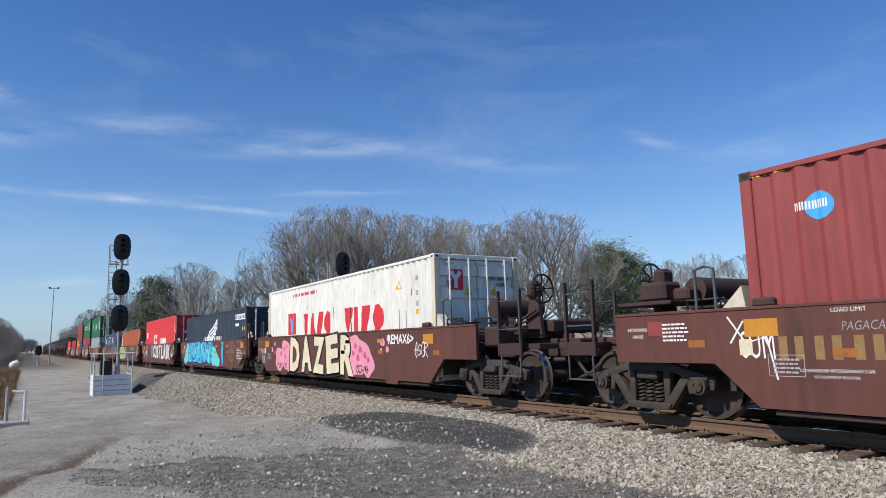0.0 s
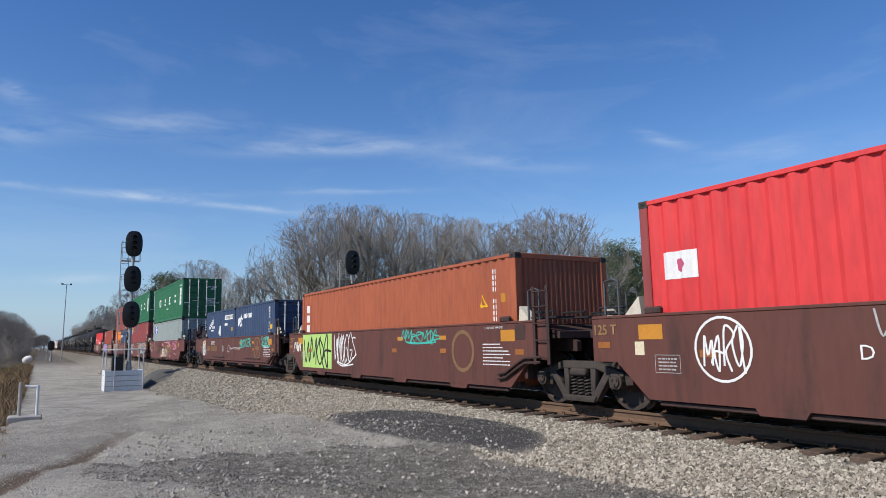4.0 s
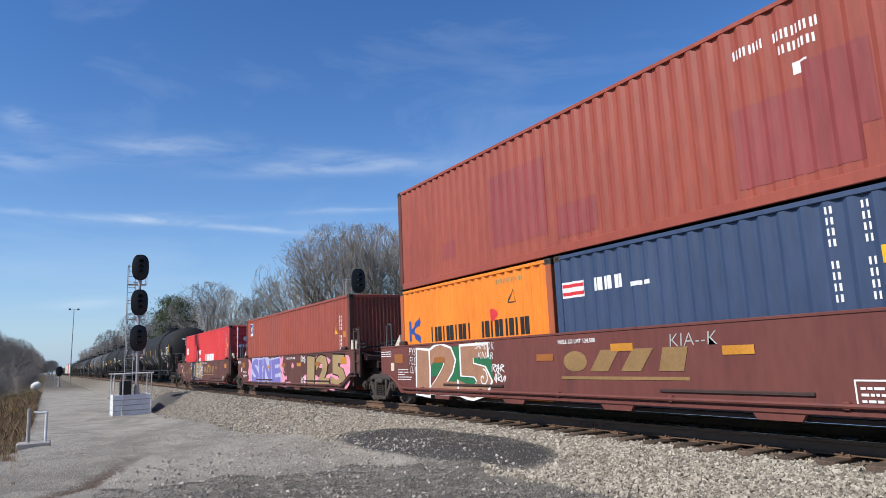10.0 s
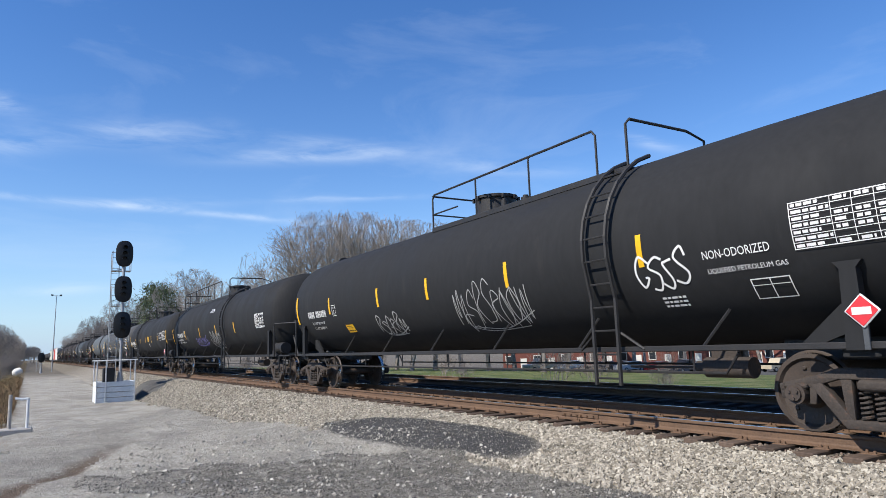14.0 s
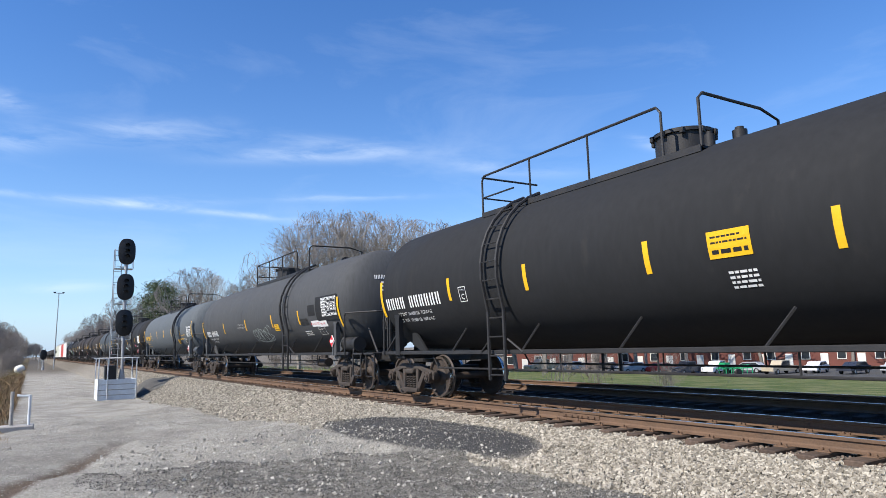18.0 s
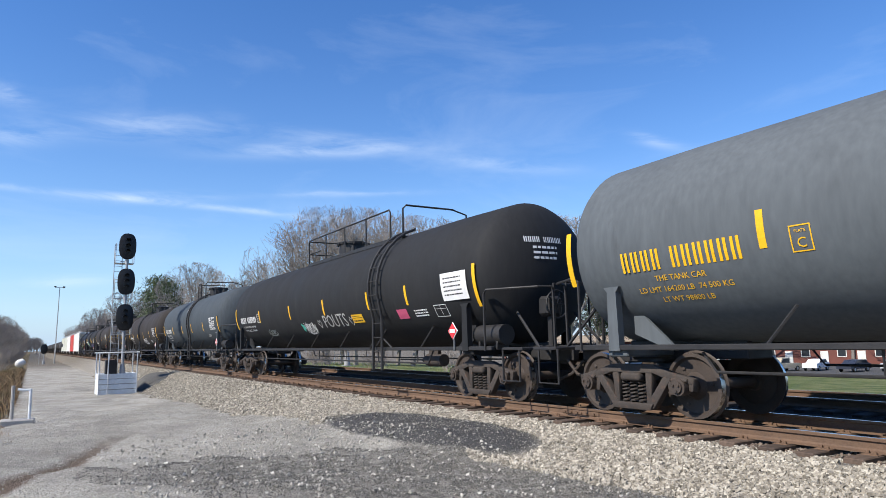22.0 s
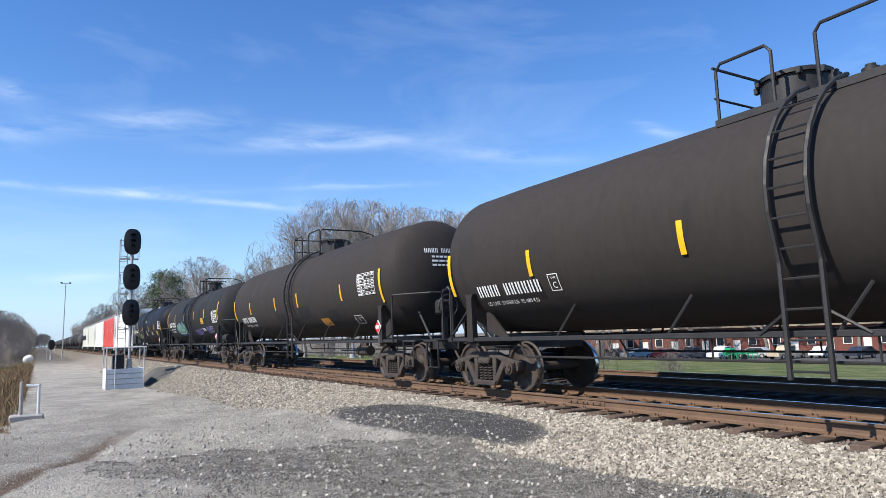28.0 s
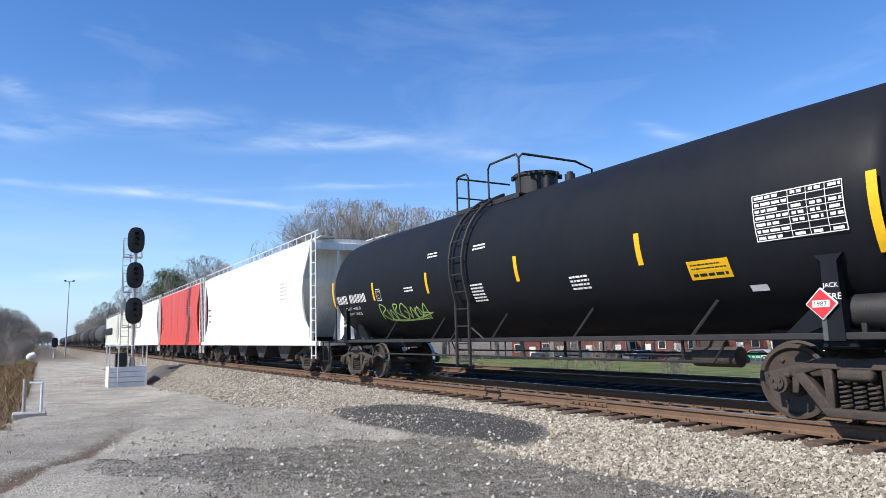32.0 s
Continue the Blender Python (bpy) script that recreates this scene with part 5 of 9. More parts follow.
        # plates and stencils on the yard side
        if not outer and way < 0:
            for k in (0.72, 1.1):
                bm = B()
                box(bm, (-1.385, e + way * k, 1.42), (0.03, 0.075, 1.4), 0.006)
                post = part("ladder_post", bm, "boxcar_red_dark", c)
            for z in (0.85, 1.15, 1.45, 1.75, 2.02):
                bm = B()
                cyl(bm, (-1.4, e + way * 0.72, z), (-1.4, e + way * 1.1, z), 0.013, 6)
                part("rung", bm, "boxcar_red_dark", post)
            bm = B()
            for dz in (0.0, 0.09):
                tube(bm, [(-1.38, e + 0.45, 0.42 + dz), (-1.38, e + 0.2, 0.46 + dz), (-1.38, e - 0.25, 0.68 + dz), (-1.38, e - 0.4, 0.74 + dz), (-1.38, e - 0.85, 0.76 + dz)], 0.026, 6)
            part("brake_pipe", bm, "boxcar_red_dark", c)
    return c


WELL = "rust-brown articulated well car unit with graffiti and amber plates"
wells = {}
wells["blue"] = well_car(-7.08, False, True, False, True, WELL)
unit = [("white", 12.84), ("slate", 28.16), ("red_a", 43.50), ("orange_brown", 58.85), ("navy", 74.25)]
for i, (k, s) in enumerate(unit):
    wells[k] = well_car(s, i == 0, i == 4, i == 0, True, WELL, k == "navy")
unit = [("grey", 94.0), ("maroon", 109.41), ("navy_flag", 124.8), ("oxide", 140.42), ("red_b", 155.98)]
for i, (k, s) in enumerate(unit):
    wells[k] = well_car(s, i == 0, i == 4, i == 0, True, WELL, i > 1, "rail_red_paint" if i < 3 else "boxcar_red_paint")


# ---- tank cars ----
TANK_R, TANK_Z = 1.53, 2.62


def tank_car(lead, trail, paint_key, label, plat=(0, 0), lad=0.0, far=False, tall=0.0, runs=(), dome_at=0.0, reservoir=True, brake="lead", key_small=False, end_ladder=False):
    """lead, trail: truck centres along the train. plat: (near, far) ends of the top platform, lad: the ladder, all along the train."""
    mid = (lead + trail) / 2
    c = on_train("tank_car", label, "tank car", mid, 0.0, "tank cars")
    h = (trail - lead) / 2
    R, zc = TANK_R, TANK_Z + tall
    e = h + 0.42
    prof = [(-e - 0.78, 0.0)] + [(-e - 0.78 * math.sin(a), R * math.cos(a)) for a in [radians(86 - 10.75 * i) for i in range(8)]]
    prof += [(k, R) for k in np.linspace(-e, e, 12)[1:-1]]
    prof += [(-y, r) for y, r in prof[:9][::-1]]
    part("tank", lathe_y(B(), prof, 56 if not far else 24, (0, zc)), paint_key, c, "cylindrical steel tank with domed ends", smooth=True)
    out = h + 1.95
    pipe = "black_steel"
    for sx in (-1, 1):
        bm = B()
        box(bm, (sx * 1.36, 0, 1.05), (0.09, 2 * (h + 0.9), 0.08), 0.01)
        part("side_sill", bm, pipe, c)
        if far:
            continue
        bm = B()
        tube(bm, [(sx * 1.3, -h + 1.5, 0.98), (sx * 1.3, -h + 1.7, 0.72), (sx * 1.3, h - 1.7, 0.72), (sx * 1.3, h - 1.5, 0.98)], 0.02, 6)
        y = -h + 2.2
        while y < h - 2:
            cyl(bm, (sx * 1.3, y, 0.72), (sx * 1.3, y, 1.02), 0.015, 5)
            y += 2.1
        part("safety_rail", bm, pipe, c)
        y = -h + 2.0
        while y < h - 1.5:
            bm = B()
            cyl(bm, (sx * 1.34, y, 1.06), (sx * 1.18, y - 0.35, 1.55 + tall), 0.022, 5)
            part("strut", bm, pipe, c, "thin diagonal sill strut")
            y += 2.4
    for way in (-1, 1):
        bm = B()
        box(bm, (0, way * (h + 1.0), 0.93), (0.5, 1.9, 0.3), 0.02)
        box(bm, (0, way * (h + 1.62), 1.04), (2.9, 0.6, 0.05), 0.01)
        box(bm, (0, way * (h - 0.4), 1.0), (0.6, 2.2, 0.3), 0.02)
        part("stub_sill", bm, pipe, c)
        bm = B()
        box(bm, (0, way * h, 0.98), (2.7, 0.4, 0.14), 0.02)
        for sx in (-1, 1):
            prism(bm, [(way * h - 0.11, 1.0), (way * h + 0.11, 1.0), (way * h + 0.09, 1.9), (way * h + 0.16, 1.98), (way * h - 0.16, 1.98), (way * h - 0.09, 1.9)], sx * 1.3, sx * 1.42)
            prism(bm, [(way * (h - 0.1), 1.25), (way * (h - 0.75), 1.0), (way * (h - 0.9), 1.0), (way * (h - 0.1), 1.7)], sx * 1.0, sx * 1.05)
        part("saddle", bm, paint_key, c)
        truck(c, way * h)
        coupler(c, way * (h + 1.75), way)
        if far:
            continue
        for sx in (-1, 1):
            bm = B()
            y0, y1 = way * (h + 0.72), way * (h + 1.9)
            x = sx * 1.42
            tube(bm, [(x, y0, 1.0), (x, y0, 2.12), (x, y0 + way * 0.08, 2.2), (x - sx * 0.5, y1 - way * 0.1, 2.2), (x - sx * 0.75, y1, 2.2), (x - sx * 0.78, y1, 2.1), (x - sx * 0.78, y1, 1.05)], 0.024, 6)
            tube(bm, [(x, y1 - way * 0.6, 1.04), (x, y1 - way * 0.6, 0.45), (x, y1 - way * 0.1, 0.45), (x, y1 - way * 0.1, 1.04)], 0.022, 6)
            part("end_handrail", bm, pipe, c)
        bm = B()
        tube(bm, [(-0.62, way * (h + 1.9), 1.06), (-0.62, way * (h + 1.9), 2.25), (0.62, way * (h + 1.9), 2.25), (0.62, way * (h + 1.9), 1.06)], 0.024, 6)
        part("end_handrail", bm, pipe, c)
        for x in (-0.85, 0.85):
            bm = B()
            cyl(bm, (x, way * (h + 1.7), 1.05), (x * 0.9, way * (h + 0.95), 1.75), 0.03, 6)
            part("head_brace", bm, pipe, c)
    if not far:
        way = -1 if brake == "lead" else 1
        bm = B()
        box(bm, (-0.35, way * (h + 1.5), 1.5), (0.14, 0.12, 0.9), 0.02)
        box(bm, (-0.3, way * (h + 1.42), 1.85), (0.42, 0.3, 0.4), 0.06)
        g = part("brake_stand", bm, "black_steel", c)
        bm = B()
        y, z = way * (h + 1.62), 1.88
        n = 18
        tube(bm, [(-0.3 + 0.27 * math.cos(i * math.tau / n), y, z + 0.27 * math.sin(i * math.tau / n)) for i in range(n + 1)], 0.02, 6)
        for i in range(5):
            q = i * math.tau / 5
            cyl(bm, (-0.3, y, z), (-0.3 + 0.27 * math.cos(q), y, z + 0.27 * math.sin(q)), 0.014, 5)
        part("brake_wheel", bm, "black_steel", g, "spoked hand-brake wheel")
        if reservoir:
            bm = B()
            cyl(bm, (-1.05, -h - 0.95, 1.32), (-1.05, -h - 0.05, 1.32), 0.2, 18)
            for y in (-0.8, -0.2):
                box(bm, (-1.05, -h + y, 1.12), (0.3, 0.06, 0.2), 0.01)
            part("air_reservoir", bm, "black_steel" if paint_key != "tank_grey" else "grey_steel", c, smooth=True)
        bm = B()
        cyl(bm, (-1.0, -h + 1.5, 0.78), (-1.0, -h + 2.2, 0.78), 0.14, 14)
        cyl(bm, (-1.0, -h + 2.2, 0.78), (-1.0, -h + 2.35, 0.78), 0.09, 12)
        cyl(bm, (-1.0, -h + 2.35, 0.78), (-1.0, -h + 3.6, 0.78), 0.02, 6)
        box(bm, (-1.0, -h + 1.9, 0.96), (0.1, 0.4, 0.14), 0.01)
        part("brake_cylinder", bm, "truck_steel", c, smooth=True)
    # top platform, dome, railing, ladder
    p0, p1, ly = plat[0] - mid, plat[1] - mid, lad - mid
    if p1 > p0 and not far:
        zt = zc + R
        zp = zt - 0.14
        bm = B()
        for sx in (-1, 1):
            box(bm, (sx * 0.58, (p0 + p1) / 2, zp), (0.42, p1 - p0, 0.035))
            box(bm, (sx * 0.8, (p0 + p1) / 2, zp - 0.03), (0.035, p1 - p0, 0.11), 0.005)
            y = p0 + 0.3
            while y < p1:
                box(bm, (sx * 0.66, y, zp - 0.12), (0.3, 0.05, 0.2))
                y += 1.2
        part("top_walkway", bm, pipe, c, "grated walkway along the tank top")
        zr = zt + 0.70
        x = 0.78
        for sx in (-1, 1):
            for a, b in (runs if sx < 0 else ()):
                a, b = a - mid, b - mid
                bm = B()
                tube(bm, [(sx * x, a, zp), (sx * x, a, zr - 0.1), (sx * x, a + 0.08, zr), (sx * x, b - 0.08, zr), (sx * x, b, zr - 0.1), (sx * x, b, zp)], 0.024, 6)
                if b - a > 2:
                    tube(bm, [(sx * x, b - 1.1, zp + 0.36), (sx * x, b, zp + 0.36)], 0.018, 6)
                n = max(1, round((b - a) / 1.6))
                for i in range(1, n):
                    cyl(bm, (sx * x, a + (b - a) * i / n, zp), (sx * x, a + (b - a) * i / n, zr), 0.02, 6)
                part("top_railing", bm, pipe, c)
        bm = B()
        tube(bm, [(-x, p0, zp), (-x, p0, zr - 0.1), (-x + 0.1, p0, zr), (x, p0, zr), (1.25, p0, zr - 0.12), (1.3, p0, zp - 0.2)], 0.026, 6)
        part("top_railing", bm, pipe, c)
        bm = B()
        tube(bm, [(-x, p1, zr - 0.02), (x, p1, zr - 0.02)], 0.022, 6)
        tube(bm, [(-x, p1, zp + 0.36), (x, p1, zp + 0.36)], 0.018, 6)
        part("top_railing", bm, pipe, c)
        bm = B()
        dy = dome_at - mid
        rd = 0.36 if key_small else 0.46
        up = 0.5 if key_small else 0.34
        cyl(bm, (0, dy, zt - 0.1), (0, dy, zt + up), rd, 28)
        cyl(bm, (0, dy, zt + up), (0, dy, zt + up + 0.06), rd + 0.04, 28)
        cyl(bm, (0, dy, zt + up + 0.06), (0, dy, zt + up + 0.11), rd + 0.02, 28, 0.2)
        for i in range(10):
            q = i * math.tau / 10
            box(bm, ((rd + 0.05) * math.cos(q), dy + (rd + 0.05) * math.sin(q), zt + up), (0.07, 0.07, 0.1), 0.01)
        dome = part("dome", bm, pipe, c, "bolted valve dome", smooth=True)
        for a, b, d, r in ((0.1, 0.95, 0.22, 0.11), (-0.3, 0.7, 0.16, 0.08)):
            bm = B()
            cyl(bm, (a, dy - b, zt - 0.1), (a, dy - b, zt + d), r, 12)
            cyl(bm, (a, dy - b, zt + d), (a, dy - b, zt + d + 0.05), r * 0.6, 10)
            part("valve", bm, pipe, c, smooth=True)
    if end_ladder:
        bm = B()
        ye = p1 - 0.02
        for k in (-0.22, 0.22):
            tube(bm, [(-0.78 + k, ye, zc + R - 0.1), (-0.85 + k, ye + 0.25, zc + R - 0.4), (-0.9 + k, ye + 0.62, zc + 0.7), (-0.92 + k, ye + 0.72, zc), (-0.92 + k, ye + 0.6, 1.06)], 0.024, 6)
        for i in range(8):
            q = i / 7
            cyl(bm, (-1.13, ye + 0.1 + 0.6 * math.sin(q * 2.2) ** 0.6, zc + R - 0.3 - 2.6 * q), (-0.66, ye + 0.1 + 0.6 * math.sin(q * 2.2) ** 0.6, zc + R - 0.3 - 2.6 * q), 0.014, 5)
        part("end_ladder", bm, pipe, c, "black ladder down the tank's end")
    if not far:
        for sx in (-1, 1):
            bm = B()
            for k in (-0.25, 0.25):
                pts = [(sx * 1.5, ly + k, 0.52), (sx * 1.5, ly + k, 1.06)]
                for i in range(11):
                    a = radians(-40 + 11.3 * i)
                    rr = R + 0.11
                    if i < 4:
                        pts.append((sx * max(1.5, rr * math.cos(a)), ly + k, zc + rr * math.sin(a)))
                    else:
                        pts.append((sx * rr * math.cos(a), ly + k, zc + rr * math.sin(a)))
                tube(bm, pts, 0.036, 6)
            z = 0.62
            while z < zc + 1.3:
                if z > zc:
                    x = math.sqrt(max(0.01, (R + 0.11) ** 2 - (z - zc) ** 2))
                else:
                    x = max(1.5, math.sqrt(max(0.01, (R + 0.11) ** 2 - (z - zc) ** 2)))
                cyl(bm, (sx * x, ly - 0.25, z), (sx * x, ly + 0.25, z), 0.016, 5)
                z += 0.36
            part("side_ladder", bm, pipe, c, "dark steel ladder curved to the tank")
            bm = B()
            for k in (-0.6, 0.6):
                tube(bm, [(sx * 1.4, ly + k * 1.1, 1.05), (sx * 1.46, ly + k * 0.4, 1.32)], 0.022, 5)
            part("ladder_brace", bm, pipe, c)
    return c


tanks = {}
for key, a in (
        ("srix", (174.15, 191.3, "tank_black", "black liquefied-gas tank car with white spray scrawls", (177.7, 183.95), 177.76, ((178.4, 183.95),), 182.4)),
        ("glnx", (195.1, 213.1, "tank_black", "dull black tank car with a walkway along its whole top", (203.4, 214.3), 201.6, ((205.0, 214.3),), 204.5)),
        ("cb785", (217.15, 233.5, "tank_black", "matt black tank car with white lettering and yellow strips", (225.0, 230.6), 229.3, ((225.7, 230.6),), 225.9)),
        ("gatx", (237.45, 254.35, "tank_charcoal", "charcoal tank car with dark repainted panels", (241.3, 247.7), 241.7, ((242.6, 247.7),), 245.9)),
        ("utlx", (258.6, 275.05, "tank_grey", "mid-grey tank car with yellow lettering", (262.7, 268.8), 262.74, ((263.45, 268.8),), 266.9)),
        ("plmx", (279.2, 296.6, "tank_black", "black tank car with white and teal spray tags", (283.0, 290.05), 283.12, ((283.72, 290.05),), 288.0)),
        ("ad252", (300.9, 315.2, "tank_slate", "blue-grey tank car with a short top platform", (306.6, 308.5), 307.15, ((307.75, 308.5),), 306.95)),
        ("ad392", (319.35, 333.6, "tank_brown", "brown-black tank car with a white spray tag", (326.4, 328.2), 327.3, ((327.55, 328.2),), 326.5)),
        ("cb358", (338.0, 352.2, "tank_brown", "brown-black tank car with a worn table of figures", (344.0, 346.5), 345.07, ((344.0, 345.0), (345.6, 346.45)), 345.75)),
        ("cb265", (356.45, 370.75, "tank_brown", "brown-black tank car with darker painted-out patches", (362.4, 365.1), 363.53, ((362.4, 363.55), (364.25, 365.1)), 363.0)),
        ("tilx", (374.95, 389.3, "tank_black", "clean black tank car with violet and teal tags", (380.9, 382.75), 381.4, ((380.9, 381.3), (381.75, 382.7)), 382.15)),
        ("cb737", (393.5, 407.6, "tank_gloss_black", "glossy black tank car with white stencils and green tag", (399.9, 402.3), 401.1, ((399.9, 401.0), (401.8, 402.3)), 400.3))):
    tanks[key] = tank_car(*a[:4], plat=a[4], lad=a[5], runs=a[6], dome_at=a[7], tall={"cb265": 0.1, "cb358": 0.07}.get(key, 0.0), key_small=key == "tilx",
                          reservoir=key not in ("cb358", "cb265", "srix"), brake="trail" if key == "glnx" else "lead", end_ladder=key == "glnx")


# ---- covered hoppers, then more tank cars into the distance ----
def hopper_car(lead, trail, paint_key, label):
    mid, h = (lead + trail) / 2, (trail - lead) / 2
    c = on_train("hopper_car", label, "hopper car", mid, 0.0, "hopper cars")
    e = h + 1.45
    top, sill = 4.38, 1.05
    # hopper body with sloping ends, inside the side sheets
    bm = B()
    prism(bm, [(-e + 1.0, top), (e - 1.0, top), (e - 1.0, 3.2), (e - 2.7, 1.2), (-e + 2.7, 1.2), (-e + 1.0, 3.2)], -1.36, 1.36)
    part("body", bm, paint_key, c, "hopper body with sloping end sheets")
    for sx in (-1, 1):
        bm = B()
        edge = [(0.0, sill), (0.12, 1.45), (0.5, 1.75), (0.72, 2.2), (0.8, 2.75), (0.66, 3.3), (0.35, 3.75), (0.08, 4.1), (0.0, top)]
        out = [(e - 0.1 - d, z) for d, z in edge] + [(-e + 0.1 + d, z) for d, z in edge[::-1]]
        prism(bm, out, sx * 1.40, sx * 1.455)
        part("side_sheet", bm, paint_key, c, "smooth side with scooped ends")
        for k in range(1, 6):
            bm = B()
            box(bm, (sx * 1.458, -e + 2 * e * k / 6, (top + sill) / 2), (0.008, 0.05, top - sill - 0.2), 0.002)
            part("side_seam", bm, paint_key, c)
        bm = B()
        box(bm, (sx * 1.46, 0, 1.0), (0.1, 2 * e + 1.2, 0.16), 0.01)
        part("side_sill", bm, paint_key, c)
    bm = B()
    n = 12
    a = [(1.44 * math.cos(math.pi * i / n), top + 0.16 * math.sin(math.pi * i / n)) for i in range(n + 1)]
    p, q = [bm.verts.new((x, -e + 0.1, z)) for x, z in a], [bm.verts.new((x, e - 0.1, z)) for x, z in a]
    for i in range(n):
        bm.faces.new((p[i], p[i + 1], q[i + 1], q[i]))
    bm.faces.new(p[::-1]), bm.faces.new(q), bm.faces.new((p[0], q[0], q[-1], p[-1]))
    bmesh.ops.recalc_face_normals(bm, faces=bm.faces)
    part("roof", bm, paint_key, c, smooth=True)
    for way in (-1, 1):
        bm = B()
        box(bm, (0, way * (e + 0.25), 0.98), (2.8, 0.9, 0.14), 0.01)
        prism(bm, [(way * (e - 1.6), 1.1), (way * (e + 0.1), 1.1), (way * (e - 0.4), 3.4)], -0.06, 0.06)
        part("end_frame", bm, paint_key, c)
        bm = B()
        box(bm, (0, way * (e - 0.05), top - 0.12), (2.75, 0.1, 0.24), 0.01)
        part("end_beam", bm, paint_key, c)
        for x in (-0.45, 0.45):
            bm = B()
            box(bm, (x, way * (e - 0.06), (top + 1.0) / 2), (0.08, 0.08, top - 1.0), 0.01)
            part("end_post", bm, paint_key, c)
        for x in (-1.42, 1.42):
            bm = B()
            box(bm, (x, way * (e - 0.02), (top + 1.0) / 2), (0.09, 0.12, top - 1.0), 0.01)
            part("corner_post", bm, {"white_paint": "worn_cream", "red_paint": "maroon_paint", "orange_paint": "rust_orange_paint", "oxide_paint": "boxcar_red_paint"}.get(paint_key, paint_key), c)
            bm = B()
            for k in (0.1, 0.5):
                cyl(bm, (x * 1.03, way * (e + k), 0.5), (x * 1.03, way * (e + k), top + 0.25), 0.024, 6)
            z = 0.6
            while z < top:
                cyl(bm, (x * 1.03, way * (e + 0.1), z), (x * 1.03, way * (e + 0.5), z), 0.016, 5)
                z += 0.38
            part("end_ladder", bm, "rod_zinc", c)
        truck(c, way * h)
        coupler(c, way * (h + 1.75), way)
    bm = B()
    for sx in (-1, 1):
        box(bm, (sx * 0.95, 0, top + 0.17), (0.5, 2 * e + 0.6, 0.03))
        y = -e
        while y < e:
            box(bm, (sx * 1.3, y, top + 0.16), (0.03, 0.03, 0.42))
            y += 0.95
        for z in (top + 0.1, top + 0.36):
            cyl(bm, (sx * 1.3, -e - 0.3, z), (sx * 1.3, e + 0.3, z), 0.02, 5)
    part("roof_walkway", bm, "rod_zinc", c)
    for k in (-0.55, -0.18, 0.18, 0.55):
        bm = B()
        prism(bm, [(k * e - 1.2, 1.2), (k * e + 1.2, 1.2), (k * e + 0.35, 0.42), (k * e - 0.35, 0.42)], -1.15, 1.15)
        part("discharge_chute", bm, "black_steel", c)
    part("stencil", lay_flat(shift(lines_bm([(0, 0.14 * i, 0.9, 0.05) for i in range(5)], 4), e - 3.4, 2.6), -1.455), "silver_ink", c)
    part("stencil", lay_flat(shift(lines_bm([(0, 0.3 * i, 0.5, 0.09) for i in range(3)], 5), -e + 1.0, 2.1), -1.455), "black_ink", c)
    return c


HOP = [("hopper_white", "white covered hopper car with a galvanised roof walkway"), ("hopper_red", "red covered hopper car between white ones"),
       ("hopper_white", "white covered hopper car"), ("hopper_cream", "cream-grey covered hopper car"), ("hopper_cream", "cream-grey covered hopper car, weathered")]
hopper_bodies = []
for i, (k, lab) in enumerate(HOP):
    lead = 411.9 + (0, 18.2, 33.9, 49.8, 66.5)[i]
    hopper_bodies.append(hopper_car(lead, lead + (13.9, 11.6, 11.8, 12.6, 12.6)[i], k, lab))
s = 483.6
for i in range(17):
    tank_car(s, s + 13.6, ("tank_black", "tank_charcoal", "tank_brown")[i % 3], "dark tank car far down the train", far=True)
    s += 17.7


# ---- paint on the well cars ----
LAYERS = {}


def layer(owner, step=0.00025):
    """Each coat of paint lies on the last one."""
    LAYERS[owner.name] = LAYERS.get(owner.name, 0) + 1
    return step * LAYERS[owner.name]


def put(owner, name, bm, material, lay, label=""):
    ob = part(name, lay(bm), material, owner, label)
    return ob


def mid_of(owner):
    return [s0 for ob, x, s0, z in MOVING if ob is owner][0]


def on_well(key, name, bm, s, z, material, lift=0.004, label="", coat=None):
    """bm in (u, v) about (0, 0) goes to the place s along the train, z high, on the well side."""
    w = wells[key]
    shift(bm, mid_of(w) - s, z)
    return put(w, name, bm, material, lambda b: lay_flat(b, -1.34, 0.003 + (layer(w) if coat is None else coat)), label)


def on_box(key, name, bm, s, z, material, lift=0.004, label=""):
    c = boxes[key]
    shift(bm, mid_of(c) - s, z - c.location.z)
    return put(c, name, bm, material, lambda b: lay_corr(b, -1.207, 0.003 + layer(c)), label)


def on_tank(key, name, bm, s, z, material, lift=0.005, label="", tall=0.0):
    t = tanks[key]
    shift(bm, mid_of(t) - s, z)
    return put(t, name, bm, material, lambda b: lay_tank(b, TANK_R, TANK_Z + tall, 0.003 + layer(t)), label)


def ring_bm(r, w, n=36, gap=0):
    return stroke_bm([[(r * math.cos(k * math.tau / n), r * math.sin(k * math.tau / n)) for k in range(n + 1 - gap)]], w)


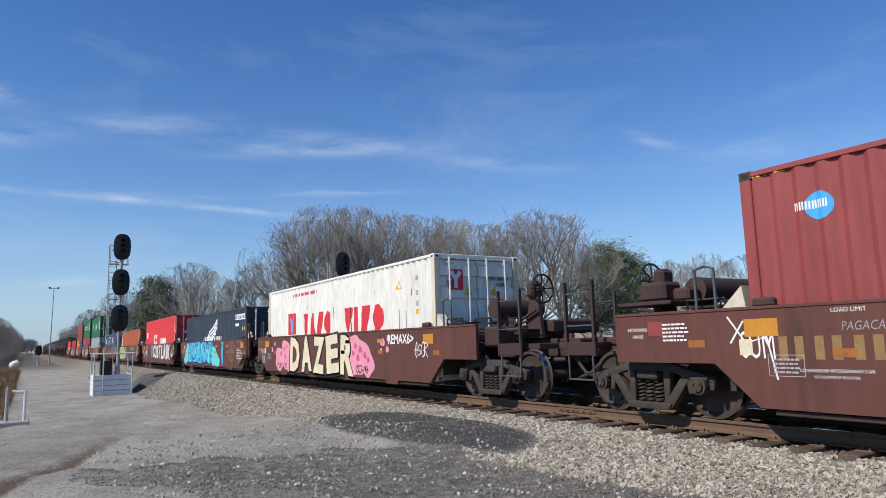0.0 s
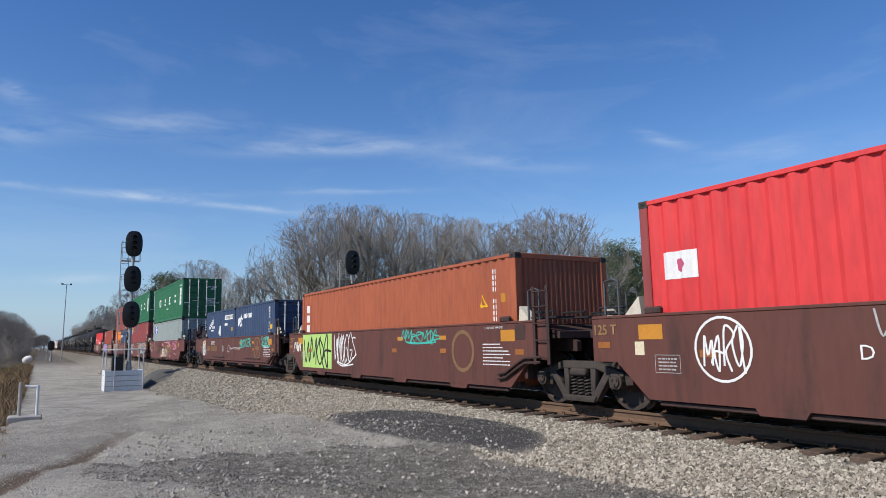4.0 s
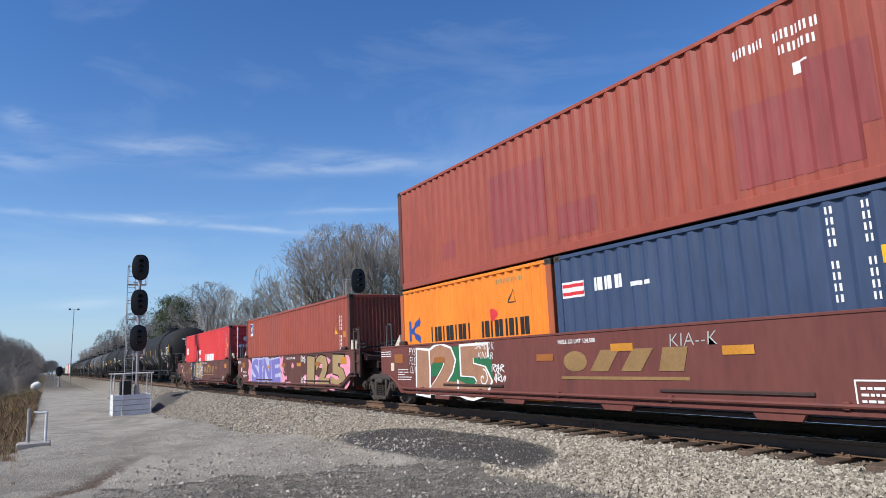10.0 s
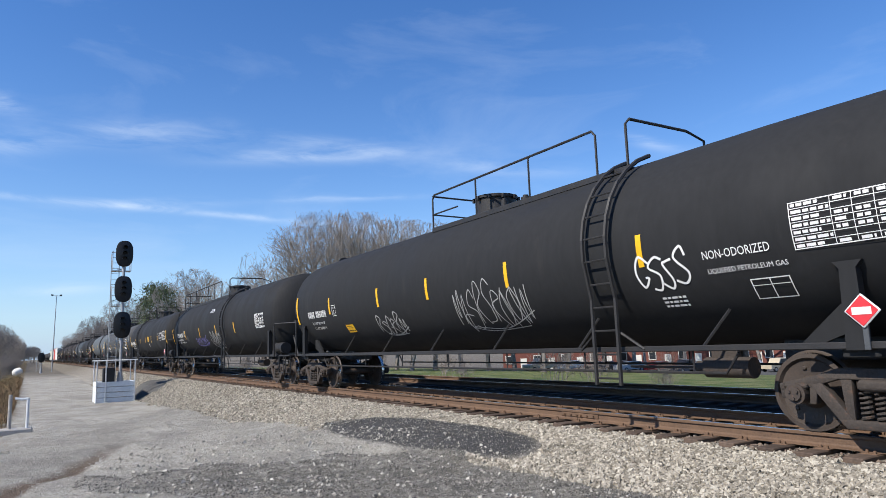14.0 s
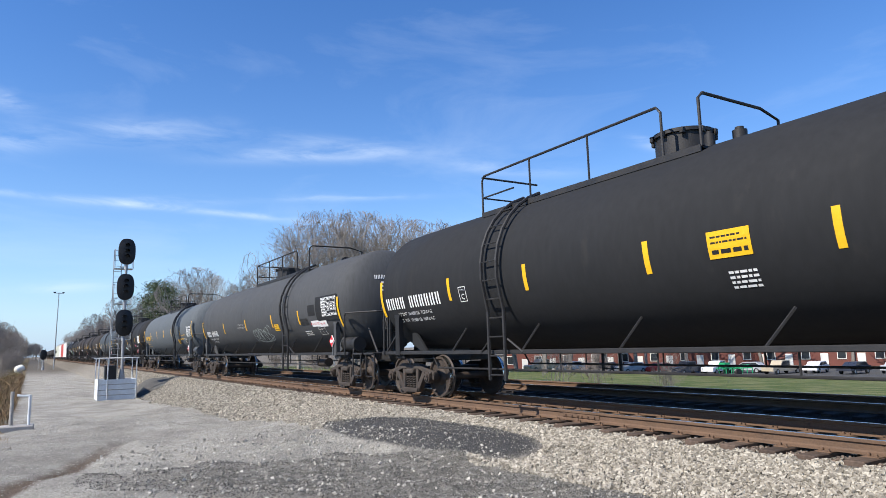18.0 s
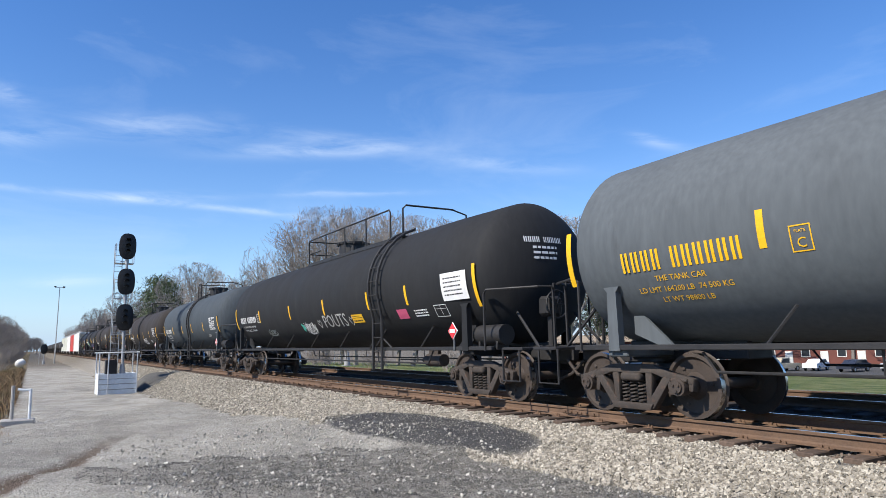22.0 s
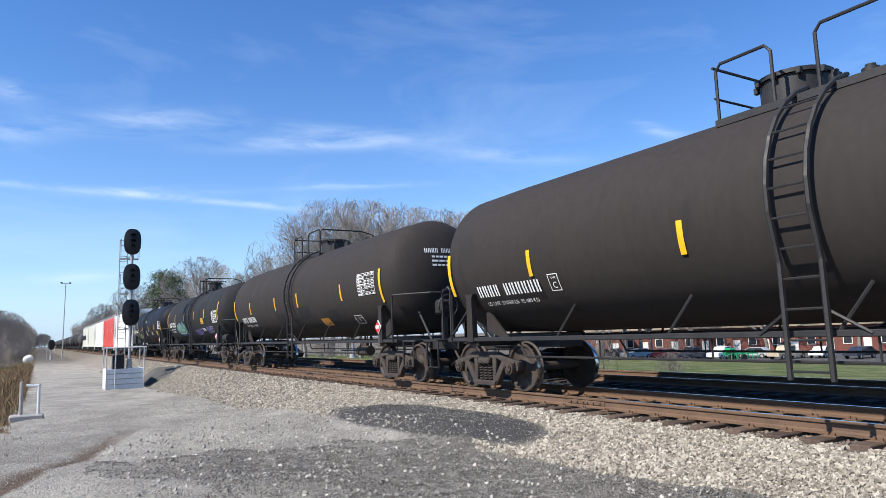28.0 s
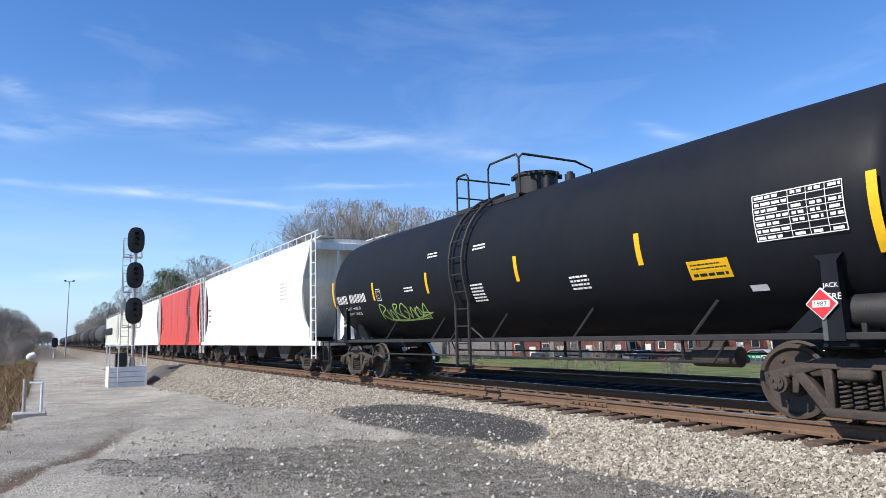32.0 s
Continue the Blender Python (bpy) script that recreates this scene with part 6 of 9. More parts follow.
def piece(key, s0, s1, z0, z1, text, fill, line, edge=0.06, fat=0.055):
    """A sprayed word, letter by letter: a fat outline with a drop shade below, the filled letter above."""
    w, h = s0 - s1, z1 - z0
    wide = [0.62 if c == "1" else 1.0 for c in text]
    u = 0.0
    low, high = layer(wells[key]), layer(wells[key])
    for i, c in enumerate(text):
        cw = w * wide[i] / sum(wide)
        s, z = s0 - u - cw / 2, (z0 + z1) / 2 + (0.02 if i % 2 else -0.015)
        u += cw
        lw = cw * 0.86
        turn = radians((-4, 3, -2, 5, -3)[i % 5])
        under = merge(shift(text_bm(c, h + edge, lw + 2 * edge, bold=fat), 0, 0, 1, turn), shift(text_bm(c, h + edge, lw + edge, bold=fat), edge * 0.9, -edge * 0.6, 1, turn))
        on_well(key, "graffiti_outline", under, s, z, line, coat=low + 0.0001 * (i % 2))
        on_well(key, "graffiti_letter", shift(text_bm(c, h - 0.04, lw, bold=fat), 0, 0, 1, turn), s, z, fill, label="sprayed graffiti letter", coat=high + 0.0001 * (i % 2))


def throw_up(key, s0, s1, z0, z1, text, fill, line, halo=None, shine=None, seed=1):
    """Fat round sprayed letters that crowd one another: a soft halo, an outline, the fill and bright inner strokes."""
    rnd = random.Random(seed)
    w, h = s0 - s1, z1 - z0
    n = len(text)
    wide = [0.5 if c in "1I" else 1.0 for c in text]
    if halo:
        cloud(key, [(s0 - (i + 0.5) * w / n, (z0 + z1) / 2, w / n * 0.6, h * 0.535) for i in range(n)], halo, seed + 3)
    low, high = [layer(wells[key]) for _ in range(2 + n)][::n + 1]
    u = 0.0
    for i, c in enumerate(text):
        cw = w * wide[i] / sum(wide)
        s, z = s0 - u - cw / 2, (z0 + z1) / 2 + rnd.uniform(-0.04, 0.04) * h
        u += cw
        fat = 0.015 if c == "T" else 0.06
        turn, lw, lh = radians(rnd.uniform(-7, 7)), cw * 1.02, h * rnd.uniform(0.9, 1.0)
        on_well(key, "graffiti_outline", shift(text_bm(c, lh + 0.08, lw + 0.09, bold=fat), 0, 0, 1, turn), s, z, line, coat=low + 0.0002 * i)
        on_well(key, "graffiti_letter", shift(text_bm(c, lh - 0.03, lw - 0.04, bold=fat * 0.8), 0, 0, 1, turn), s, z, fill, label="fat sprayed graffiti letter", coat=low + 0.0002 * i + 0.0001)
        if shine:
            arc = [(-lw * 0.4 + lw * 0.06 * math.sin(k * 0.5), lh * (0.32 - 0.11 * k)) for k in range(6)]
            top = [(-lw * 0.3 + lw * 0.1 * k, lh * (0.36 + 0.07 * math.sin(k * 0.7))) for k in range(6)]
            on_well(key, "graffiti_shine", shift(stroke_bm([arc], 0.035), 0, 0, 1, turn), s, z, shine, coat=high)
            on_well(key, "graffiti_shine", shift(stroke_bm([top], 0.03), 0, 0, 1, turn), s, z, shine, coat=high + 0.0001)


def tag(key, s0, s1, z, h, text, ink, lean=0.25, bold=-0.012, name="graffiti_tag"):
    """A thin hand-sprayed word."""
    on_well(key, name, shift(text_bm(text, h, s0 - s1, lean, bold), 0, 0, 1, radians(random.Random(len(text) + int(s0)).uniform(-3, 5))), (s0 + s1) / 2, z, ink, label="thin sprayed tag")


def cloud(key, spots, material, seed, lift=0.004, name="graffiti_cloud"):
    coat = layer(wells[key])
    for i, (s, z, a, b) in enumerate(spots):
        on_well(key, name, blob_bm([(0, 0, a, b)], seed + i, 0.1), s, z, material, coat=coat + 0.00004 * (i % 6))


def flame_bm(u, v, long, fat, bend, way):
    """A licking flame: a wavy tongue that thins to its tip."""
    bm = B()
    n = 12
    rows = []
    for i in range(n + 1):
        k = i / n
        w = fat * (1 - k) ** 0.7 * (0.55 + 0.45 * math.cos(5 * k + bend)) + 0.012
        m = v + bend * 0.08 * math.sin(4.2 * k + bend)
        rows.append((bm.verts.new((u + way * long * k, m - w / 2, 0)), bm.verts.new((u + way * long * k, m + w / 2, 0))))
    for p, q in zip(rows, rows[1:]):
        bm.faces.new((p[0], q[0], q[1], p[1]))
    return bm


def scribble(key, s0, s1, z0, z1, material, seed, loops=7, w=0.03):
    on_well(key, "graffiti_tag", stroke_bm(scrawl(0, z0, s0 - s1, z1 - z0, seed, loops), w), s0, 0, material, 0.008, "thin sprayed tag")


def gold_emblem(key, s, z):
    """Four slanted gold shapes over a thin gold line."""
    for i, c in enumerate("onnb"):
        on_well(key, "emblem_shape", shapes_bm(c, 0.69, 0.34, 0.15, 0.3), s + 1.03 - 0.69 * i, z, "gold_ink")
    on_well(key, "emblem_line", rects_bm([(-1.4, -0.3, 1.3, -0.25)]), s, z, "gold_ink")


# first unit
tag("blue", 5.2, 4.75, 1.04, 0.34, "SUM", "white_ink", -0.1, 0.0)
on_well("blue", "graffiti_tag", stroke_bm([[(-0.42, 0.36), (-0.18, 0.02), (0.1, 0.1), (0.2, -0.42)], [(-0.4, 0.02), (-0.2, 0.3)]], 0.025), 4.95, 1.04, "white_ink")
on_well("blue", "lettering", bars_bm(6, 2.6, 0.27), 3.4, 1.0, "gold_ink")
on_well("blue", "lettering", text_bm("LOAD LIMIT", 0.05), 3.86, 1.42, "white_ink")
for k, word in enumerate(("RETAINING", "VALVE")):
    on_well("blue", "lettering", text_bm(word, 0.05), 6.88, 1.27 - 0.1 * k, "white_ink")
on_well("blue", "valve_panel", rects_bm([(-0.13, -0.1, 0.13, 0.1)]), 6.55, 1.28, "maroon_paint")
on_well("blue", "stencil", lines_bm([(0, 0.055 * i, (0.4, 0.36, 0.44, 0.42, 0.4)[i], 0.026) for i in range(5)], 4), 6.42, 1.1, "white_ink")
for k, word in enumerate(("CONTROLLED INTERCHANGE CAR", "SEE EQUIPMENT REGISTER")):
    on_well("blue", "lettering", text_bm(word, 0.036), 4.06, 0.74 - 0.075 * k, "white_ink")
tag("blue", 3.95, 3.5, 1.24, 0.1, "PAGACA", "silver_ink")
# white container's unit
cloud("white", [(23.3, 0.72, 0.55, 0.40), (22.7, 0.95, 0.5, 0.42), (22.5, 0.7, 0.45, 0.42), (17.1, 1.1, 0.5, 0.32), (16.6, 0.85, 0.65, 0.45),
                (16.1, 0.62, 0.34, 0.32), (16.9, 0.62, 0.6, 0.32), (15.25, 1.2, 0.13, 0.1), (15.0, 1.02, 0.09, 0.08), (15.35, 0.98, 0.08, 0.07), (14.95, 1.3, 0.08, 0.07), (24.2, 1.05, 0.09, 0.09), (23.9, 1.25, 0.08, 0.08)], "pink_ink", 3)
cloud("white", [(22.9, 1.08, 0.07, 0.07), (23.2, 0.9, 0.09, 0.08), (22.75, 0.8, 0.08, 0.08), (22.6, 1.15, 0.06, 0.06), (16.9, 1.12, 0.08, 0.08), (16.6, 1.02, 0.11, 0.09), (16.3, 0.86, 0.1, 0.09),
                (16.75, 0.8, 0.1, 0.1), (16.1, 0.75, 0.08, 0.08), (17.05, 0.92, 0.08, 0.07)], "rose_ink", 4, 0.007)
piece("white", 22.33, 16.95, 0.3, 1.46, "DAZER", "cream_ink", "black_ink", 0.075)
scribble("white", 16.9, 16.1, 0.42, 0.6, "black_ink", 8, 4, 0.025)
on_well("white", "graffiti_tag", text_bm("PSM 18'", 0.2, 1.0), 23.1, 0.5, "black_ink", 0.009, "black marker tag")
on_well("white", "graffiti_tag", text_bm("REMAX6>", 0.24, 1.3, bold=0.02), 14.3, 1.27, "white_ink", 0.008, "white sprayed tag")
scribble("white", 13.6, 13.0, 0.85, 1.15, "white_ink", 13, 4, 0.02)
on_well("white", "lettering", text_bm("125 T", 0.16, bold=0.02), 25.6, 1.3, "gold_ink")
# slate container's unit
cloud("slate", [(39.9, 0.55, 0.3, 0.24), (39.6, 0.75, 0.4, 0.38), (39.2, 0.95, 0.5, 0.5), (38.3, 0.92, 1.1, 0.53), (36.8, 0.92, 1.4, 0.53), (35.2, 0.92, 1.4, 0.53), (33.9, 0.92, 0.9, 0.52), (33.2, 0.78, 0.55, 0.46),
                (32.75, 0.62, 0.45, 0.3), (32.35, 0.5, 0.3, 0.2)], "aqua_ink", 6)
piece("slate", 39.1, 33.4, 0.4, 1.46, "BEASY", "cyan_ink", "blue_ink", 0.07)
rnd = random.Random(5)
cloud("slate", [(39.0 - 5.5 * i / 46 + rnd.uniform(-0.05, 0.05), rnd.uniform(0.48, 1.4), 0.06, 0.085) for i in range(46)], "blue_ink", 2, 0.012, "graffiti_dot_cover")
cloud("slate", [(31.6, 1.22, 0.14, 0.2), (31.62, 0.92, 0.19, 0.28), (31.56, 0.62, 0.14, 0.2), (31.72, 1.4, 0.05, 0.06), (31.45, 1.38, 0.05, 0.06), (31.6, 0.42, 0.06, 0.07)], "cyan_ink", 21)
cloud("slate", [(31.6 + 0.11 * math.sin(2.3 * i), 0.5 + 0.055 * i, 0.025, 0.03) for i in range(16)], "blue_ink", 23, name="graffiti_dot")
on_well("slate", "emblem", merge(ring_bm(0.42, 0.09), rects_bm([(-0.3, -0.07, 0.3, 0.07), (-0.07, -0.3, 0.07, -0.07), (-0.07, 0.07, 0.07, 0.3)])), 30.02, 1.0, "faded_gold", label="faded gold round emblem")
scribble("slate", 28.83, 28.21, 0.45, 0.7, "silver_ink", 31, 5, 0.02)
scribble("white", 25.6, 25.2, 0.92, 1.12, "silver_ink", 71, 4, 0.018)
scribble("white", 25.41, 25.05, 0.56, 0.88, "silver_ink", 72, 4, 0.022)
# first red container's unit
throw_up("red_a", 51.35, 48.25, 0.5, 1.47, "CUST", "chalk_ink", "black_ink", seed=6)
throw_up("red_a", 48.0, 44.7, 0.46, 1.47, "LRIK", "chalk_ink", "black_ink", seed=9)
on_well("red_a", "graffiti_ring", ring_bm(0.42, 0.035, 26), 54.3, 1.0, "white_ink", 0.006)
scribble("red_a", 54.6, 54.0, 0.75, 1.25, "white_ink", 15, 4, 0.03)
for k, (a, b) in enumerate(((0.62, 0.82), (0.85, 1.1), (1.12, 1.44))):
    scribble("red_a", 52.2 + 0.1 * k, 51.45, a, b, "silver_ink", 17 + k, 4, 0.024)
on_well("red_a", "lettering", text_bm("D", 0.16), 52.5, 0.97, "white_ink")
cross = [[(-0.1, -0.12), (0.1, 0.12)], [(-0.1, 0.12), (0.1, -0.12)]]
for a, b in ((50.95, 1.3), (49.35, 1.3), (46.75, 1.34), (47.25, 0.85)):
    on_well("red_a", "graffiti_cross", stroke_bm(cross, 0.022), a, b, "black_ink")
scribble("red_a", 44.95, 44.35, 1.12, 1.38, "dark_ink", 73, 4, 0.02)
scribble("red_a", 43.8, 43.35, 1.03, 1.14, "silver_ink", 74, 4, 0.014)
on_well("slate", "lettering", text_bm("125 T", 0.16, bold=0.02), 40.9, 1.3, "gold_ink")
# rust-orange container's unit
on_well("orange_brown", "graffiti", rects_bm([(0, 0.38, 2.6, 1.45)]), 70.6, 0, "lime_ink", 0.006, "lime sprayed block")
on_well("orange_brown", "graffiti_stroke", stroke_bm(scrawl(0.1, 0.45, 2.3, 0.9, 3, 4), 0.07), 70.6, 0, "black_ink", 0.009)
scribble("orange_brown", 67.8, 66.2, 0.6, 1.4, "white_ink", 19, 6, 0.035)
scribble("orange_brown", 63.4, 61.6, 1.15, 1.42, "teal_ink", 20, 7, 0.03)
on_well("orange_brown", "emblem", ring_bm(0.4, 0.08), 60.6, 0.95, "faded_gold")
on_well("red_a", "lettering", text_bm("125 T", 0.16, bold=0.02), 56.4, 1.3, "gold_ink")
on_well("orange_brown", "lettering", text_bm("125 T", 0.17, bold=0.02), 71.7, 1.28, "gold_ink")
scribble("orange_brown", 71.5, 70.9, 0.85, 1.2, "white_ink", 27, 2, 0.04)
# navy containers' unit
tag("navy", 78.95, 77.15, 1.22, 0.38, "EROOER", "teal_ink", 0.1, 0.0)
tag("navy", 78.9, 77.2, 1.2, 0.34, "EROOER", "teal_ink", 0.2, -0.014)
scribble("navy", 75.6, 74.4, 1.1, 1.45, "teal_ink", 23, 6, 0.045)
on_well("navy", "emblem", merge(ring_bm(0.44, 0.09), rects_bm([(-0.3, -0.07, 0.3, 0.07), (-0.07, -0.3, 0.07, -0.07), (-0.07, 0.07, 0.07, 0.3)])), 76.16, 1.0, "faded_gold", label="faded gold round emblem")
on_well("navy", "lettering", text_bm("B", 0.26), 82.1, 0.97, "white_ink")
on_well("navy", "lettering", text_bm("LD LMT 124,700  PER UNIT", 0.1, 1.9), 79.8, 0.98, "white_ink")
on_well("navy", "lettering", bars_bm(10, 2.4, 0.24), 84.6, 0.98, "gold_ink")
on_well("navy", "frame_mark", merge(rects_bm([(-0.15, -0.15, 0.15, -0.13), (-0.15, 0.13, 0.15, 0.15), (-0.15, -0.15, -0.13, 0.15), (0.13, -0.15, 0.15, 0.15)])), 81.0, 0.97, "white_ink")
on_well("navy", "graffiti_ring", ring_bm(0.38, 0.04, 26), 86.4, 1.0, "white_ink", 0.006)
scribble("navy", 86.7, 86.1, 0.7, 1.3, "white_ink", 25, 5, 0.03)
on_well("navy", "graffiti_tag", text_bm("REMAX", 0.2, shear=0.1), 84.26, 1.25, "white_ink", label="white sprayed tag")
# green-over-grey unit
for k, (a, b, c, d) in enumerate(((103.2, 102.2, 0.5, 1.3), (102.4, 101.6, 0.6, 1.35), (101.5, 100.6, 0.7, 1.3))):
    scribble("grey", a, b, c, d, "dark_ink", 80 + k, 3, 0.05)
gold_emblem("grey", 98.1, 1.04)
piece("grey", 101.1, 98.6, 0.36, 0.96, "JERKY", "cream_ink", "black_ink", 0.05)
scribble("grey", 98.7, 97.35, 1.15, 1.46, "pink_ink", 33, 5, 0.04)
scribble("grey", 96.5, 94.95, 0.98, 1.46, "pink_ink", 34, 6, 0.045)
tag("grey", 98.57, 97.64, 0.6, 0.3, "always", "pink_ink", 0.3)
scribble("grey", 97.6, 97.2, 0.4, 0.5, "pink_ink", 35, 3, 0.03)
tag("grey", 101.75, 101.25, 0.7, 0.16, "R.I.P", "pink_ink")
scribble("grey", 101.75, 101.14, 0.38, 0.6, "pink_ink", 37, 4, 0.026)
scribble("grey", 100.95, 100.3, 1.18, 1.32, "pink_ink", 38, 5, 0.022)
on_well("grey", "lettering", bars_bm(10, 2.25, 0.2), 103.6, 0.92, "gold_ink")
on_well("grey", "lettering", text_bm("A", 0.24), 101.7, 0.89, "white_ink")
on_well("grey", "lettering", text_bm("H", 0.16), 100.21, 0.88, "white_ink")
on_well("grey", "lettering", text_bm("WELL LD LMT 124,000", 0.085, bold=0.022), 99.33, 1.37, "white_ink")
tag("grey", 105.7, 105.25, 1.22, 0.17, "125", "silver_ink")
tag("grey", 105.65, 105.2, 0.98, 0.2, "CUT", "silver_ink")
scribble("grey", 104.8, 104.15, 1.05, 1.25, "silver_ink", 39, 4, 0.016)
scribble("grey", 104.75, 104.3, 1.28, 1.42, "silver_ink", 40, 3, 0.016)
for k, word in enumerate(("CONTROLLED INTERCHANGE CAR", "SEE EQUIPMENT REGISTER")):
    on_well("grey", "lettering", text_bm(word, 0.036), 95.36, 0.65 - 0.07 * k, "white_ink")
# green-over-maroon unit
for s0, z, long, fat, bend, way in ((120.7, 1.15, 0.8, 0.22, 1.0, -1), (120.8, 0.85, 0.6, 0.2, 2.2, -1), (120.7, 0.5, 0.9, 0.26, 0.4, -1), (120.6, 0.36, 1.1, 0.16, 3.0, -1), (113.9, 1.2, 1.1, 0.3, 0.6, -1),
                                    (114.0, 0.98, 1.5, 0.26, 2.0, -1), (113.9, 0.72, 1.2, 0.28, 1.2, -1), (113.9, 0.5, 1.5, 0.24, 2.8, -1), (114.0, 0.36, 1.0, 0.14, 0.3, -1)):
    on_well("maroon", "graffiti_flame", flame_bm(0, 0, long, fat, bend, way), s0, z, "flame_ink", 0.005, "sprayed orange flame")
throw_up("maroon", 120.9, 118.3, 0.42, 1.36, "NEBE", "silver_ink", "soot_ink", "soot_ink", "white_ink", 14)
throw_up("maroon", 114.2, 111.1, 0.42, 1.42, "NEBOL", "silver_ink", "soot_ink", "soot_ink", "white_ink", 15)
on_well("maroon", "graffiti_tag", text_bm("2015", 0.2), 117.8, 1.33, "white_ink")
on_well("maroon", "lettering", text_bm("WELL LD LMT 124,700", 0.085, bold=0.022), 114.7, 1.37, "white_ink")
on_well("maroon", "lettering", text_bm("E", 0.24), 118.5, 0.98, "white_ink", 0.015)
tag("maroon", 110.95, 109.75, 1.3, 0.28, "DEPOE", "white_ink", 0.1, 0.0)
tag("maroon", 110.8, 109.65, 0.95, 0.3, "BLOCK", "white_ink", 0.1, 0.0)
on_well("maroon", "graffiti_tag", stroke_bm([[(0.42 * math.cos(k * 0.35), 0.11 * math.sin(k * 0.35) + 0.004 * k) for k in range(30)]], 0.03), 110.3, 0.62, "white_ink")
on_well("maroon", "graffiti_tag", stroke_bm([[(0, 0), (0.3, 0.14), (0.75, 0.1), (1.0, -0.05), (1.08, -0.4)]], 0.03), 109.75, 1.05, "white_ink")
on_well("maroon", "lettering", text_bm("125 T", 0.16, bold=0.02), 108.8, 1.3, "white_ink")
# brown-over-navy-and-orange unit
cloud("navy_flag", [(135.3, 1.1, 0.7, 0.34), (134.2, 0.95, 0.9, 0.48), (133.4, 0.8, 0.6, 0.45), (133.2, 1.1, 0.4, 0.32)], "green_paint", 31)
throw_up("navy_flag", 136.0, 132.85, 0.32, 1.45, "125", "tan_rust_ink", "white_ink", seed=32)
on_well("navy_flag", "graffiti_swirl", stroke_bm([[(0.015 * k * math.cos(0.6 * k), 0.015 * k * math.sin(0.6 * k)) for k in range(14)]], 0.03), 133.15, 0.72, "white_ink")
for k, word in enumerate(("PYS", "FLE", "CUT")):
    tag("navy_flag", 136.38 - 0.02 * k, 136.02, 1.34 - 0.22 * k, 0.17, word, "white_ink")
tag("navy_flag", 133.4, 132.7, 1.38, 0.15, "SAHLOK", "white_ink", 0.2)
tag("navy_flag", 133.3, 132.75, 1.18, 0.14, "KNAR", "white_ink", 0.2)
scribble("navy_flag", 132.8, 132.4, 0.86, 1.0, "white_ink", 45, 3, 0.022)
scribble("navy_flag", 132.75, 132.38, 0.66, 0.82, "white_ink", 46, 3, 0.022)
tag("navy_flag", 128.3, 127.5, 1.29, 0.18, "KIA--K", "silver_ink", 0.1)
gold_emblem("navy_flag", 129.3, 1.02)
on_well("navy_flag", "lettering", text_bm("WELL LD LMT 124,500", 0.085, bold=0.022), 130.28, 1.35, "white_ink")
on_well("navy_flag", "frame_mark", merge(rects_bm([(-0.2, -0.15, 0.2, -0.13), (-0.2, 0.13, 0.2, 0.15), (-0.2, -0.15, -0.18, 0.15), (0.18, -0.15, 0.2, 0.15)]), lines_bm([(-0.14, -0.1 + 0.07 * i, 0.28, 0.03) for i in range(3)])), 125.6, 0.6, "white_ink")
# oxide container's unit
cloud("oxide", [(151.45, 0.95, 0.3, 0.42), (151.5, 0.5, 0.25, 0.16), (151.72, 0.85, 0.1, 0.1), (151.65, 1.38, 0.08, 0.08), (147.1, 1.2, 0.42, 0.22), (146.85, 0.6, 0.4, 0.26), (146.75, 0.95, 0.17, 0.13), (146.4, 0.42, 0.6, 0.1),
                (146.75, 1.38, 0.12, 0.1), (145.53, 1.1, 0.13, 0.1), (146.3, 0.66, 0.12, 0.08), (146.0, 0.44, 0.35, 0.08), (146.45, 1.1, 0.03, 0.04), (146.5, 0.86, 0.03, 0.03)], "pink_ink", 16)
cloud("oxide", [(150.9, 0.92, 0.45, 0.54), (149.9, 0.94, 0.8, 0.56), (148.9, 0.94, 0.8, 0.57), (148.0, 0.92, 0.8, 0.55), (147.35, 0.75, 0.4, 0.36)], "lavender_ink", 12)
throw_up("oxide", 151.2, 147.0, 0.4, 1.44, "SINE", "violet_ink", "lavender_ink", seed=17)
cloud("oxide", [(143.5, 0.55, 0.9, 0.25), (141.8, 0.55, 1.0, 0.25), (140.5, 0.9, 0.4, 0.5), (142.5, 1.2, 0.7, 0.2)], "pink_ink", 18)
piece("oxide", 144.0, 140.4, 0.36, 1.42, "125", "tan_ink", "black_ink", 0.06)
scribble("oxide", 144.6, 144.1, 1.2, 1.42, "white_ink", 47, 3, 0.024)
scribble("oxide", 144.6, 144.1, 0.45, 0.7, "white_ink", 48, 3, 0.024)
on_well("oxide", "lettering", text_bm("WELL LD LMT 124,800", 0.09, bold=0.022), 145.75, 1.36, "white_ink")
on_well("oxide", "lettering", text_bm("C", 0.22), 149.4, 1.0, "white_ink", 0.015)
# last unit
cloud("red_b", [(164.7, 0.95, 0.25, 0.4), (163.6, 0.98, 1.25, 0.5), (162.3, 0.9, 0.3, 0.36)], "lavender_ink", 19)
throw_up("red_b", 164.85, 162.2, 0.5, 1.46, "NES", "tan_ink", "black_ink", seed=20)
on_well("red_b", "graffiti_swirl", stroke_bm([[(0.013 * k * math.cos(0.6 * k), 0.013 * k * math.sin(0.6 * k)) for k in range(14)]], 0.026), 162.6, 0.85, "white_ink")
for k, word in enumerate(("RYP 16", "SIRCE", "OHTAE", "FROSTY", "AFR")):
    tag("red_b", 162.5 - 0.12 * k, 161.9 - 0.05 * k, 1.4 - 0.17 * k, 0.15, word, "white_ink", 0.2)
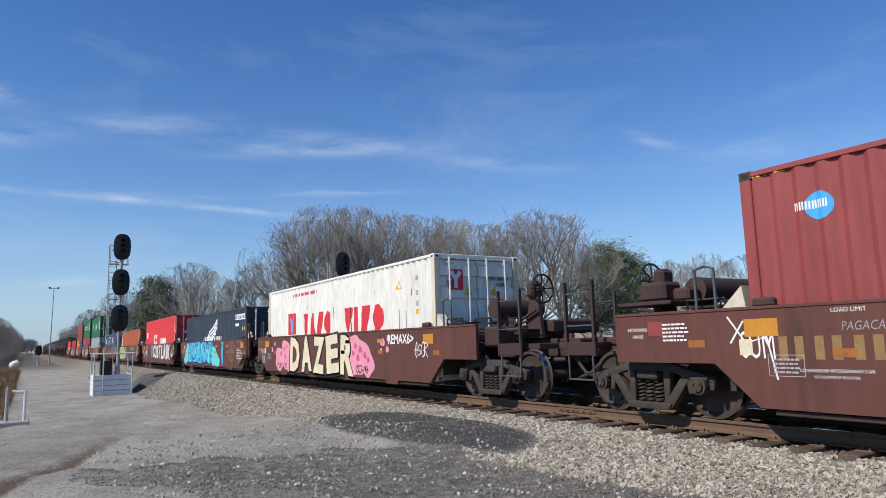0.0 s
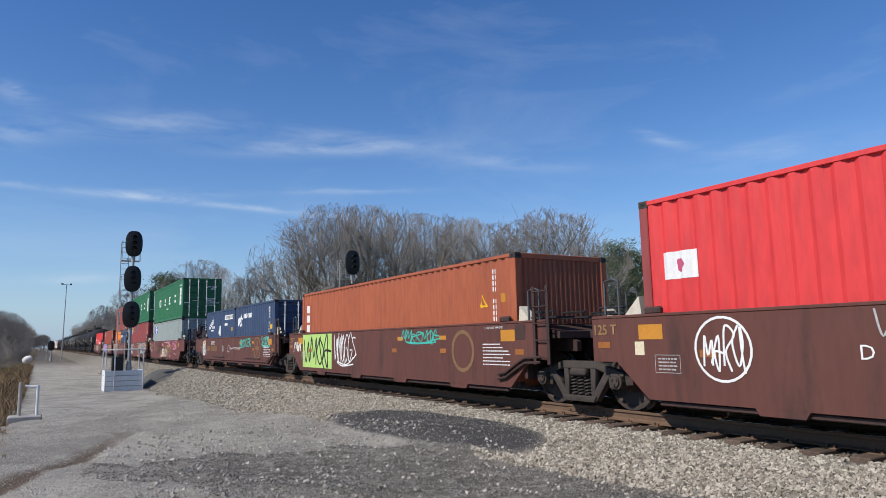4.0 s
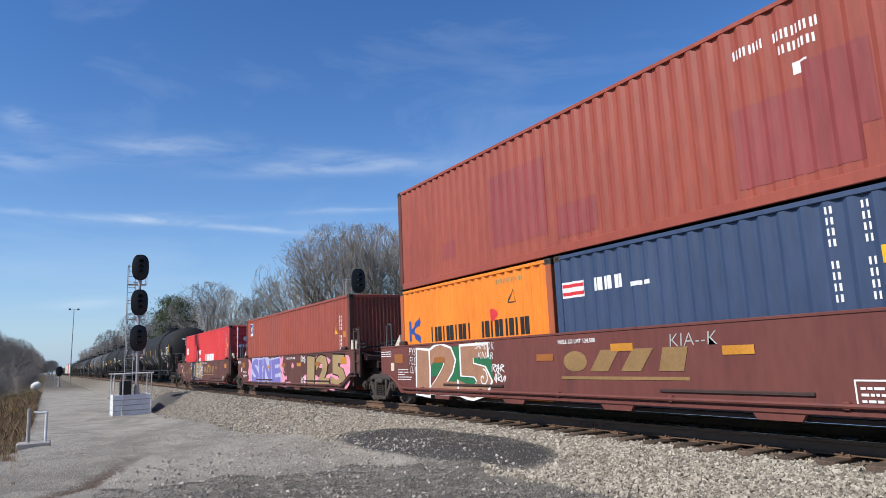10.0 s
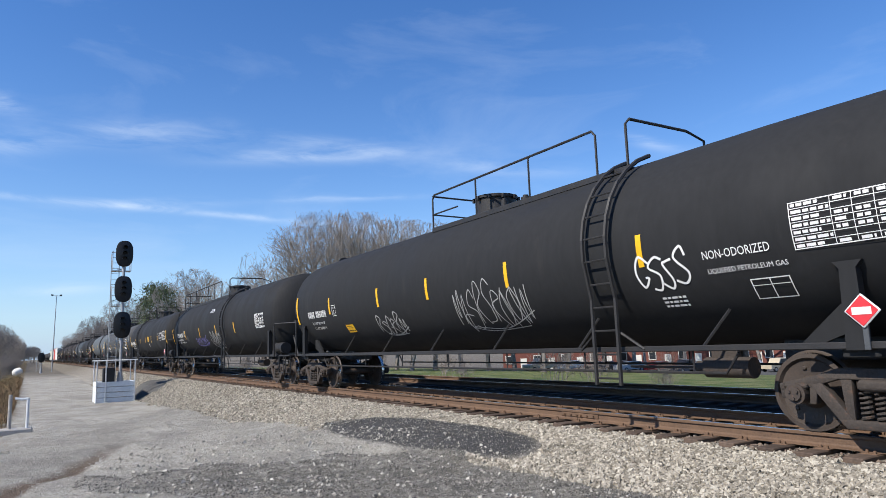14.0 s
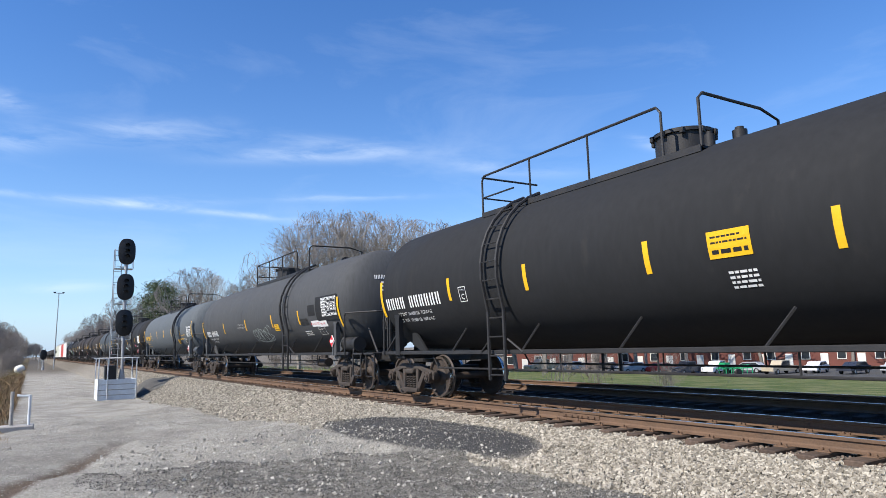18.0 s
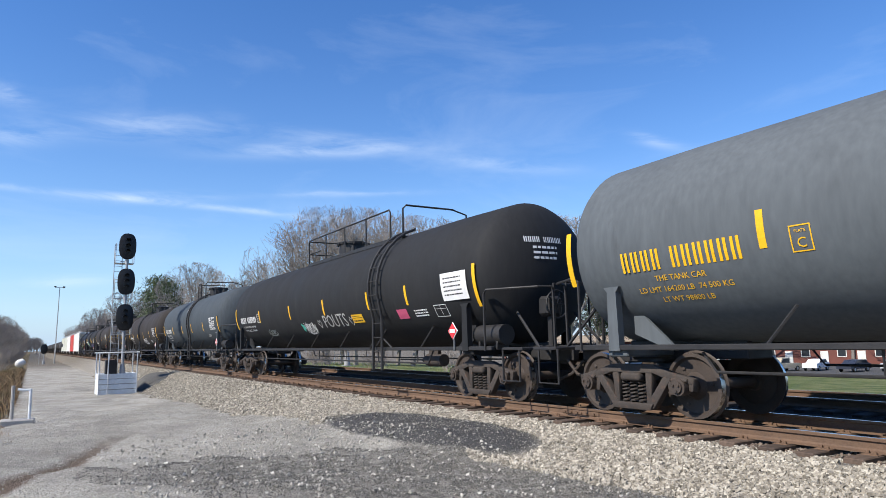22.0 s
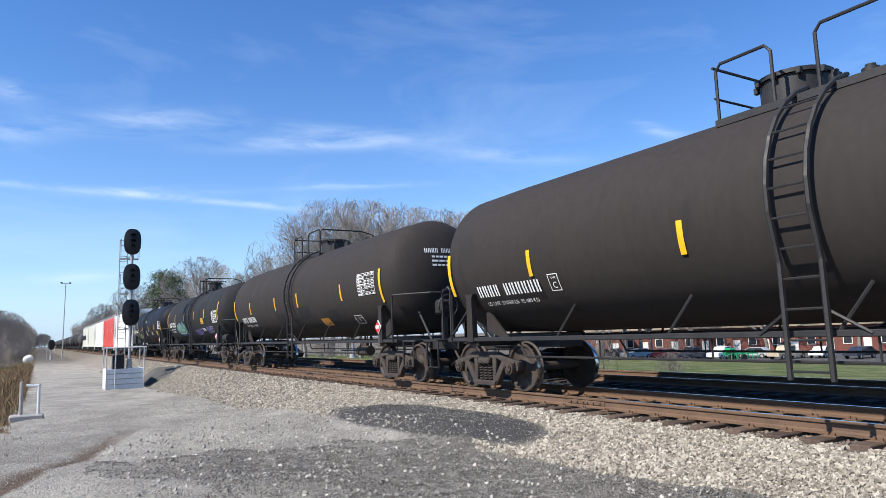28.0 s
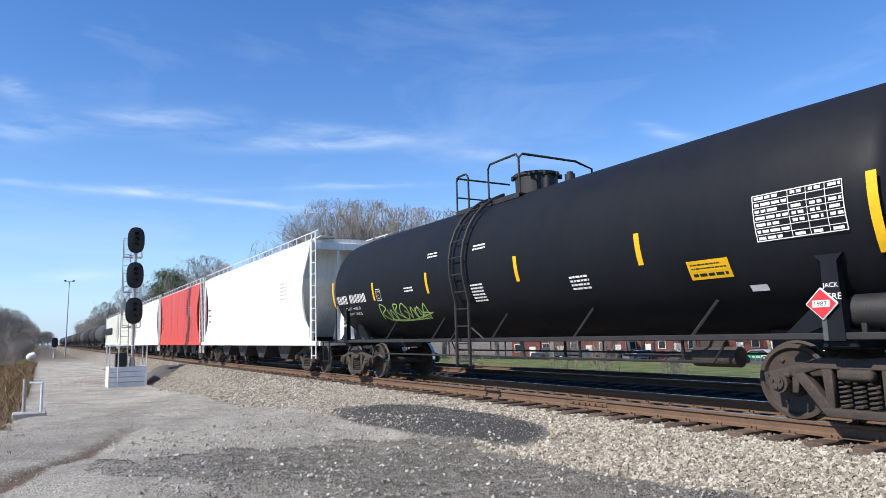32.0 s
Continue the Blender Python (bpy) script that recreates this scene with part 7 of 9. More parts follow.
for s, z, q, h in ((165.3, 1.38, "CULT", 0.17), (165.3, 1.14, "UNIT", 0.17), (165.1, 0.55, "TETH!", 0.16)):
    on_well("red_b", "graffiti_tag", text_bm(q, h, shear=0.15, bold=0.015), s, z, "white_ink", label="white sprayed word")
on_well("red_b", "lettering", bars_bm(10, 2.3, 0.22), 166.07, 0.9, "gold_ink")
gold_emblem("red_b", 160.2, 1.04)
on_well("red_b", "lettering", text_bm("WELL LD LMT 124,900", 0.085, bold=0.022), 161.3, 1.38, "white_ink")
on_well("red_b", "frame_mark", merge(rects_bm([(-0.2, -0.15, 0.2, -0.13), (-0.2, 0.13, 0.2, 0.15), (-0.2, -0.15, -0.18, 0.15), (0.18, -0.15, 0.2, 0.15)]), lines_bm([(-0.14, -0.1 + 0.07 * i, 0.28, 0.03) for i in range(3)])), 156.7, 0.55, "white_ink")


def plate(key, s, z, w, h, bright=True):
    on_well(key, "reflector", rects_bm([(-w / 2, -h / 2, w / 2, h / 2)]), s, z, "amber_plate" if bright else "faded_amber", label="amber reflective plate" if bright else "faded amber plate", coat=0.001 if key in YARD_TYPE else None)


YARD_TYPE = ("blue", "white", "slate", "red_a", "orange_brown", "navy")
for key in YARD_TYPE:
    m0 = mid_of(wells[key])
    for k in (-5.95, 5.9):
        plate(key, m0 + k, 1.25, 0.45, 0.22)
    for k in (-3.54, -1.5):
        plate(key, m0 + k, 1.24, 0.3, 0.09)
    for k, z in ((-6.3, 0.94), (-3.55, 0.95), (-1.16, 0.95), (4.93, 0.94), (6.85, 1.06)):
        plate(key, m0 + k, z, 0.26, 0.1, False)
    on_well(key, "notice", rects_bm([(-0.09, -0.1, 0.09, 0.1)]), m0 + 6.12, 1.01, "cream_ink", coat=0.001)
    on_well(key, "notice_frame", rects_bm([(0, 0, 0.45, 0.008), (0, 0.25, 0.45, 0.258), (0, 0, 0.008, 0.25), (0.442, 0, 0.45, 0.25)]), m0 + 5.84, 0.66, "silver_ink", coat=0.001)
    on_well(key, "notice_print", lines_bm([(0.06, 0.04 + 0.05 * i, 0.33, 0.022) for i in range(4)], 5), m0 + 5.84, 0.66, "silver_ink", coat=0.001)
    if key not in ("blue", "white"):
        on_well(key, "stencil", lines_bm([(0, 0.066 * i, (0.92, 0.9, 0.7, 0.94, 0.88, 0.7, 0.6)[i], 0.021) for i in range(7)], 4), m0 - 5.1, 0.68, "white_ink", coat=0.001)
        on_well(key, "lettering", text_bm("LOAD LIMIT  PER UNIT", 0.042), m0 - 5.5, 1.41, "white_ink", coat=0.001)
        on_well(key, "dark_panel", rects_bm([(-0.14, -0.14, 0.14, 0.14)]), m0 - 6.34, 1.31, "boxcar_red_dark", coat=0.001)
for key, spots in (("grey", ((103.8, 1.13, 0), (100.1, 1.13, 0), (96.38, 1.13, 0))), ("maroon", ((119.5, 1.23, 1), (117.22, 1.12, 1), (115.57, 1.12, 0), (113.63, 1.13, 1), (112.05, 1.24, 1))),
                   ("navy_flag", ((129.24, 1.22, 1), (131.13, 1.1, 0), (134.9, 1.12, 0), (127.2, 1.12, 1))), ("oxide", ((148.62, 1.08, 1), (146.6, 1.13, 0), (144.8, 1.13, 1), (142.9, 1.13, 0))),
                   ("red_b", ((165.9, 1.12, 0), (160.22, 1.24, 1), (158.3, 1.12, 0)))):
    m0 = mid_of(wells[key])
    plate(key, m0 - 5.9, 1.2, 0.44, 0.21)
    plate(key, m0 + 6.05, 1.19, 0.46, 0.22, False)
    for a, z, bright in spots:
        plate(key, a, z, 0.47, 0.12, bright == 1)
    on_well(key, "stencil", lines_bm([(0, 0.055 * i, 0.6, 0.021) for i in range(3)], 8), m0 + 7.06, 1.25, "white_ink")
    on_well(key, "stencil", lines_bm([(0, 0.06 * i, (0.7, 0.74, 0.4, 0.6, 0.55)[i], 0.021) for i in range(5)], 9), m0 + 6.1, 0.66, "white_ink")
    on_well(key, "notice", rects_bm([(-0.09, -0.1, 0.09, 0.1)]), m0 + 6.4, 0.985, "cream_ink")
on_well("maroon", "notice_frame", rects_bm([(-0.25, -0.14, 0.25, -0.13), (-0.25, 0.13, 0.25, 0.14), (-0.25, -0.14, -0.24, 0.14), (0.24, -0.14, 0.25, 0.14)]), 109.88, 0.79, "white_ink")
on_well("maroon", "notice_print", lines_bm([(-0.2, -0.1 + 0.06 * i, 0.4, 0.028) for i in range(4)], 6), 109.88, 0.79, "white_ink")


# ---- paint on the containers ----
# white: red wordmark and emblem as plain shapes
on_box("white", "emblem", merge(rects_bm([(-0.34, -0.35, 0.34, 0.38)])), 22.5, 1.9, "red_ink", label="red square emblem")
on_box("white", "emblem_mark", stroke_bm([[(-0.2, 0.28), (0, 0.02), (0, -0.3)], [(0.2, 0.28), (0, 0.02)]], 0.13), 22.5, 1.9, "sky_ink", 0.007)
on_box("white", "lettering", shapes_bm("vtno", 2.5, 0.72), 20.2, 1.85, "red_ink", label="large red letter shapes")
on_box("white", "lettering", shapes_bm("vino", 2.7, 0.72), 16.75, 1.85, "red_ink")
on_box("white", "lettering", lines_bm([(-1.15, -0.05, 2.3, 0.1)], 3), 21.3, 2.88, "rose_ink")
for s, z in ((14.6, 2.62),):
    on_box("white", "warning_label", stroke_bm([[(-0.14, -0.1), (0.14, -0.1), (0, 0.16), (-0.14, -0.1)]], 0.04), s, z, "yellow")
for z in (2.7, 2.35, 2.1, 1.9):
    on_box("white", "label", rects_bm([(-0.07, -0.06, 0.07, 0.06)]), 13.7, z, "silver_ink" if z > 2 else "yellow")
rnd = random.Random(8)
for i in range(14):
    z = rnd.uniform(1.7, 3.0)
    long = rnd.uniform(0.12, 0.5)
    on_box("white", "rust_streak", rects_bm([(-0.008, -long, 0.008, 0)]), rnd.uniform(13.2, 24.6), z, "truck_steel")
# slate
on_box("slate", "emblem", stroke_bm([[(-1.15, -0.45), (-0.6, -0.08), (0.1, 0.1), (1.0, 0.5)], [(-0.95, -0.5), (-0.4, -0.2), (0.3, -0.02), (0.95, 0.35)], [(-0.7, -0.5), (-0.1, -0.3), (0.4, -0.12), (0.85, 0.12)], [(-0.3, -0.5), (0.2, -0.36), (0.7, -0.1)], [(0.98, 0.5), (0.95, 0.3), (0.8, 0.0)]], 0.11), 34.2, 2.03, "white_ink", label="white winged emblem")
on_box("slate", "lettering", bars_bm(11, 3.6, 0.22, 0.2, 0.22), 34.2, 1.6, "white_ink")
on_box("slate", "number_panel", rects_bm([(-0.85, -0.12, 0.85, 0.12)]), 29.12, 2.47, "white_ink")
on_box("slate", "number_stencil", bars_bm(11, 1.6, 0.15, 0.18, 0.35), 29.12, 2.47, "black_ink", 0.007)
on_box("slate", "number_panel", rects_bm([(-0.26, -0.06, 0.26, 0.06)]), 29.7, 2.14, "white_ink")
on_box("slate", "label", rects_bm([(-0.06, -0.08, 0.06, 0.08)]), 28.75, 1.95, "white_ink")
on_box("slate", "label", rects_bm([(-0.06, -0.08, 0.06, 0.08)]), 28.45, 1.95, "yellow")
# red boxes
for key, off in (("red_a", 0.0), ("red_b", 112.48)):
    on_box(key, "lettering", merge(rects_bm([(-0.62, -0.4, -0.36, 0.36)]), shift(shapes_bm("v", 0.8, 0.3, 0.0), 0.15, 0.2), shift(shapes_bm("t", 0.8, 0.3, 0.0), 0.15, -0.2)), 51.2 + off, 1.82, "white_ink", label="large white letter shape")
    on_box(key, "lettering", bars_bm(4, 2.5, 0.46, 0.26, 0.24), 48.3 + off, 1.66, "white_ink")
    on_box(key, "flag_mark", rects_bm([(-0.3, -0.2, 0.3, 0.2)]), 55.0 + off, 2.2, "white_ink", label="white flag emblem")
    on_box(key, "flag_sign", blob_bm([(0, 0, 0.07, 0.1)]), 55.0 + off, 2.2, "rose_ink", 0.007)
    for i in range(9):
        on_box(key, "number_mark", rects_bm([(-0.042, -0.045, -0.016, 0.045), (0.014, -0.045, 0.04, 0.045)]), 44.25 + off, 2.75 - 0.14 * i, "white_ink") if i % 5 != 4 else None
    on_box(key, "label", rects_bm([(-0.08, -0.08, 0.08, 0.08)]), 43.95 + off, 2.2, "yellow")
# rust-orange and oxide
for key, off in (("orange_brown", 0.0), ("oxide", 81.6)):
    for i in range(10):
        on_box(key, "number_mark", rects_bm([(-0.042, -0.045, -0.016, 0.045), (0.014, -0.045, 0.04, 0.045)]), 59.6 + off, 2.55 - 0.12 * i, "white_ink") if i % 5 != 4 else None
    on_box(key, "warning_label", stroke_bm([[(-0.12, -0.09), (0.12, -0.09), (0, 0.13), (-0.12, -0.09)]], 0.06), 60.0 + off, 1.95 + (0.2 if off else 0), "yellow")
    on_box(key, "label", rects_bm([(-0.07, -0.09, 0.07, 0.09)]), 59.3 + off, 2.0, "amber_plate")
for i in range(4):
    on_box("orange_brown", "number_mark", rects_bm([(-0.1, -0.12, 0.1, 0.12)]), 70.5, 1.95 - 0.32 * i + 0.35, "white_ink")
on_box("oxide", "emblem", rects_bm([(-0.22, -0.27, 0.22, 0.27)]), 151.72, 2.72, "white_ink", label="small framed emblem")
on_box("oxide", "emblem_field", rects_bm([(-0.19, -0.15, 0.19, 0.24)]), 151.72, 2.72, "blue_ink", 0.007)
on_box("oxide", "emblem_mark", stroke_bm([[(-0.1, -0.12), (-0.02, 0.1), (0.14, 0.16)], [(-0.06, 0.0), (0.1, 0.04)]], 0.06), 151.72, 2.74, "lime_ink", 0.010)
# navy pair
on_box("navy_horse", "emblem", merge(blob_bm([(-0.25, -0.1, 0.18, 0.17), (0.0, 0.0, 0.2, 0.12), (0.2, 0.14, 0.12, 0.16)], 4, 0.2), stroke_bm([[(0.1, -0.05), (0.3, -0.15), (0.35, -0.28)], [(0.0, -0.1), (0.1, -0.3)], [(0.25, 0.05), (0.45, 0.02), (0.5, -0.1)]], 0.06)), 79.55, 2.27, "white_ink", label="white sea-horse emblem")
on_box("navy_horse", "lettering", bars_bm(6, 1.45, 0.2, 0.24, 0.25), 78.2, 2.42, "white_ink")
for i in range(10):
    on_box("navy_horse", "number_mark", rects_bm([(-0.042, -0.045, -0.016, 0.045), (0.014, -0.045, 0.04, 0.045)]), 75.0, 2.6 - 0.12 * i, "white_ink") if i % 5 != 4 else None
on_box("navy_horse", "label", rects_bm([(-0.08, -0.09, 0.08, 0.09)]), 74.75, 1.85, "yellow")
on_box("navy_wing", "emblem", stroke_bm([[(-0.5, -0.15), (-0.1, 0.0), (0.4, 0.22)], [(-0.35, -0.2), (0.0, -0.06), (0.36, 0.1)], [(-0.15, -0.2), (0.1, -0.1), (0.28, 0.0)]], 0.06), 85.3, 2.32, "white_ink", label="white winged emblem")
on_box("navy_wing", "lettering", bars_bm(10, 1.3, 0.14, 0.24, 0.22), 85.3, 2.06, "white_ink")
on_box("navy_wing", "lettering", lines_bm([(-0.4, -0.03, 0.8, 0.07)], 3), 85.2, 1.9, "white_ink")
on_box("navy_wing", "paint_mark", blob_bm([(0, 0, 0.22, 0.2), (0.1, -0.15, 0.08, 0.12)], 5, 0.25), 83.5, 1.85, "white_ink")
on_box("navy_wing", "number_panel", rects_bm([(-0.85, -0.11, 0.85, 0.11)]), 81.65, 2.48, "white_ink")
on_box("navy_wing", "number_stencil", bars_bm(11, 1.6, 0.14, 0.18, 0.35), 81.65, 2.48, "black_ink", 0.007)
on_box("navy_wing", "number_panel", rects_bm([(-0.25, -0.06, 0.25, 0.06)]), 82.2, 2.15, "white_ink")
on_box("navy_wing", "label", rects_bm([(-0.06, -0.09, 0.06, 0.09)]), 81.4, 1.9, "white_ink")
on_box("navy_wing", "label", rects_bm([(-0.06, -0.09, 0.06, 0.09)]), 81.0, 1.9, "yellow")
# green boxes: four wide-spaced letter shapes and a tall panel
for key, ds, dz in (("green_a", 0.0, 0.0), ("green_b", 15.41, 0.3)):
    for s, c in ((103.4, [(-0.25, 0.21), (-0.25, -0.21), (0.25, -0.21), (0.25, 0.21), (-0.25, 0.21)]), (101.1, [(-0.3, -0.2), (-0.1, 0.21), (0.1, 0.21), (0.3, -0.2), (-0.3, -0.2)]),
                 (99.05, [(-0.28, -0.21), (-0.16, 0.21), (0.28, 0.21), (0.16, -0.21), (-0.28, -0.21)]), (96.9, [(0.3 * math.cos(k * 0.5), 0.22 * math.sin(k * 0.5)) for k in range(14)])):
        on_box(key, "lettering", stroke_bm([c], 0.14), s + ds, 4.33 + dz, "white_ink", label="large plain white shape")
    on_box(key, "panel", rects_bm([(-0.29, -0.57, 0.29, 0.57)]), 94.83 + ds, 4.36 + dz, "white_ink", label="tall white panel")
    on_box(key, "panel_print", lines_bm([(-0.18, 0.35 - 0.28 * i, 0.36, 0.06) for i in range(4)], 6), 94.83 + ds, 4.3 + dz, "black_ink", 0.007)
    on_box(key, "lettering", lines_bm([(-0.55, -0.05, 1.1, 0.09)], 8), 100.0 + ds, 3.78 + dz, "white_ink")
    on_box(key, "number_stencil", bars_bm(10, 0.8, 0.1, 0.2, 0.3), 94.9 + ds, 5.1 + dz, "white_ink")
    on_box(key, "label", rects_bm([(-0.05, -0.07, 0.05, 0.07)]), 94.35 + ds, 5.0 + dz, "yellow")
    on_box(key, "label", rects_bm([(-0.05, -0.07, 0.05, 0.07)]), 94.35 + ds, 3.95 + dz, "white_ink")
# grey, maroon, brown
on_box("grey", "emblem", rects_bm([(-0.75, -0.25, -0.27, 0.25), (0.27, -0.25, 0.75, 0.25)]), 104.85, 2.37, "blue_ink", label="blue and white emblem")
on_box("grey", "emblem", rects_bm([(-0.27, -0.25, 0.27, 0.25)]), 104.85, 2.37, "white_ink")
on_box("grey", "emblem_marks", rects_bm([(-0.62, -0.12, -0.55, 0.12), (-0.47, -0.12, -0.40, 0.12), (0.42, -0.12, 0.48, 0.12), (0.54, -0.12, 0.6, 0.12)]), 104.85, 2.37, "white_ink", 0.007)
on_box("grey", "emblem_ring", ring_bm(0.13, 0.06, 16), 104.85, 2.37, "blue_ink", 0.007)
for col in (95.15, 94.6):
    for i in range(5):
        on_box("grey", "number_mark", rects_bm([(-0.042, -0.045, -0.016, 0.045), (0.014, -0.045, 0.04, 0.045)]), col, 2.65 - 0.15 * i, "black_ink" if col > 95 else "white_ink")
on_box("maroon", "emblem", rects_bm([(-0.68, -0.27, 0.68, 0.27)]), 120.45, 2.65, "white_ink", label="framed lighthouse emblem")
on_box("maroon", "emblem_field", rects_bm([(-0.64, -0.24, 0.64, 0.24)]), 120.45, 2.65, "black_ink", 0.006)
on_box("maroon", "emblem_rays", stroke_bm([[(-0.5, 0.02), (0.6, 0.02 + 0.05 * i)] for i in range(5)], 0.03), 120.45, 2.65, "yellow", 0.009)
on_box("maroon", "emblem_letters", bars_bm(6, 1.0, 0.18, 0.24, 0.2), 120.35, 2.53, "white_ink", 0.009)
on_box("maroon", "emblem_tower", rects_bm([(-0.6, -0.22, -0.5, 0.12)]), 120.45, 2.65, "white_ink", 0.009)
for i in range(12):
    on_box("maroon", "number_mark", rects_bm([(-0.042, -0.045, -0.016, 0.045), (0.014, -0.045, 0.04, 0.045)]), 110.25, 2.9 - 0.13 * i, "white_ink") if i % 5 != 4 else None
on_box("maroon", "label", rects_bm([(-0.08, -0.1, 0.08, 0.1)]), 109.85, 2.35, "yellow")
on_box("maroon", "warning_label", stroke_bm([[(-0.14, -0.1), (0.14, -0.1), (0, 0.15), (-0.14, -0.1)]], 0.07), 109.8, 1.72, "yellow")
on_box("navy_flag", "flag_mark", rects_bm([(-0.28, -0.14, 0.28, 0.14)]), 130.4, 2.25, "white_ink", label="striped flag emblem")
on_box("navy_flag", "flag_stripe", rects_bm([(-0.27, -0.1, 0.27, -0.04), (-0.27, 0.04, 0.27, 0.1)]), 130.4, 2.25, "red_ink", 0.007)
on_box("navy_flag", "lettering", bars_bm(3, 0.7, 0.22, 0.26, 0.2), 129.55, 2.28, "white_ink")
on_box("navy_flag", "lettering", lines_bm([(-0.2, -0.04, 0.42, 0.07)], 2), 128.9, 2.2, "white_ink")
for col in (125.9, 125.5):
    for i in range(11):
        on_box("navy_flag", "number_mark", rects_bm([(-0.042, -0.045, -0.016, 0.045), (0.014, -0.045, 0.04, 0.045)]), col, 2.7 - 0.13 * i, "white_ink") if i % 5 != 4 else None
on_box("navy_flag", "label", rects_bm([(-0.08, -0.1, 0.08, 0.1)]), 125.3, 2.1, "yellow")
on_box("orange", "emblem", stroke_bm([[(-0.25, -0.25), (-0.25, 0.25)], [(0.3, 0.26), (-0.15, 0.0), (0.3, -0.26)]], 0.17), 136.3, 1.85, "blue_ink", label="blue arrow emblem")
on_box("orange", "lettering", bars_bm(5, 1.8, 0.34, 0.22, 0.18), 134.6, 1.72, "black_ink")
on_box("orange", "lettering", bars_bm(5, 1.7, 0.34, 0.22, 0.18), 132.5, 1.72, "black_ink")
on_box("orange", "warning_label", stroke_bm([[(-0.13, -0.1), (0.13, -0.1), (0, 0.14), (-0.13, -0.1)]], 0.03), 132.2, 2.3, "black_ink")
on_box("orange", "label", blob_bm([(0, 0, 0.13, 0.13)]), 132.9, 2.0, "red_ink")
on_box("orange", "number_stencil", bars_bm(7, 0.9, 0.09, 0.2, 0.3), 132.3, 2.65, "tan_ink")
on_box("brown_top", "number_stencil", bars_bm(9, 1.2, 0.13, 0.2, 0.3), 126.3, 5.05, "white_ink")
on_box("brown_top", "number_stencil", bars_bm(4, 0.5, 0.12, 0.2, 0.3), 126.0, 4.85, "white_ink")
on_box("brown_top", "label", rects_bm([(-0.1, -0.08, 0.1, 0.08)]), 126.0, 4.55, "white_ink")
for s, z, a, b in ((134.5, 3.6, 0.3, 0.2), (131.9, 4.1, 0.9, 0.75), (126.2, 3.75, 0.8, 0.55), (125.6, 4.1, 0.4, 0.5), (130.2, 3.5, 0.5, 0.3)):
    on_box("brown_top", "repair_patch", rects_bm([(-a, -b, a, b)]), s, z, "maroon_paint", 0.003)
on_box("rust_blue", "emblem", blob_bm([(0, 0, 0.17, 0.17)], 1, 0.0), 4.13, 2.66, "sky_ink", label="sky-blue disc emblem")
on_box("rust_blue", "lettering", bars_bm(6, 0.42, 0.1, 0.22, 0.25), 4.22, 2.68, "white_ink", 0.007)
on_box("rust_blue", "hazard_bar", rects_bm([(-0.2 + 0.08 * i, -0.03, -0.16 + 0.08 * i, 0.03) for i in range(6)]), 4.75, 3.19, "yellow")


# marks on the doors that face along the line
def on_end(key, name, bm, u, v, material, label="", step=0):
    c = boxes[key]
    h2 = [q for q in c.children if q.name.startswith("roof")][0].dimensions.y / 2 + 0.15
    shift(bm, u, v)
    for q in bm.verts:
        q.co = Vector((q.co.x, -h2 + 0.024 - 0.0015 * step + q.co.z, q.co.y))
    return part(name, bm, material, c, label)


bpy.context.view_layer.update()
for key, H, ink in (("white", HC, "black_ink"), ("slate", STD, "white_ink"), ("red_a", HC, "white_ink"), ("red_b", HC, "white_ink"), ("grey", STD, "white_ink"), ("green_a", STD, "white_ink"),
                    ("green_b", STD, "white_ink"), ("maroon", HC, "white_ink"), ("navy_flag", STD, "white_ink"), ("brown_top", STD, "white_ink"), ("navy_horse", STD, "white_ink"), ("rust_blue", HC, "white_ink")):
    on_end(key, "door_stencil", bars_bm(10, 0.62, 0.085, 0.22, 0.3), 0.62, H - 0.55, ink)
    on_end(key, "door_stencil", bars_bm(4, 0.26, 0.085, 0.22, 0.3), 0.66, H - 0.69, ink)
    on_end(key, "door_stencil", lines_bm([(-0.2, -0.09 * i, 0.4, 0.04) for i in range(6)], 4), 0.53, 1.25, ink)
for key in ("red_a", "red_b"):
    on_end(key, "door_panel", rects_bm([(-0.36, -0.12, 0.36, 0.12)]), -0.52, 1.86, "rose_ink", "faded panel on the door")
    on_end(key, "door_letter", shapes_bm("nib", 0.6, 0.13), -0.5, 1.86, "white_ink", step=1)
    on_end(key, "door_disc", blob_bm([(0, 0, 0.09, 0.11)], 1, 0.0), -0.42, 2.22, "white_ink")
on_end("white", "door_emblem", rects_bm([(-0.2, -0.24, 0.2, 0.24)]), -0.62, 2.3, "red_ink", "red square emblem")
on_end("white", "emblem_mark", stroke_bm([[(-0.13, 0.19), (0, 0.02), (0, -0.2)], [(0.13, 0.19), (0, 0.02)]], 0.1), -0.62, 2.3, "white_ink", step=1)
for u in (-0.28, 0.48):
    on_end("white", "warning_label", rects_bm([(-0.11, -0.08, 0.11, -0.02), (-0.08, -0.02, 0.08, 0.05), (-0.045, 0.05, 0.045, 0.12)]), u, 2.02, "yellow", "yellow triangular warning")
on_end("navy_flag", "flag_mark", rects_bm([(-0.1, -0.02 + 0.06 * i, 0.1, 0.02 + 0.06 * i) for i in range(3)]), -0.78, 1.75, "silver_ink")
on_end("brown_top", "door_panel", rects_bm([(-0.2, -0.07, 0.2, 0.07)]), -0.52, 1.9, "rose_ink")


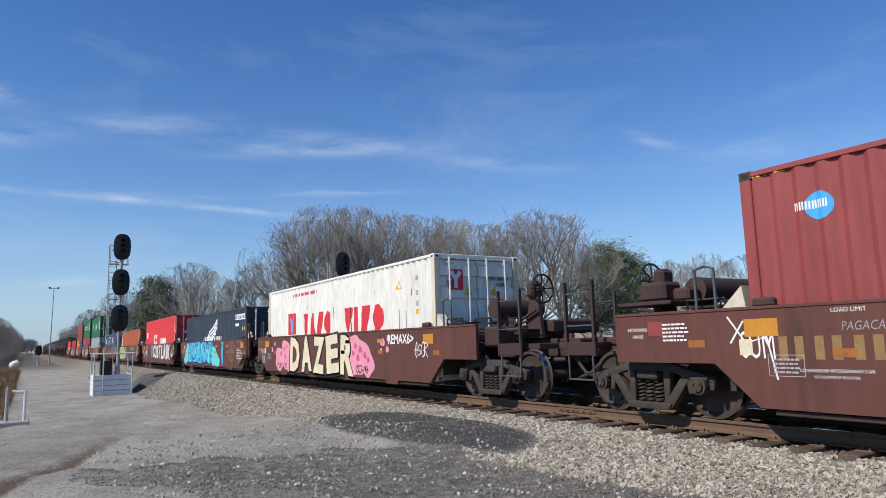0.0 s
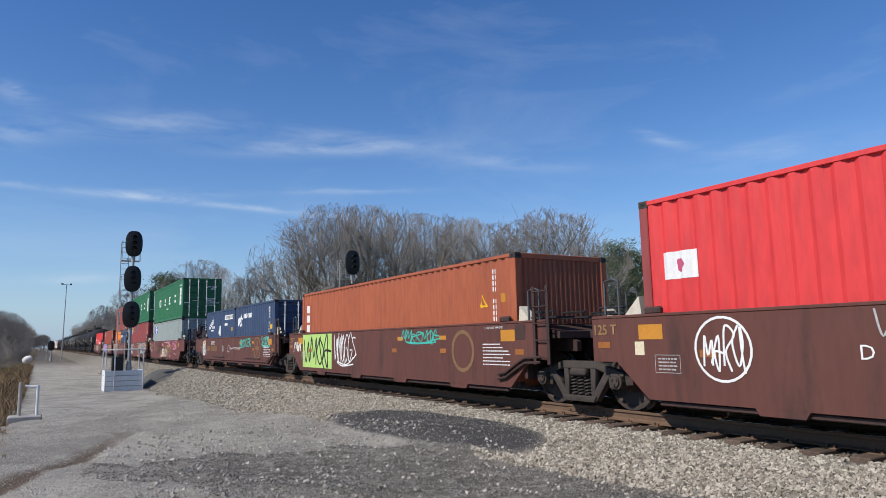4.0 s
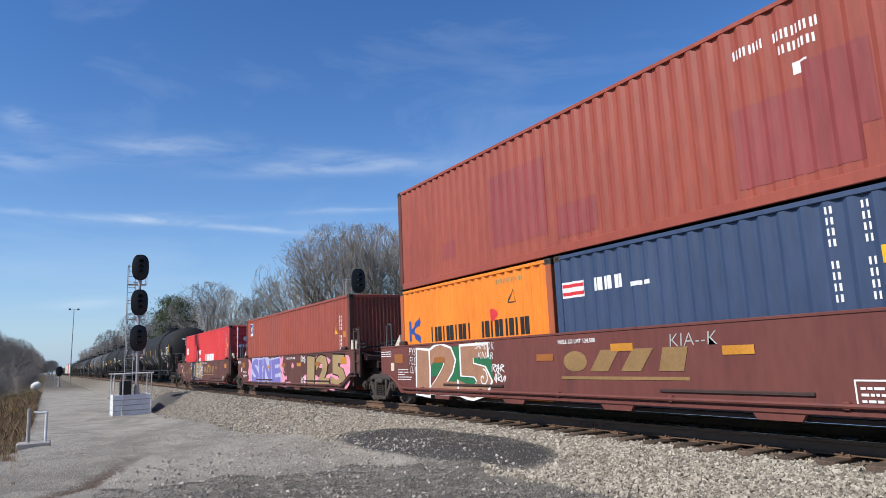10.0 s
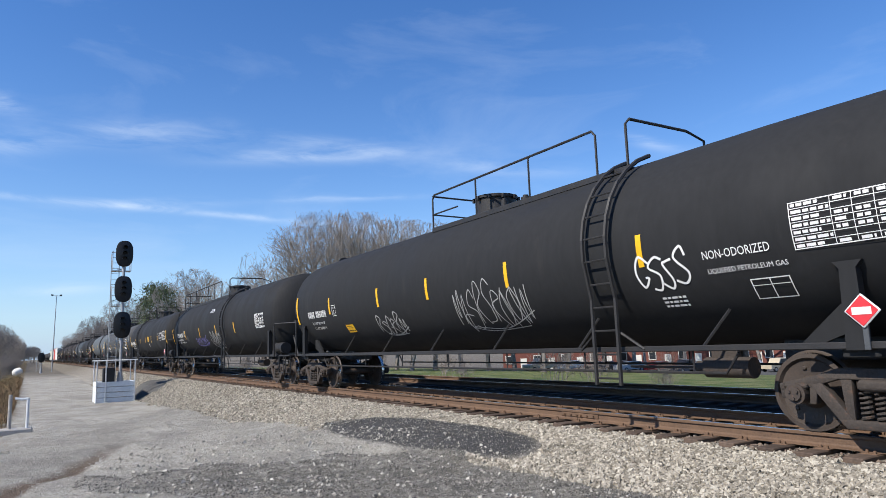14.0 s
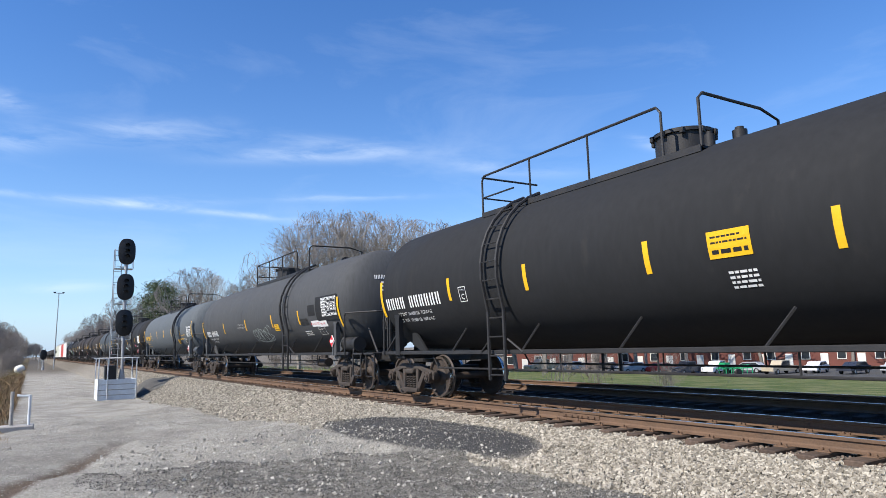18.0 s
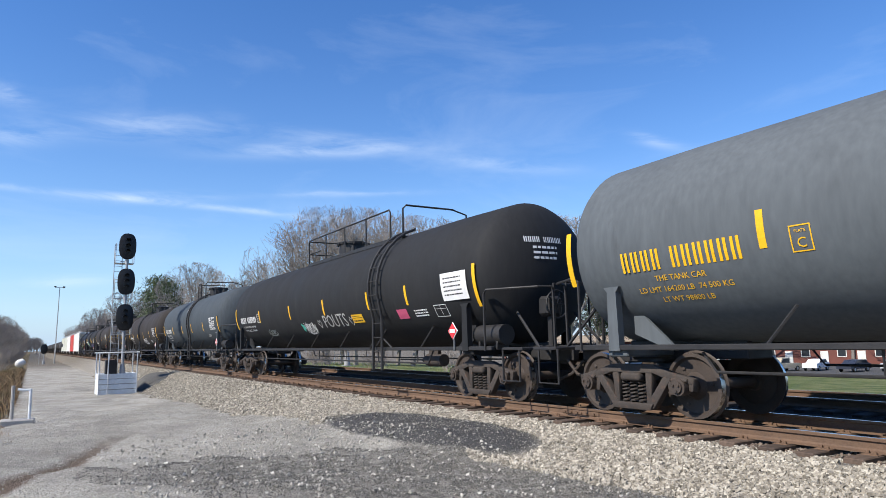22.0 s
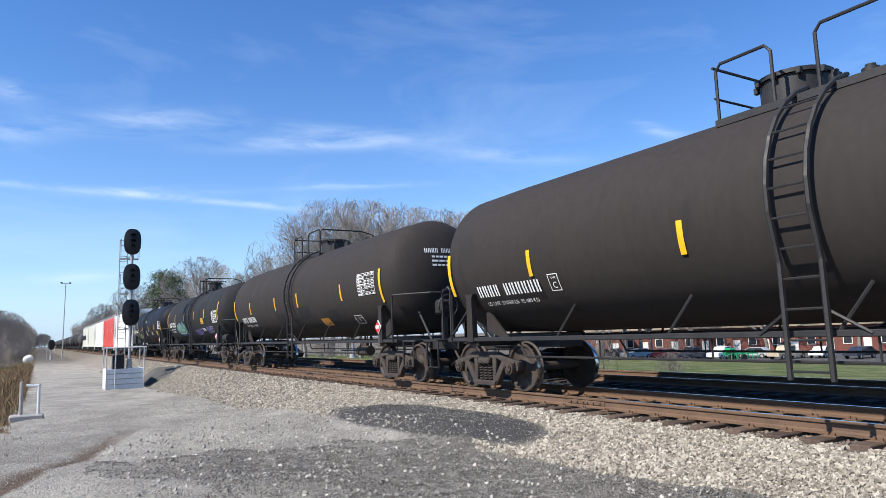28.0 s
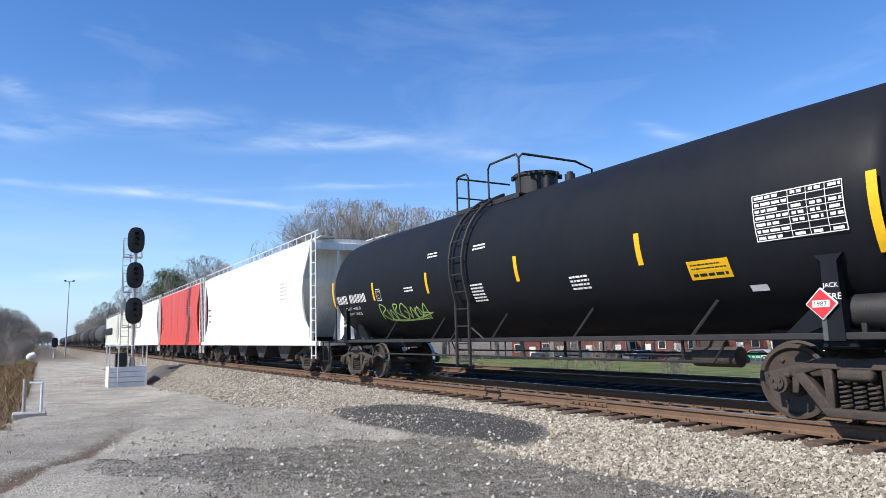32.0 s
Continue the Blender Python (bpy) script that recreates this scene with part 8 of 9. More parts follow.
# ---- paint and fittings on the tank cars ----
def strips(key, ends, inner, z, hue="yellow", tall=0.0):
    for i, s in enumerate(ends):
        on_tank(key, "reflector_strip", rects_bm([(-0.055, -0.45, 0.055, 0.45)]), s, z, hue, label="amber reflective strip", tall=tall)
    for s in inner:
        on_tank(key, "reflector_strip", rects_bm([(-0.05, -0.24, 0.05, 0.24)]), s, z, hue, tall=tall)


def data_table(key, s, z, w=1.15, h=0.56, ink="white_ink", tall=0.0):
    rs = [(-w / 2, -h / 2, w / 2, -h / 2 + 0.012), (-w / 2, h / 2 - 0.012, w / 2, h / 2), (-w / 2, -h / 2, -w / 2 + 0.012, h / 2), (w / 2 - 0.012, -h / 2, w / 2, h / 2)]
    for i in range(1, 7):
        rs.append((-w / 2, -h / 2 + h * i / 7 - 0.004, w / 2, -h / 2 + h * i / 7 + 0.004))
    for k in (0.42, 0.62, 0.82):
        rs.append((-w / 2 + w * k - 0.004, -h / 2, -w / 2 + w * k + 0.004, h / 2))
    small = []
    for i in range(7):
        v = -h / 2 + h * i / 7 + 0.022
        small += [(-w / 2 + 0.03, v, w * (0.28 + 0.1 * (i % 2)), 0.036)]
        for k in (0.45, 0.65, 0.85):
            if (i * 3 + int(k * 20)) % 4:
                small.append((-w / 2 + w * k, v, w * 0.13, 0.036))
    on_tank(key, "data_table", merge(rects_bm(rs), lines_bm(small, 5)), s, z, ink, 0.008, "white stencilled table of figures", tall)


def reporting(key, s, z, w, h, ink, lines, tall=0.0):
    on_tank(key, "number_stencil", bars_bm(10, w, h, 0.2, 0.32), s, z, ink, tall=tall)
    for i, q in enumerate(lines):
        on_tank(key, "lettering", text_bm(q, 0.085), s + 0.05, z - 0.28 - 0.17 * i, ink, tall=tall)


def plate_c(key, s, z, ink="white_ink"):
    on_tank(key, "plate_mark", merge(rects_bm([(-0.13, -0.16, 0.13, -0.145), (-0.13, 0.145, 0.13, 0.16), (-0.13, -0.16, -0.115, 0.16), (0.115, -0.16, 0.13, 0.16)]), shift(text_bm("C", 0.12), 0, -0.05), shift(text_bm("PLATE", 0.035), 0, 0.09)), s, z, ink)


def notice(key, s, z, w=0.5, h=0.26, hue="yellow", tall=0.0):
    on_tank(key, "notice", rects_bm([(-w / 2, -h / 2, w / 2, h / 2)]), s, z, hue, 0.005, "yellow notice panel", tall)
    on_tank(key, "notice_print", lines_bm([(-w * 0.42, -h * 0.34, w * 0.84, h * 0.16), (-w * 0.42, h * 0.05, w * 0.84, h * 0.07), (-w * 0.42, h * 0.25, w * 0.7, h * 0.07)], 3), s, z, "black_ink", 0.008, tall=tall)


def head_marks(key, ink="white_ink", tall=0.0):
    """Bars of small print on the end that faces the camera."""
    t = tanks[key]
    h = [q.location.y for q in t.children if q.name.startswith("truck")]
    e = max(h) + 0.42
    bm = merge(bars_bm(9, 0.95, 0.12, 0.2, 0.3), shift(lines_bm([(-0.3, -0.19 - 0.11 * i, 0.6, 0.05) for i in range(3)], 4), 0, 0))
    for q in bm.verts:
        u, v = q.co.x - 0.15, q.co.y + 0.62
        r2 = min(0.98, (u * u + v * v) / TANK_R ** 2)
        q.co = Vector((u, -e - 0.78 * math.sqrt(1 - r2) - 0.012, TANK_Z + tall + v))
    part("head_stencil", bm, ink, t)


def placard(key, s, text=""):
    t = tanks[key]
    y = s - mid_of(t)
    bm = B()
    box(bm, (-1.42, y, 1.2), (0.03, 0.06, 0.4), 0.005)
    h = part("placard_holder", bm, "grey_steel", t)
    bm = B()
    box(bm, (-1.45, y, 1.42), (0.02, 0.27, 0.27), 0.01, rot=Matrix.Rotation(radians(45), 4, "X"))
    p = part("placard", bm, "white_ink", h, "red and white diamond placard")
    bm = B()
    box(bm, (-1.463, y, 1.42), (0.006, 0.235, 0.235), rot=Matrix.Rotation(radians(45), 4, "X"))
    part("placard_field", bm, "red_ink", h)
    bm = lay_flat(shift(rects_bm([(-0.1, -0.04, 0.1, 0.04)]), -y, 1.42), -1.4665)
    part("placard_band", bm, "white_ink", h)
    if text:
        part("lettering", lay_flat(shift(text_bm(text, 0.055), -y, 1.42), -1.4705), "black_ink", h)


def tank_tag(key, s0, s1, z0, z1, ink, seed, loops=6, w=0.03):
    on_tank(key, "graffiti_tag", stroke_bm(scrawl(0, z0, s0 - s1, z1 - z0, seed, loops), w), s0, 0, ink, 0.008, "thin sprayed tag")


def small_print(key, s, z, rows, w=0.4, ink="white_ink"):
    on_tank(key, "stencil", lines_bm([(-w / 2, -0.07 * i, w, 0.035) for i in range(rows)], 7), s, z, ink)


def square_mark(key, s, z, ink="white_ink"):
    on_tank(key, "frame_mark", rects_bm([(-0.26, -0.15, 0.26, -0.135), (-0.26, 0.135, 0.26, 0.15), (-0.26, -0.15, -0.245, 0.15), (0.245, -0.15, 0.26, 0.15), (-0.007, -0.15, 0.007, 0.15), (-0.26, 0.05, 0.26, 0.06)]), s, z, ink)


strips("srix", (191.62, 173.36), (188.86, 185.64, 183.14, 180.19, 176.96), 2.47)
data_table("srix", 174.1, 2.44)
reporting("srix", 189.9, 2.28, 1.5, 0.2, "white_ink", ("LD LMT 161100 LB", "LT WT 101900 LB"))
plate_c("srix", 188.55, 2.32)
on_tank("srix", "lettering", text_bm("NON-ODORIZED", 0.115, 0.95), 175.45, 2.26, "white_ink")
on_tank("srix", "lettering", text_bm("LIQUEFIED PETROLEUM GAS", 0.08, 1.1), 175.35, 2.03, "white_ink")
square_mark("srix", 175.1, 1.72)
notice("srix", 187.8, 1.72)
tank_tag("srix", 186.0, 184.6, 1.45, 2.0, "silver_ink", 61, 6, 0.03)
tank_tag("srix", 182.2, 179.8, 1.45, 2.4, "silver_ink", 62, 9, 0.022)
tank_tag("srix", 177.1, 176.2, 1.85, 2.4, "white_ink", 63, 4, 0.035)
small_print("srix", 176.6, 1.7, 3)
head_marks("srix")
placard("srix", 174.03)
strips("glnx", (214.08,), (210.45, 206.73, 203.2, 199.8), 2.28)
reporting("glnx", 211.9, 2.3, 1.65, 0.24, "white_ink", ("LD LMT 161700 LB  73 300 KG", "LT WT 101300 LB  46 000 KG  NEW 1-80"))
plate_c("glnx", 210.72, 2.38)
data_table("glnx", 196.0, 2.4)
tank_tag("glnx", 208.0, 205.4, 1.6, 2.05, "violet_ink", 64, 9, 0.028)
tank_tag("glnx", 204.6, 202.6, 1.4, 2.3, "silver_ink", 65, 6, 0.03)
on_tank("glnx", "paint_patch", rects_bm([(-0.25, -0.14, 0.25, 0.14)]), 209.98, 2.05, "black_ink")
on_tank("glnx", "paint_patch", rects_bm([(-0.35, -0.2, 0.35, 0.2)]), 207.14, 1.66, "black_ink")
small_print("glnx", 204.2, 3.35, 3, 0.8)
strips("cb785", (234.13, 216.8), (230.95, 228.36, 225.55, 222.83, 220.04), 2.38)
reporting("cb785", 232.6, 2.24, 2.6, 0.28, "white_ink", ("LD LMT  161600 LB  73300 KG", "LT  WT  101400 LB  46000 KG"))
plate_c("cb785", 230.45, 2.24)
data_table("cb785", 217.65, 2.5)
for i, q in enumerate(("NON-ODORIZED", "LIQUEFIED", "PETROLEUM", "GAS")):
    on_tank("cb785", "lettering", text_bm(q, 0.1), 219.05, 2.66 - 0.15 * i, "white_ink")
notice("cb785", 224.2, 2.4, 0.62, 0.36)
small_print("cb785", 224.1, 2.0, 4)
head_marks("cb785")
placard("cb785", 217.4)
strips("gatx", (254.8, 237.02), (250.57, 246.92, 243.38, 240.45), 2.24)
on_tank("gatx", "repaint_panel", rects_bm([(-0.85, -0.38, 0.85, 0.38)]), 237.95, 2.42, "tank_black", 0.004, "dark repainted panel")
data_table("gatx", 237.75, 2.46)
reporting("gatx", 253.0, 2.05, 2.2, 0.26, "white_ink", ("LD LMT 163700 LB  74300 KG", "LT WT 99300 LB"))
for s, z, w, q in ((239.08, 1.98, 0.62, "NON-ODORIZED"), (238.45, 1.95, 0.66, "LIQUEFIED")):
    on_tank("gatx", "label", rects_bm([(-w / 2, -0.1, w / 2, 0.1)]), s, z, "white_ink", 0.006)
    on_tank("gatx", "lettering", text_bm(q, 0.07), s, z, "red_ink", 0.009)
on_tank("gatx", "paint_patch", rects_bm([(-0.3, -0.17, 0.3, 0.17)]), 239.19, 2.42, "tank_black")
on_tank("gatx", "paint_patch", rects_bm([(-0.35, -0.11, 0.35, 0.11)]), 240.0, 2.08, "black_ink")
square_mark("gatx", 238.75, 1.72)
notice("gatx", 242.95, 2.0, 0.52, 0.26)
tank_tag("gatx", 246.2, 243.8, 1.5, 2.1, "grey_paint", 66, 7, 0.03)
small_print("gatx", 239.97, 1.72, 3, 0.6)
head_marks("gatx")
placard("gatx", 237.6)
strips("utlx", (275.84, 257.87), (272.43, 269.67, 266.95, 264.09, 261.34), 2.48)
reporting("utlx", 273.7, 2.3, 2.05, 0.3, "yellow", ("THE TANK CAR", "LD LMT 164200 LB  74 500 KG", "LT WT 98800 LB"))
plate_c("utlx", 271.95, 2.3, "yellow")
data_table("utlx", 258.7, 2.38)
on_tank("utlx", "lettering", text_bm("LIQUEFIED PETROLEUM GAS", 0.1), 260.65, 2.2, "yellow")
on_tank("utlx", "lettering", text_bm("NON-ODORIZED", 0.1), 260.95, 2.0, "yellow")
on_tank("utlx", "paint_patch", rects_bm([(-0.22, -0.14, 0.22, 0.14)]), 260.02, 1.86, "black_ink")
square_mark("utlx", 260.02, 1.86)
notice("utlx", 262.0, 1.84, 0.6, 0.26)
head_marks("utlx", "yellow")
placard("utlx", 258.8)
strips("plmx", (297.0, 278.67), (293.62, 290.06, 286.91, 283.76, 281.6), 2.31)
reporting("plmx", 295.2, 2.24, 2.2, 0.24, "white_ink", ("LD LMT  163800 LB  74300 KG", "LT  WT  99200 LB  45000 KG"))
plate_c("plmx", 293.85, 2.26)
on_tank("plmx", "label", rects_bm([(-0.5, -0.3, 0.5, 0.3)]), 279.45, 2.36, "white_ink", 0.005, "white paper-like table panel")
on_tank("plmx", "notice_print", lines_bm([(-0.4, 0.2 - 0.09 * i, 0.7, 0.03) for i in range(5)], 5), 279.45, 2.33, "black_ink", 0.008)
on_tank("plmx", "graffiti", text_bm("POUTS", 0.42, 1.75), 286.3, 1.86, "silver_ink", 0.008, label="sprayed graffiti word")
for s in (287.55, 285.1):
    on_tank("plmx", "graffiti_heart", stroke_bm([[(0, -0.14), (-0.15, 0.04), (-0.09, 0.13), (0, 0.06), (0.09, 0.13), (0.15, 0.04), (0, -0.14)]], 0.03), s, 1.8, "silver_ink")
tank_tag("plmx", 289.0, 288.1, 1.5, 1.85, "white_ink", 68, 6, 0.03)
on_tank("plmx", "paint_patch", blob_bm([(0, 0, 0.12, 0.14)], 3, 0.3), 289.15, 1.72, "teal_ink")
tank_tag("plmx", 293.2, 292.2, 1.5, 1.75, "grey_paint", 69, 6, 0.02)
notice("plmx", 284.66, 1.86, 0.72, 0.26)
on_tank("plmx", "label", rects_bm([(-0.25, -0.13, 0.25, 0.13)]), 282.0, 1.86, "rose_ink", 0.005)
square_mark("plmx", 280.2, 1.85)
small_print("plmx", 281.1, 1.9, 3, 0.6)
head_marks("plmx")
placard("plmx", 279.6)
strips("ad252", (315.53, 300.54), (312.41, 309.49, 306.75, 303.83), 2.23)
data_table("ad252", 301.75, 2.34, 1.1, 0.6)
reporting("ad252", 313.9, 2.22, 1.9, 0.24, "white_ink", ("LD LMT  196700 LB  89250 KG", "LT WT  66300 LB  30000 KG", "NEW 5-94"))
square_mark("ad252", 301.15, 1.75)
small_print("ad252", 302.9, 1.75, 2, 0.6)
on_tank("ad252", "chalk_mark", stroke_bm([[(-0.1, -0.15), (0.0, 0.12), (0.1, -0.08), (0.05, 0.16)]], 0.025), 308.3, 3.3, "silver_ink")
head_marks("ad252")
placard("ad252", 300.85)
strips("ad392", (334.2, 319.14), (331.63, 328.92, 325.63, 322.57), 2.22)
data_table("ad392", 320.35, 2.35, 1.1, 0.6)
reporting("ad392", 332.6, 2.05, 1.7, 0.24, "white_ink", ("LD LMT  196700 LB", "LT WT  66300 LB"))
tank_tag("ad392", 326.2, 324.3, 1.5, 1.95, "white_ink", 71, 6, 0.045)
square_mark("ad392", 320.3, 1.7)
small_print("ad392", 322.3, 1.72, 3, 0.6)
head_marks("ad392")
placard("ad392", 319.5)
strips("cb358", (352.75, 337.5), (350.05, 346.7, 343.79, 340.48), 2.4)
data_table("cb358", 338.7, 2.6, 1.15, 0.6)
reporting("cb358", 350.85, 1.98, 2.0, 0.24, "white_ink", ("LD LMT  210500 LB  95 480 KG",))
plate_c("cb358", 349.5, 2.0)
notice("cb358", 342.26, 1.62, 0.7, 0.3)
square_mark("cb358", 339.45, 1.66)
placard("cb358", 337.6)
head_marks("cb358")
strips("cb265", (371.21, 356.23), (368.7, 365.29, 362.78, 358.89), 2.48, tall=0.1)
data_table("cb265", 357.1, 2.6, 1.1, 0.6, tall=0.1)
reporting("cb265", 369.3, 2.0, 2.0, 0.24, "white_ink", ("LD LMT  210800 LB  95 600 KG",), tall=0.1)
for s, z, a in ((362.33, 2.04, 0.5), (359.92, 1.8, 0.4), (365.0, 1.9, 0.45)):
    on_tank("cb265", "paint_patch", rects_bm([(-a, -0.2, a, 0.2)]), s, z, "tank_black", 0.005, tall=0.1)
on_tank("cb265", "notice", rects_bm([(-0.35, -0.16, 0.35, 0.16)]), 360.88, 1.58, "amber_plate", tall=0.1)
square_mark("cb265", 358.16, 1.6)
placard("cb265", 356.5)
head_marks("cb265", tall=0.1)
strips("tilx", (389.41, 374.7), (386.68, 383.64, 380.66, 377.88), 2.69)
data_table("tilx", 375.5, 2.42, 1.1, 0.6)
reporting("tilx", 387.6, 2.3, 2.2, 0.3, "white_ink", ("LD LMT  196700 LB  89250 KG", "LT WT  66300 LB  30050 KG"))
notice("tilx", 378.5, 2.3, 0.6, 0.3)
on_tank("tilx", "graffiti", blob_bm([(0.3, 1.95, 0.32, 0.34), (0.85, 2.05, 0.4, 0.36), (1.45, 1.9, 0.42, 0.36), (2.05, 2.05, 0.42, 0.38), (2.5, 1.85, 0.34, 0.34)], 6, 0.16), 386.2, 0, "faded_teal", 0.006, "faded teal sprayed shapes")
tank_tag("tilx", 386.2, 383.4, 1.72, 2.3, "lime_ink", 73, 7, 0.03)
tank_tag("tilx", 386.3, 383.3, 1.62, 2.35, "blue_ink", 77, 6, 0.035)
tank_tag("tilx", 381.2, 379.3, 1.55, 1.9, "violet_ink", 74, 7, 0.04)
tank_tag("tilx", 377.9, 376.9, 1.6, 2.0, "violet_ink", 75, 5, 0.03)
square_mark("tilx", 376.6, 1.78)
small_print("tilx", 378.6, 1.85, 3, 0.7)
head_marks("tilx")
placard("tilx", 375.2)
strips("cb737", (408.3, 392.9), (405.49, 402.59, 399.2, 396.21), 2.36)
data_table("cb737", 393.75, 2.5, 1.1, 0.58)
reporting("cb737", 407.0, 2.24, 2.0, 0.24, "white_ink", ("LD LMT  196000 LB", "LT WT  67000 LB"))
plate_c("cb737", 405.2, 2.25)
notice("cb737", 395.1, 1.94, 0.65, 0.28)
tank_tag("cb737", 405.4, 402.9, 1.5, 1.95, "lime_ink", 76, 7, 0.03)
for s, z, r in ((400.6, 2.15, 6), (397.6, 2.05, 4), (403.5, 2.3, 2), (400.4, 2.95, 2), (402.3, 3.0, 2)):
    small_print("cb737", s, z, r, 0.45)
on_tank("cb737", "label", rects_bm([(-0.12, -0.05, 0.12, 0.05)]), 394.5, 1.6, "white_ink", 0.006)
head_marks("cb737")
placard("cb737", 393.6, "1987")

for key in ("cb737",):
    t = tanks[key]
    for q in [q.location.y for q in t.children if q.name.startswith("truck")]:
        for k, w in enumerate(("JACK", "HERE")):
            part("lettering", lay_flat(shift(text_bm(w, 0.07), -q, 1.62 - 0.12 * k), -1.42, 0.006), "white_ink", t)
for s, q in ((243.0, "CONSULT OWNER"), (243.0, "BEFORE REPAIRING TANK")):
    on_tank("gatx", "lettering", text_bm(q, 0.07), 247.6, 2.3 if q[0] == "C" else 2.17, "silver_ink")

# ---- signals ----
def signal_mast(x, y, top, n_heads, z0, label, lean=0.0):
    """A mast with three black colour-light heads, a caged ladder behind and a boxed footing."""
    t = thing("signal_mast", label, "railway signal", pose(x, y, z0, 0, lean, 0))
    H = top - z0
    bm = B()
    cyl(bm, (0, 0, 0.5), (0, 0, H - 0.5), 0.085, 14, 0.07)
    cyl(bm, (0, 0, 0.45), (0, 0, 1.25), 0.21, 14, 0.1)
    box(bm, (0, 0, 0.46), (0.5, 0.5, 0.04), 0.01)
    part("mast", bm, "mast_zinc", t, "galvanised signal mast", smooth=True)
    for i in range(n_heads):
        z = H - 0.74 - i * 2.07
        bm = B()
        # oval backing with a hooded front
        n = 28
        pts = []
        for k in range(n):
            a = k * math.tau / n
            cx, cz = math.cos(a), math.sin(a)
            pts.append((0.46 * math.copysign(abs(cx) ** 0.75, cx), 0.76 * math.copysign(abs(cz) ** 0.75, cz)))
        vs = [[bm.verts.new((u * k, yy, z + w * k)) for u, w in pts] for yy, k in ((-0.12, 0.93), (-0.10, 1.0), (0.0, 1.0), (0.25, 0.75), (0.34, 0.5))]
        for p, q in zip(vs, vs[1:]):
            for k in range(n):
                bm.faces.new((p[k], p[(k + 1) % n], q[(k + 1) % n], q[k]))
        bm.faces.new(vs[0][::-1]), bm.faces.new(vs[-1])
        bmesh.ops.recalc_face_normals(bm, faces=bm.faces)
        hd = part("signal_head", bm, "signal_black", t, "black oval signal head", smooth=True)
        for dz in (0.33, 0.0, -0.33):
            bm = B()
            seg = 12
            a = [bm.verts.new((0.12 * math.cos(math.pi * k / seg), -0.12, z + dz + 0.12 * math.sin(math.pi * k / seg))) for k in range(seg + 1)]
            b = [bm.verts.new((0.13 * math.cos(math.pi * k / seg), -0.42, z + dz + 0.13 * math.sin(math.pi * k / seg))) for k in range(seg + 1)]
            for k in range(seg):
                bm.faces.new((a[k], a[k + 1], b[k + 1], b[k]))
            part("hood", bm, "signal_black", hd)
        bm = B()
        cyl(bm, (0, 0.05, z - 1.05), (0, 0.05, z - 0.66), 0.11, 10)
        box(bm, (-0.12, 0.12, z - 0.9), (0.42, 0.12, 0.06))
        part("head_bracket", bm, "galvanised", t)
        bm = B()
        box(bm, (-0.08, 0.7, z - 0.95), (1.0, 0.6, 0.035))
        part("service_platform", bm, "galvanised", t)
        for x in (-0.56, 0.42):
            bm = B()
            tube(bm, [(x, 0.42, z - 0.93), (x, 0.42, z + 0.2), (x, 1.0, z + 0.2), (x, 1.0, z - 0.93)], 0.02, 5)
            cyl(bm, (x, 0.42, z - 0.36), (x, 1.0, z - 0.36), 0.016, 5)
            part("platform_rail", bm, "galvanised", t)
        bm = B()
        tube(bm, [(-0.56, 1.0, z + 0.2), (0.42, 1.0, z + 0.2)], 0.02, 5)
        part("platform_rail", bm, "galvanised", t)
    bm = B()
    for k in (-0.62, -0.2):
        cyl(bm, (k, 0.5, 0.6), (k, 0.5, H - 0.7), 0.026, 6)
    z = 0.8
    while z < H - 0.7:
        cyl(bm, (-0.62, 0.5, z), (-0.2, 0.5, z), 0.014, 5)
        z += 0.32
    part("ladder", bm, "galvanised", t, "galvanised ladder")
    return t


main_signal = signal_mast(4.50, 42.35, 7.88, 3, -0.87, "three-headed black railway signal on a galvanised mast")
signal_mast(16.3, 37.6, 6.75, 3, -0.55, "second three-headed signal mast beyond the tracks")


def footing_box():
    t = thing("signal_footing", "pale boarded box footing with a pipe guard rail", "footing", pose(4.19, 42.28, -1.29) @ Matrix.Scale(1.4, 4))
    bm = B()
    box(bm, (0, 0, 0.36), (1.2, 1.2, 0.7))
    part("fill", bm, "concrete", t)
    for side in range(4):
        for i in range(4):
            bm = B()
            z = 0.1 + i * 0.205
            if side < 2:
                box(bm, (0, (side * 2 - 1) * 0.65, z), (1.38, 0.045, 0.185), 0.008)
            else:
                box(bm, (((side - 2) * 2 - 1) * 0.67, 0, z), (0.045, 1.2, 0.185), 0.008)
            part("board", bm, "white_board", t)
    for x, y in ((-0.68, -0.70), (0.68, -0.70), (-0.68, 0.70), (0.68, 0.70), (-0.36, -0.71)):
        bm = B()
        box(bm, (x, y, 0.8), (0.042, 0.042, 1.68), 0.006)
        part("post", bm, "rod_zinc", t)
    for y in (-0.70, 0.70):
        bm = B()
        cyl(bm, (-0.76, y, 1.64), (0.76, y, 1.64), 0.022, 8)
        part("guard_rail", bm, "rod_zinc", t)
    bm = B()
    box(bm, (-0.2, 0.1, 1.05), (0.42, 0.4, 0.6), 0.02)
    part("relay_case", bm, "signal_black", t, "black relay case")
    return t


footing_box()


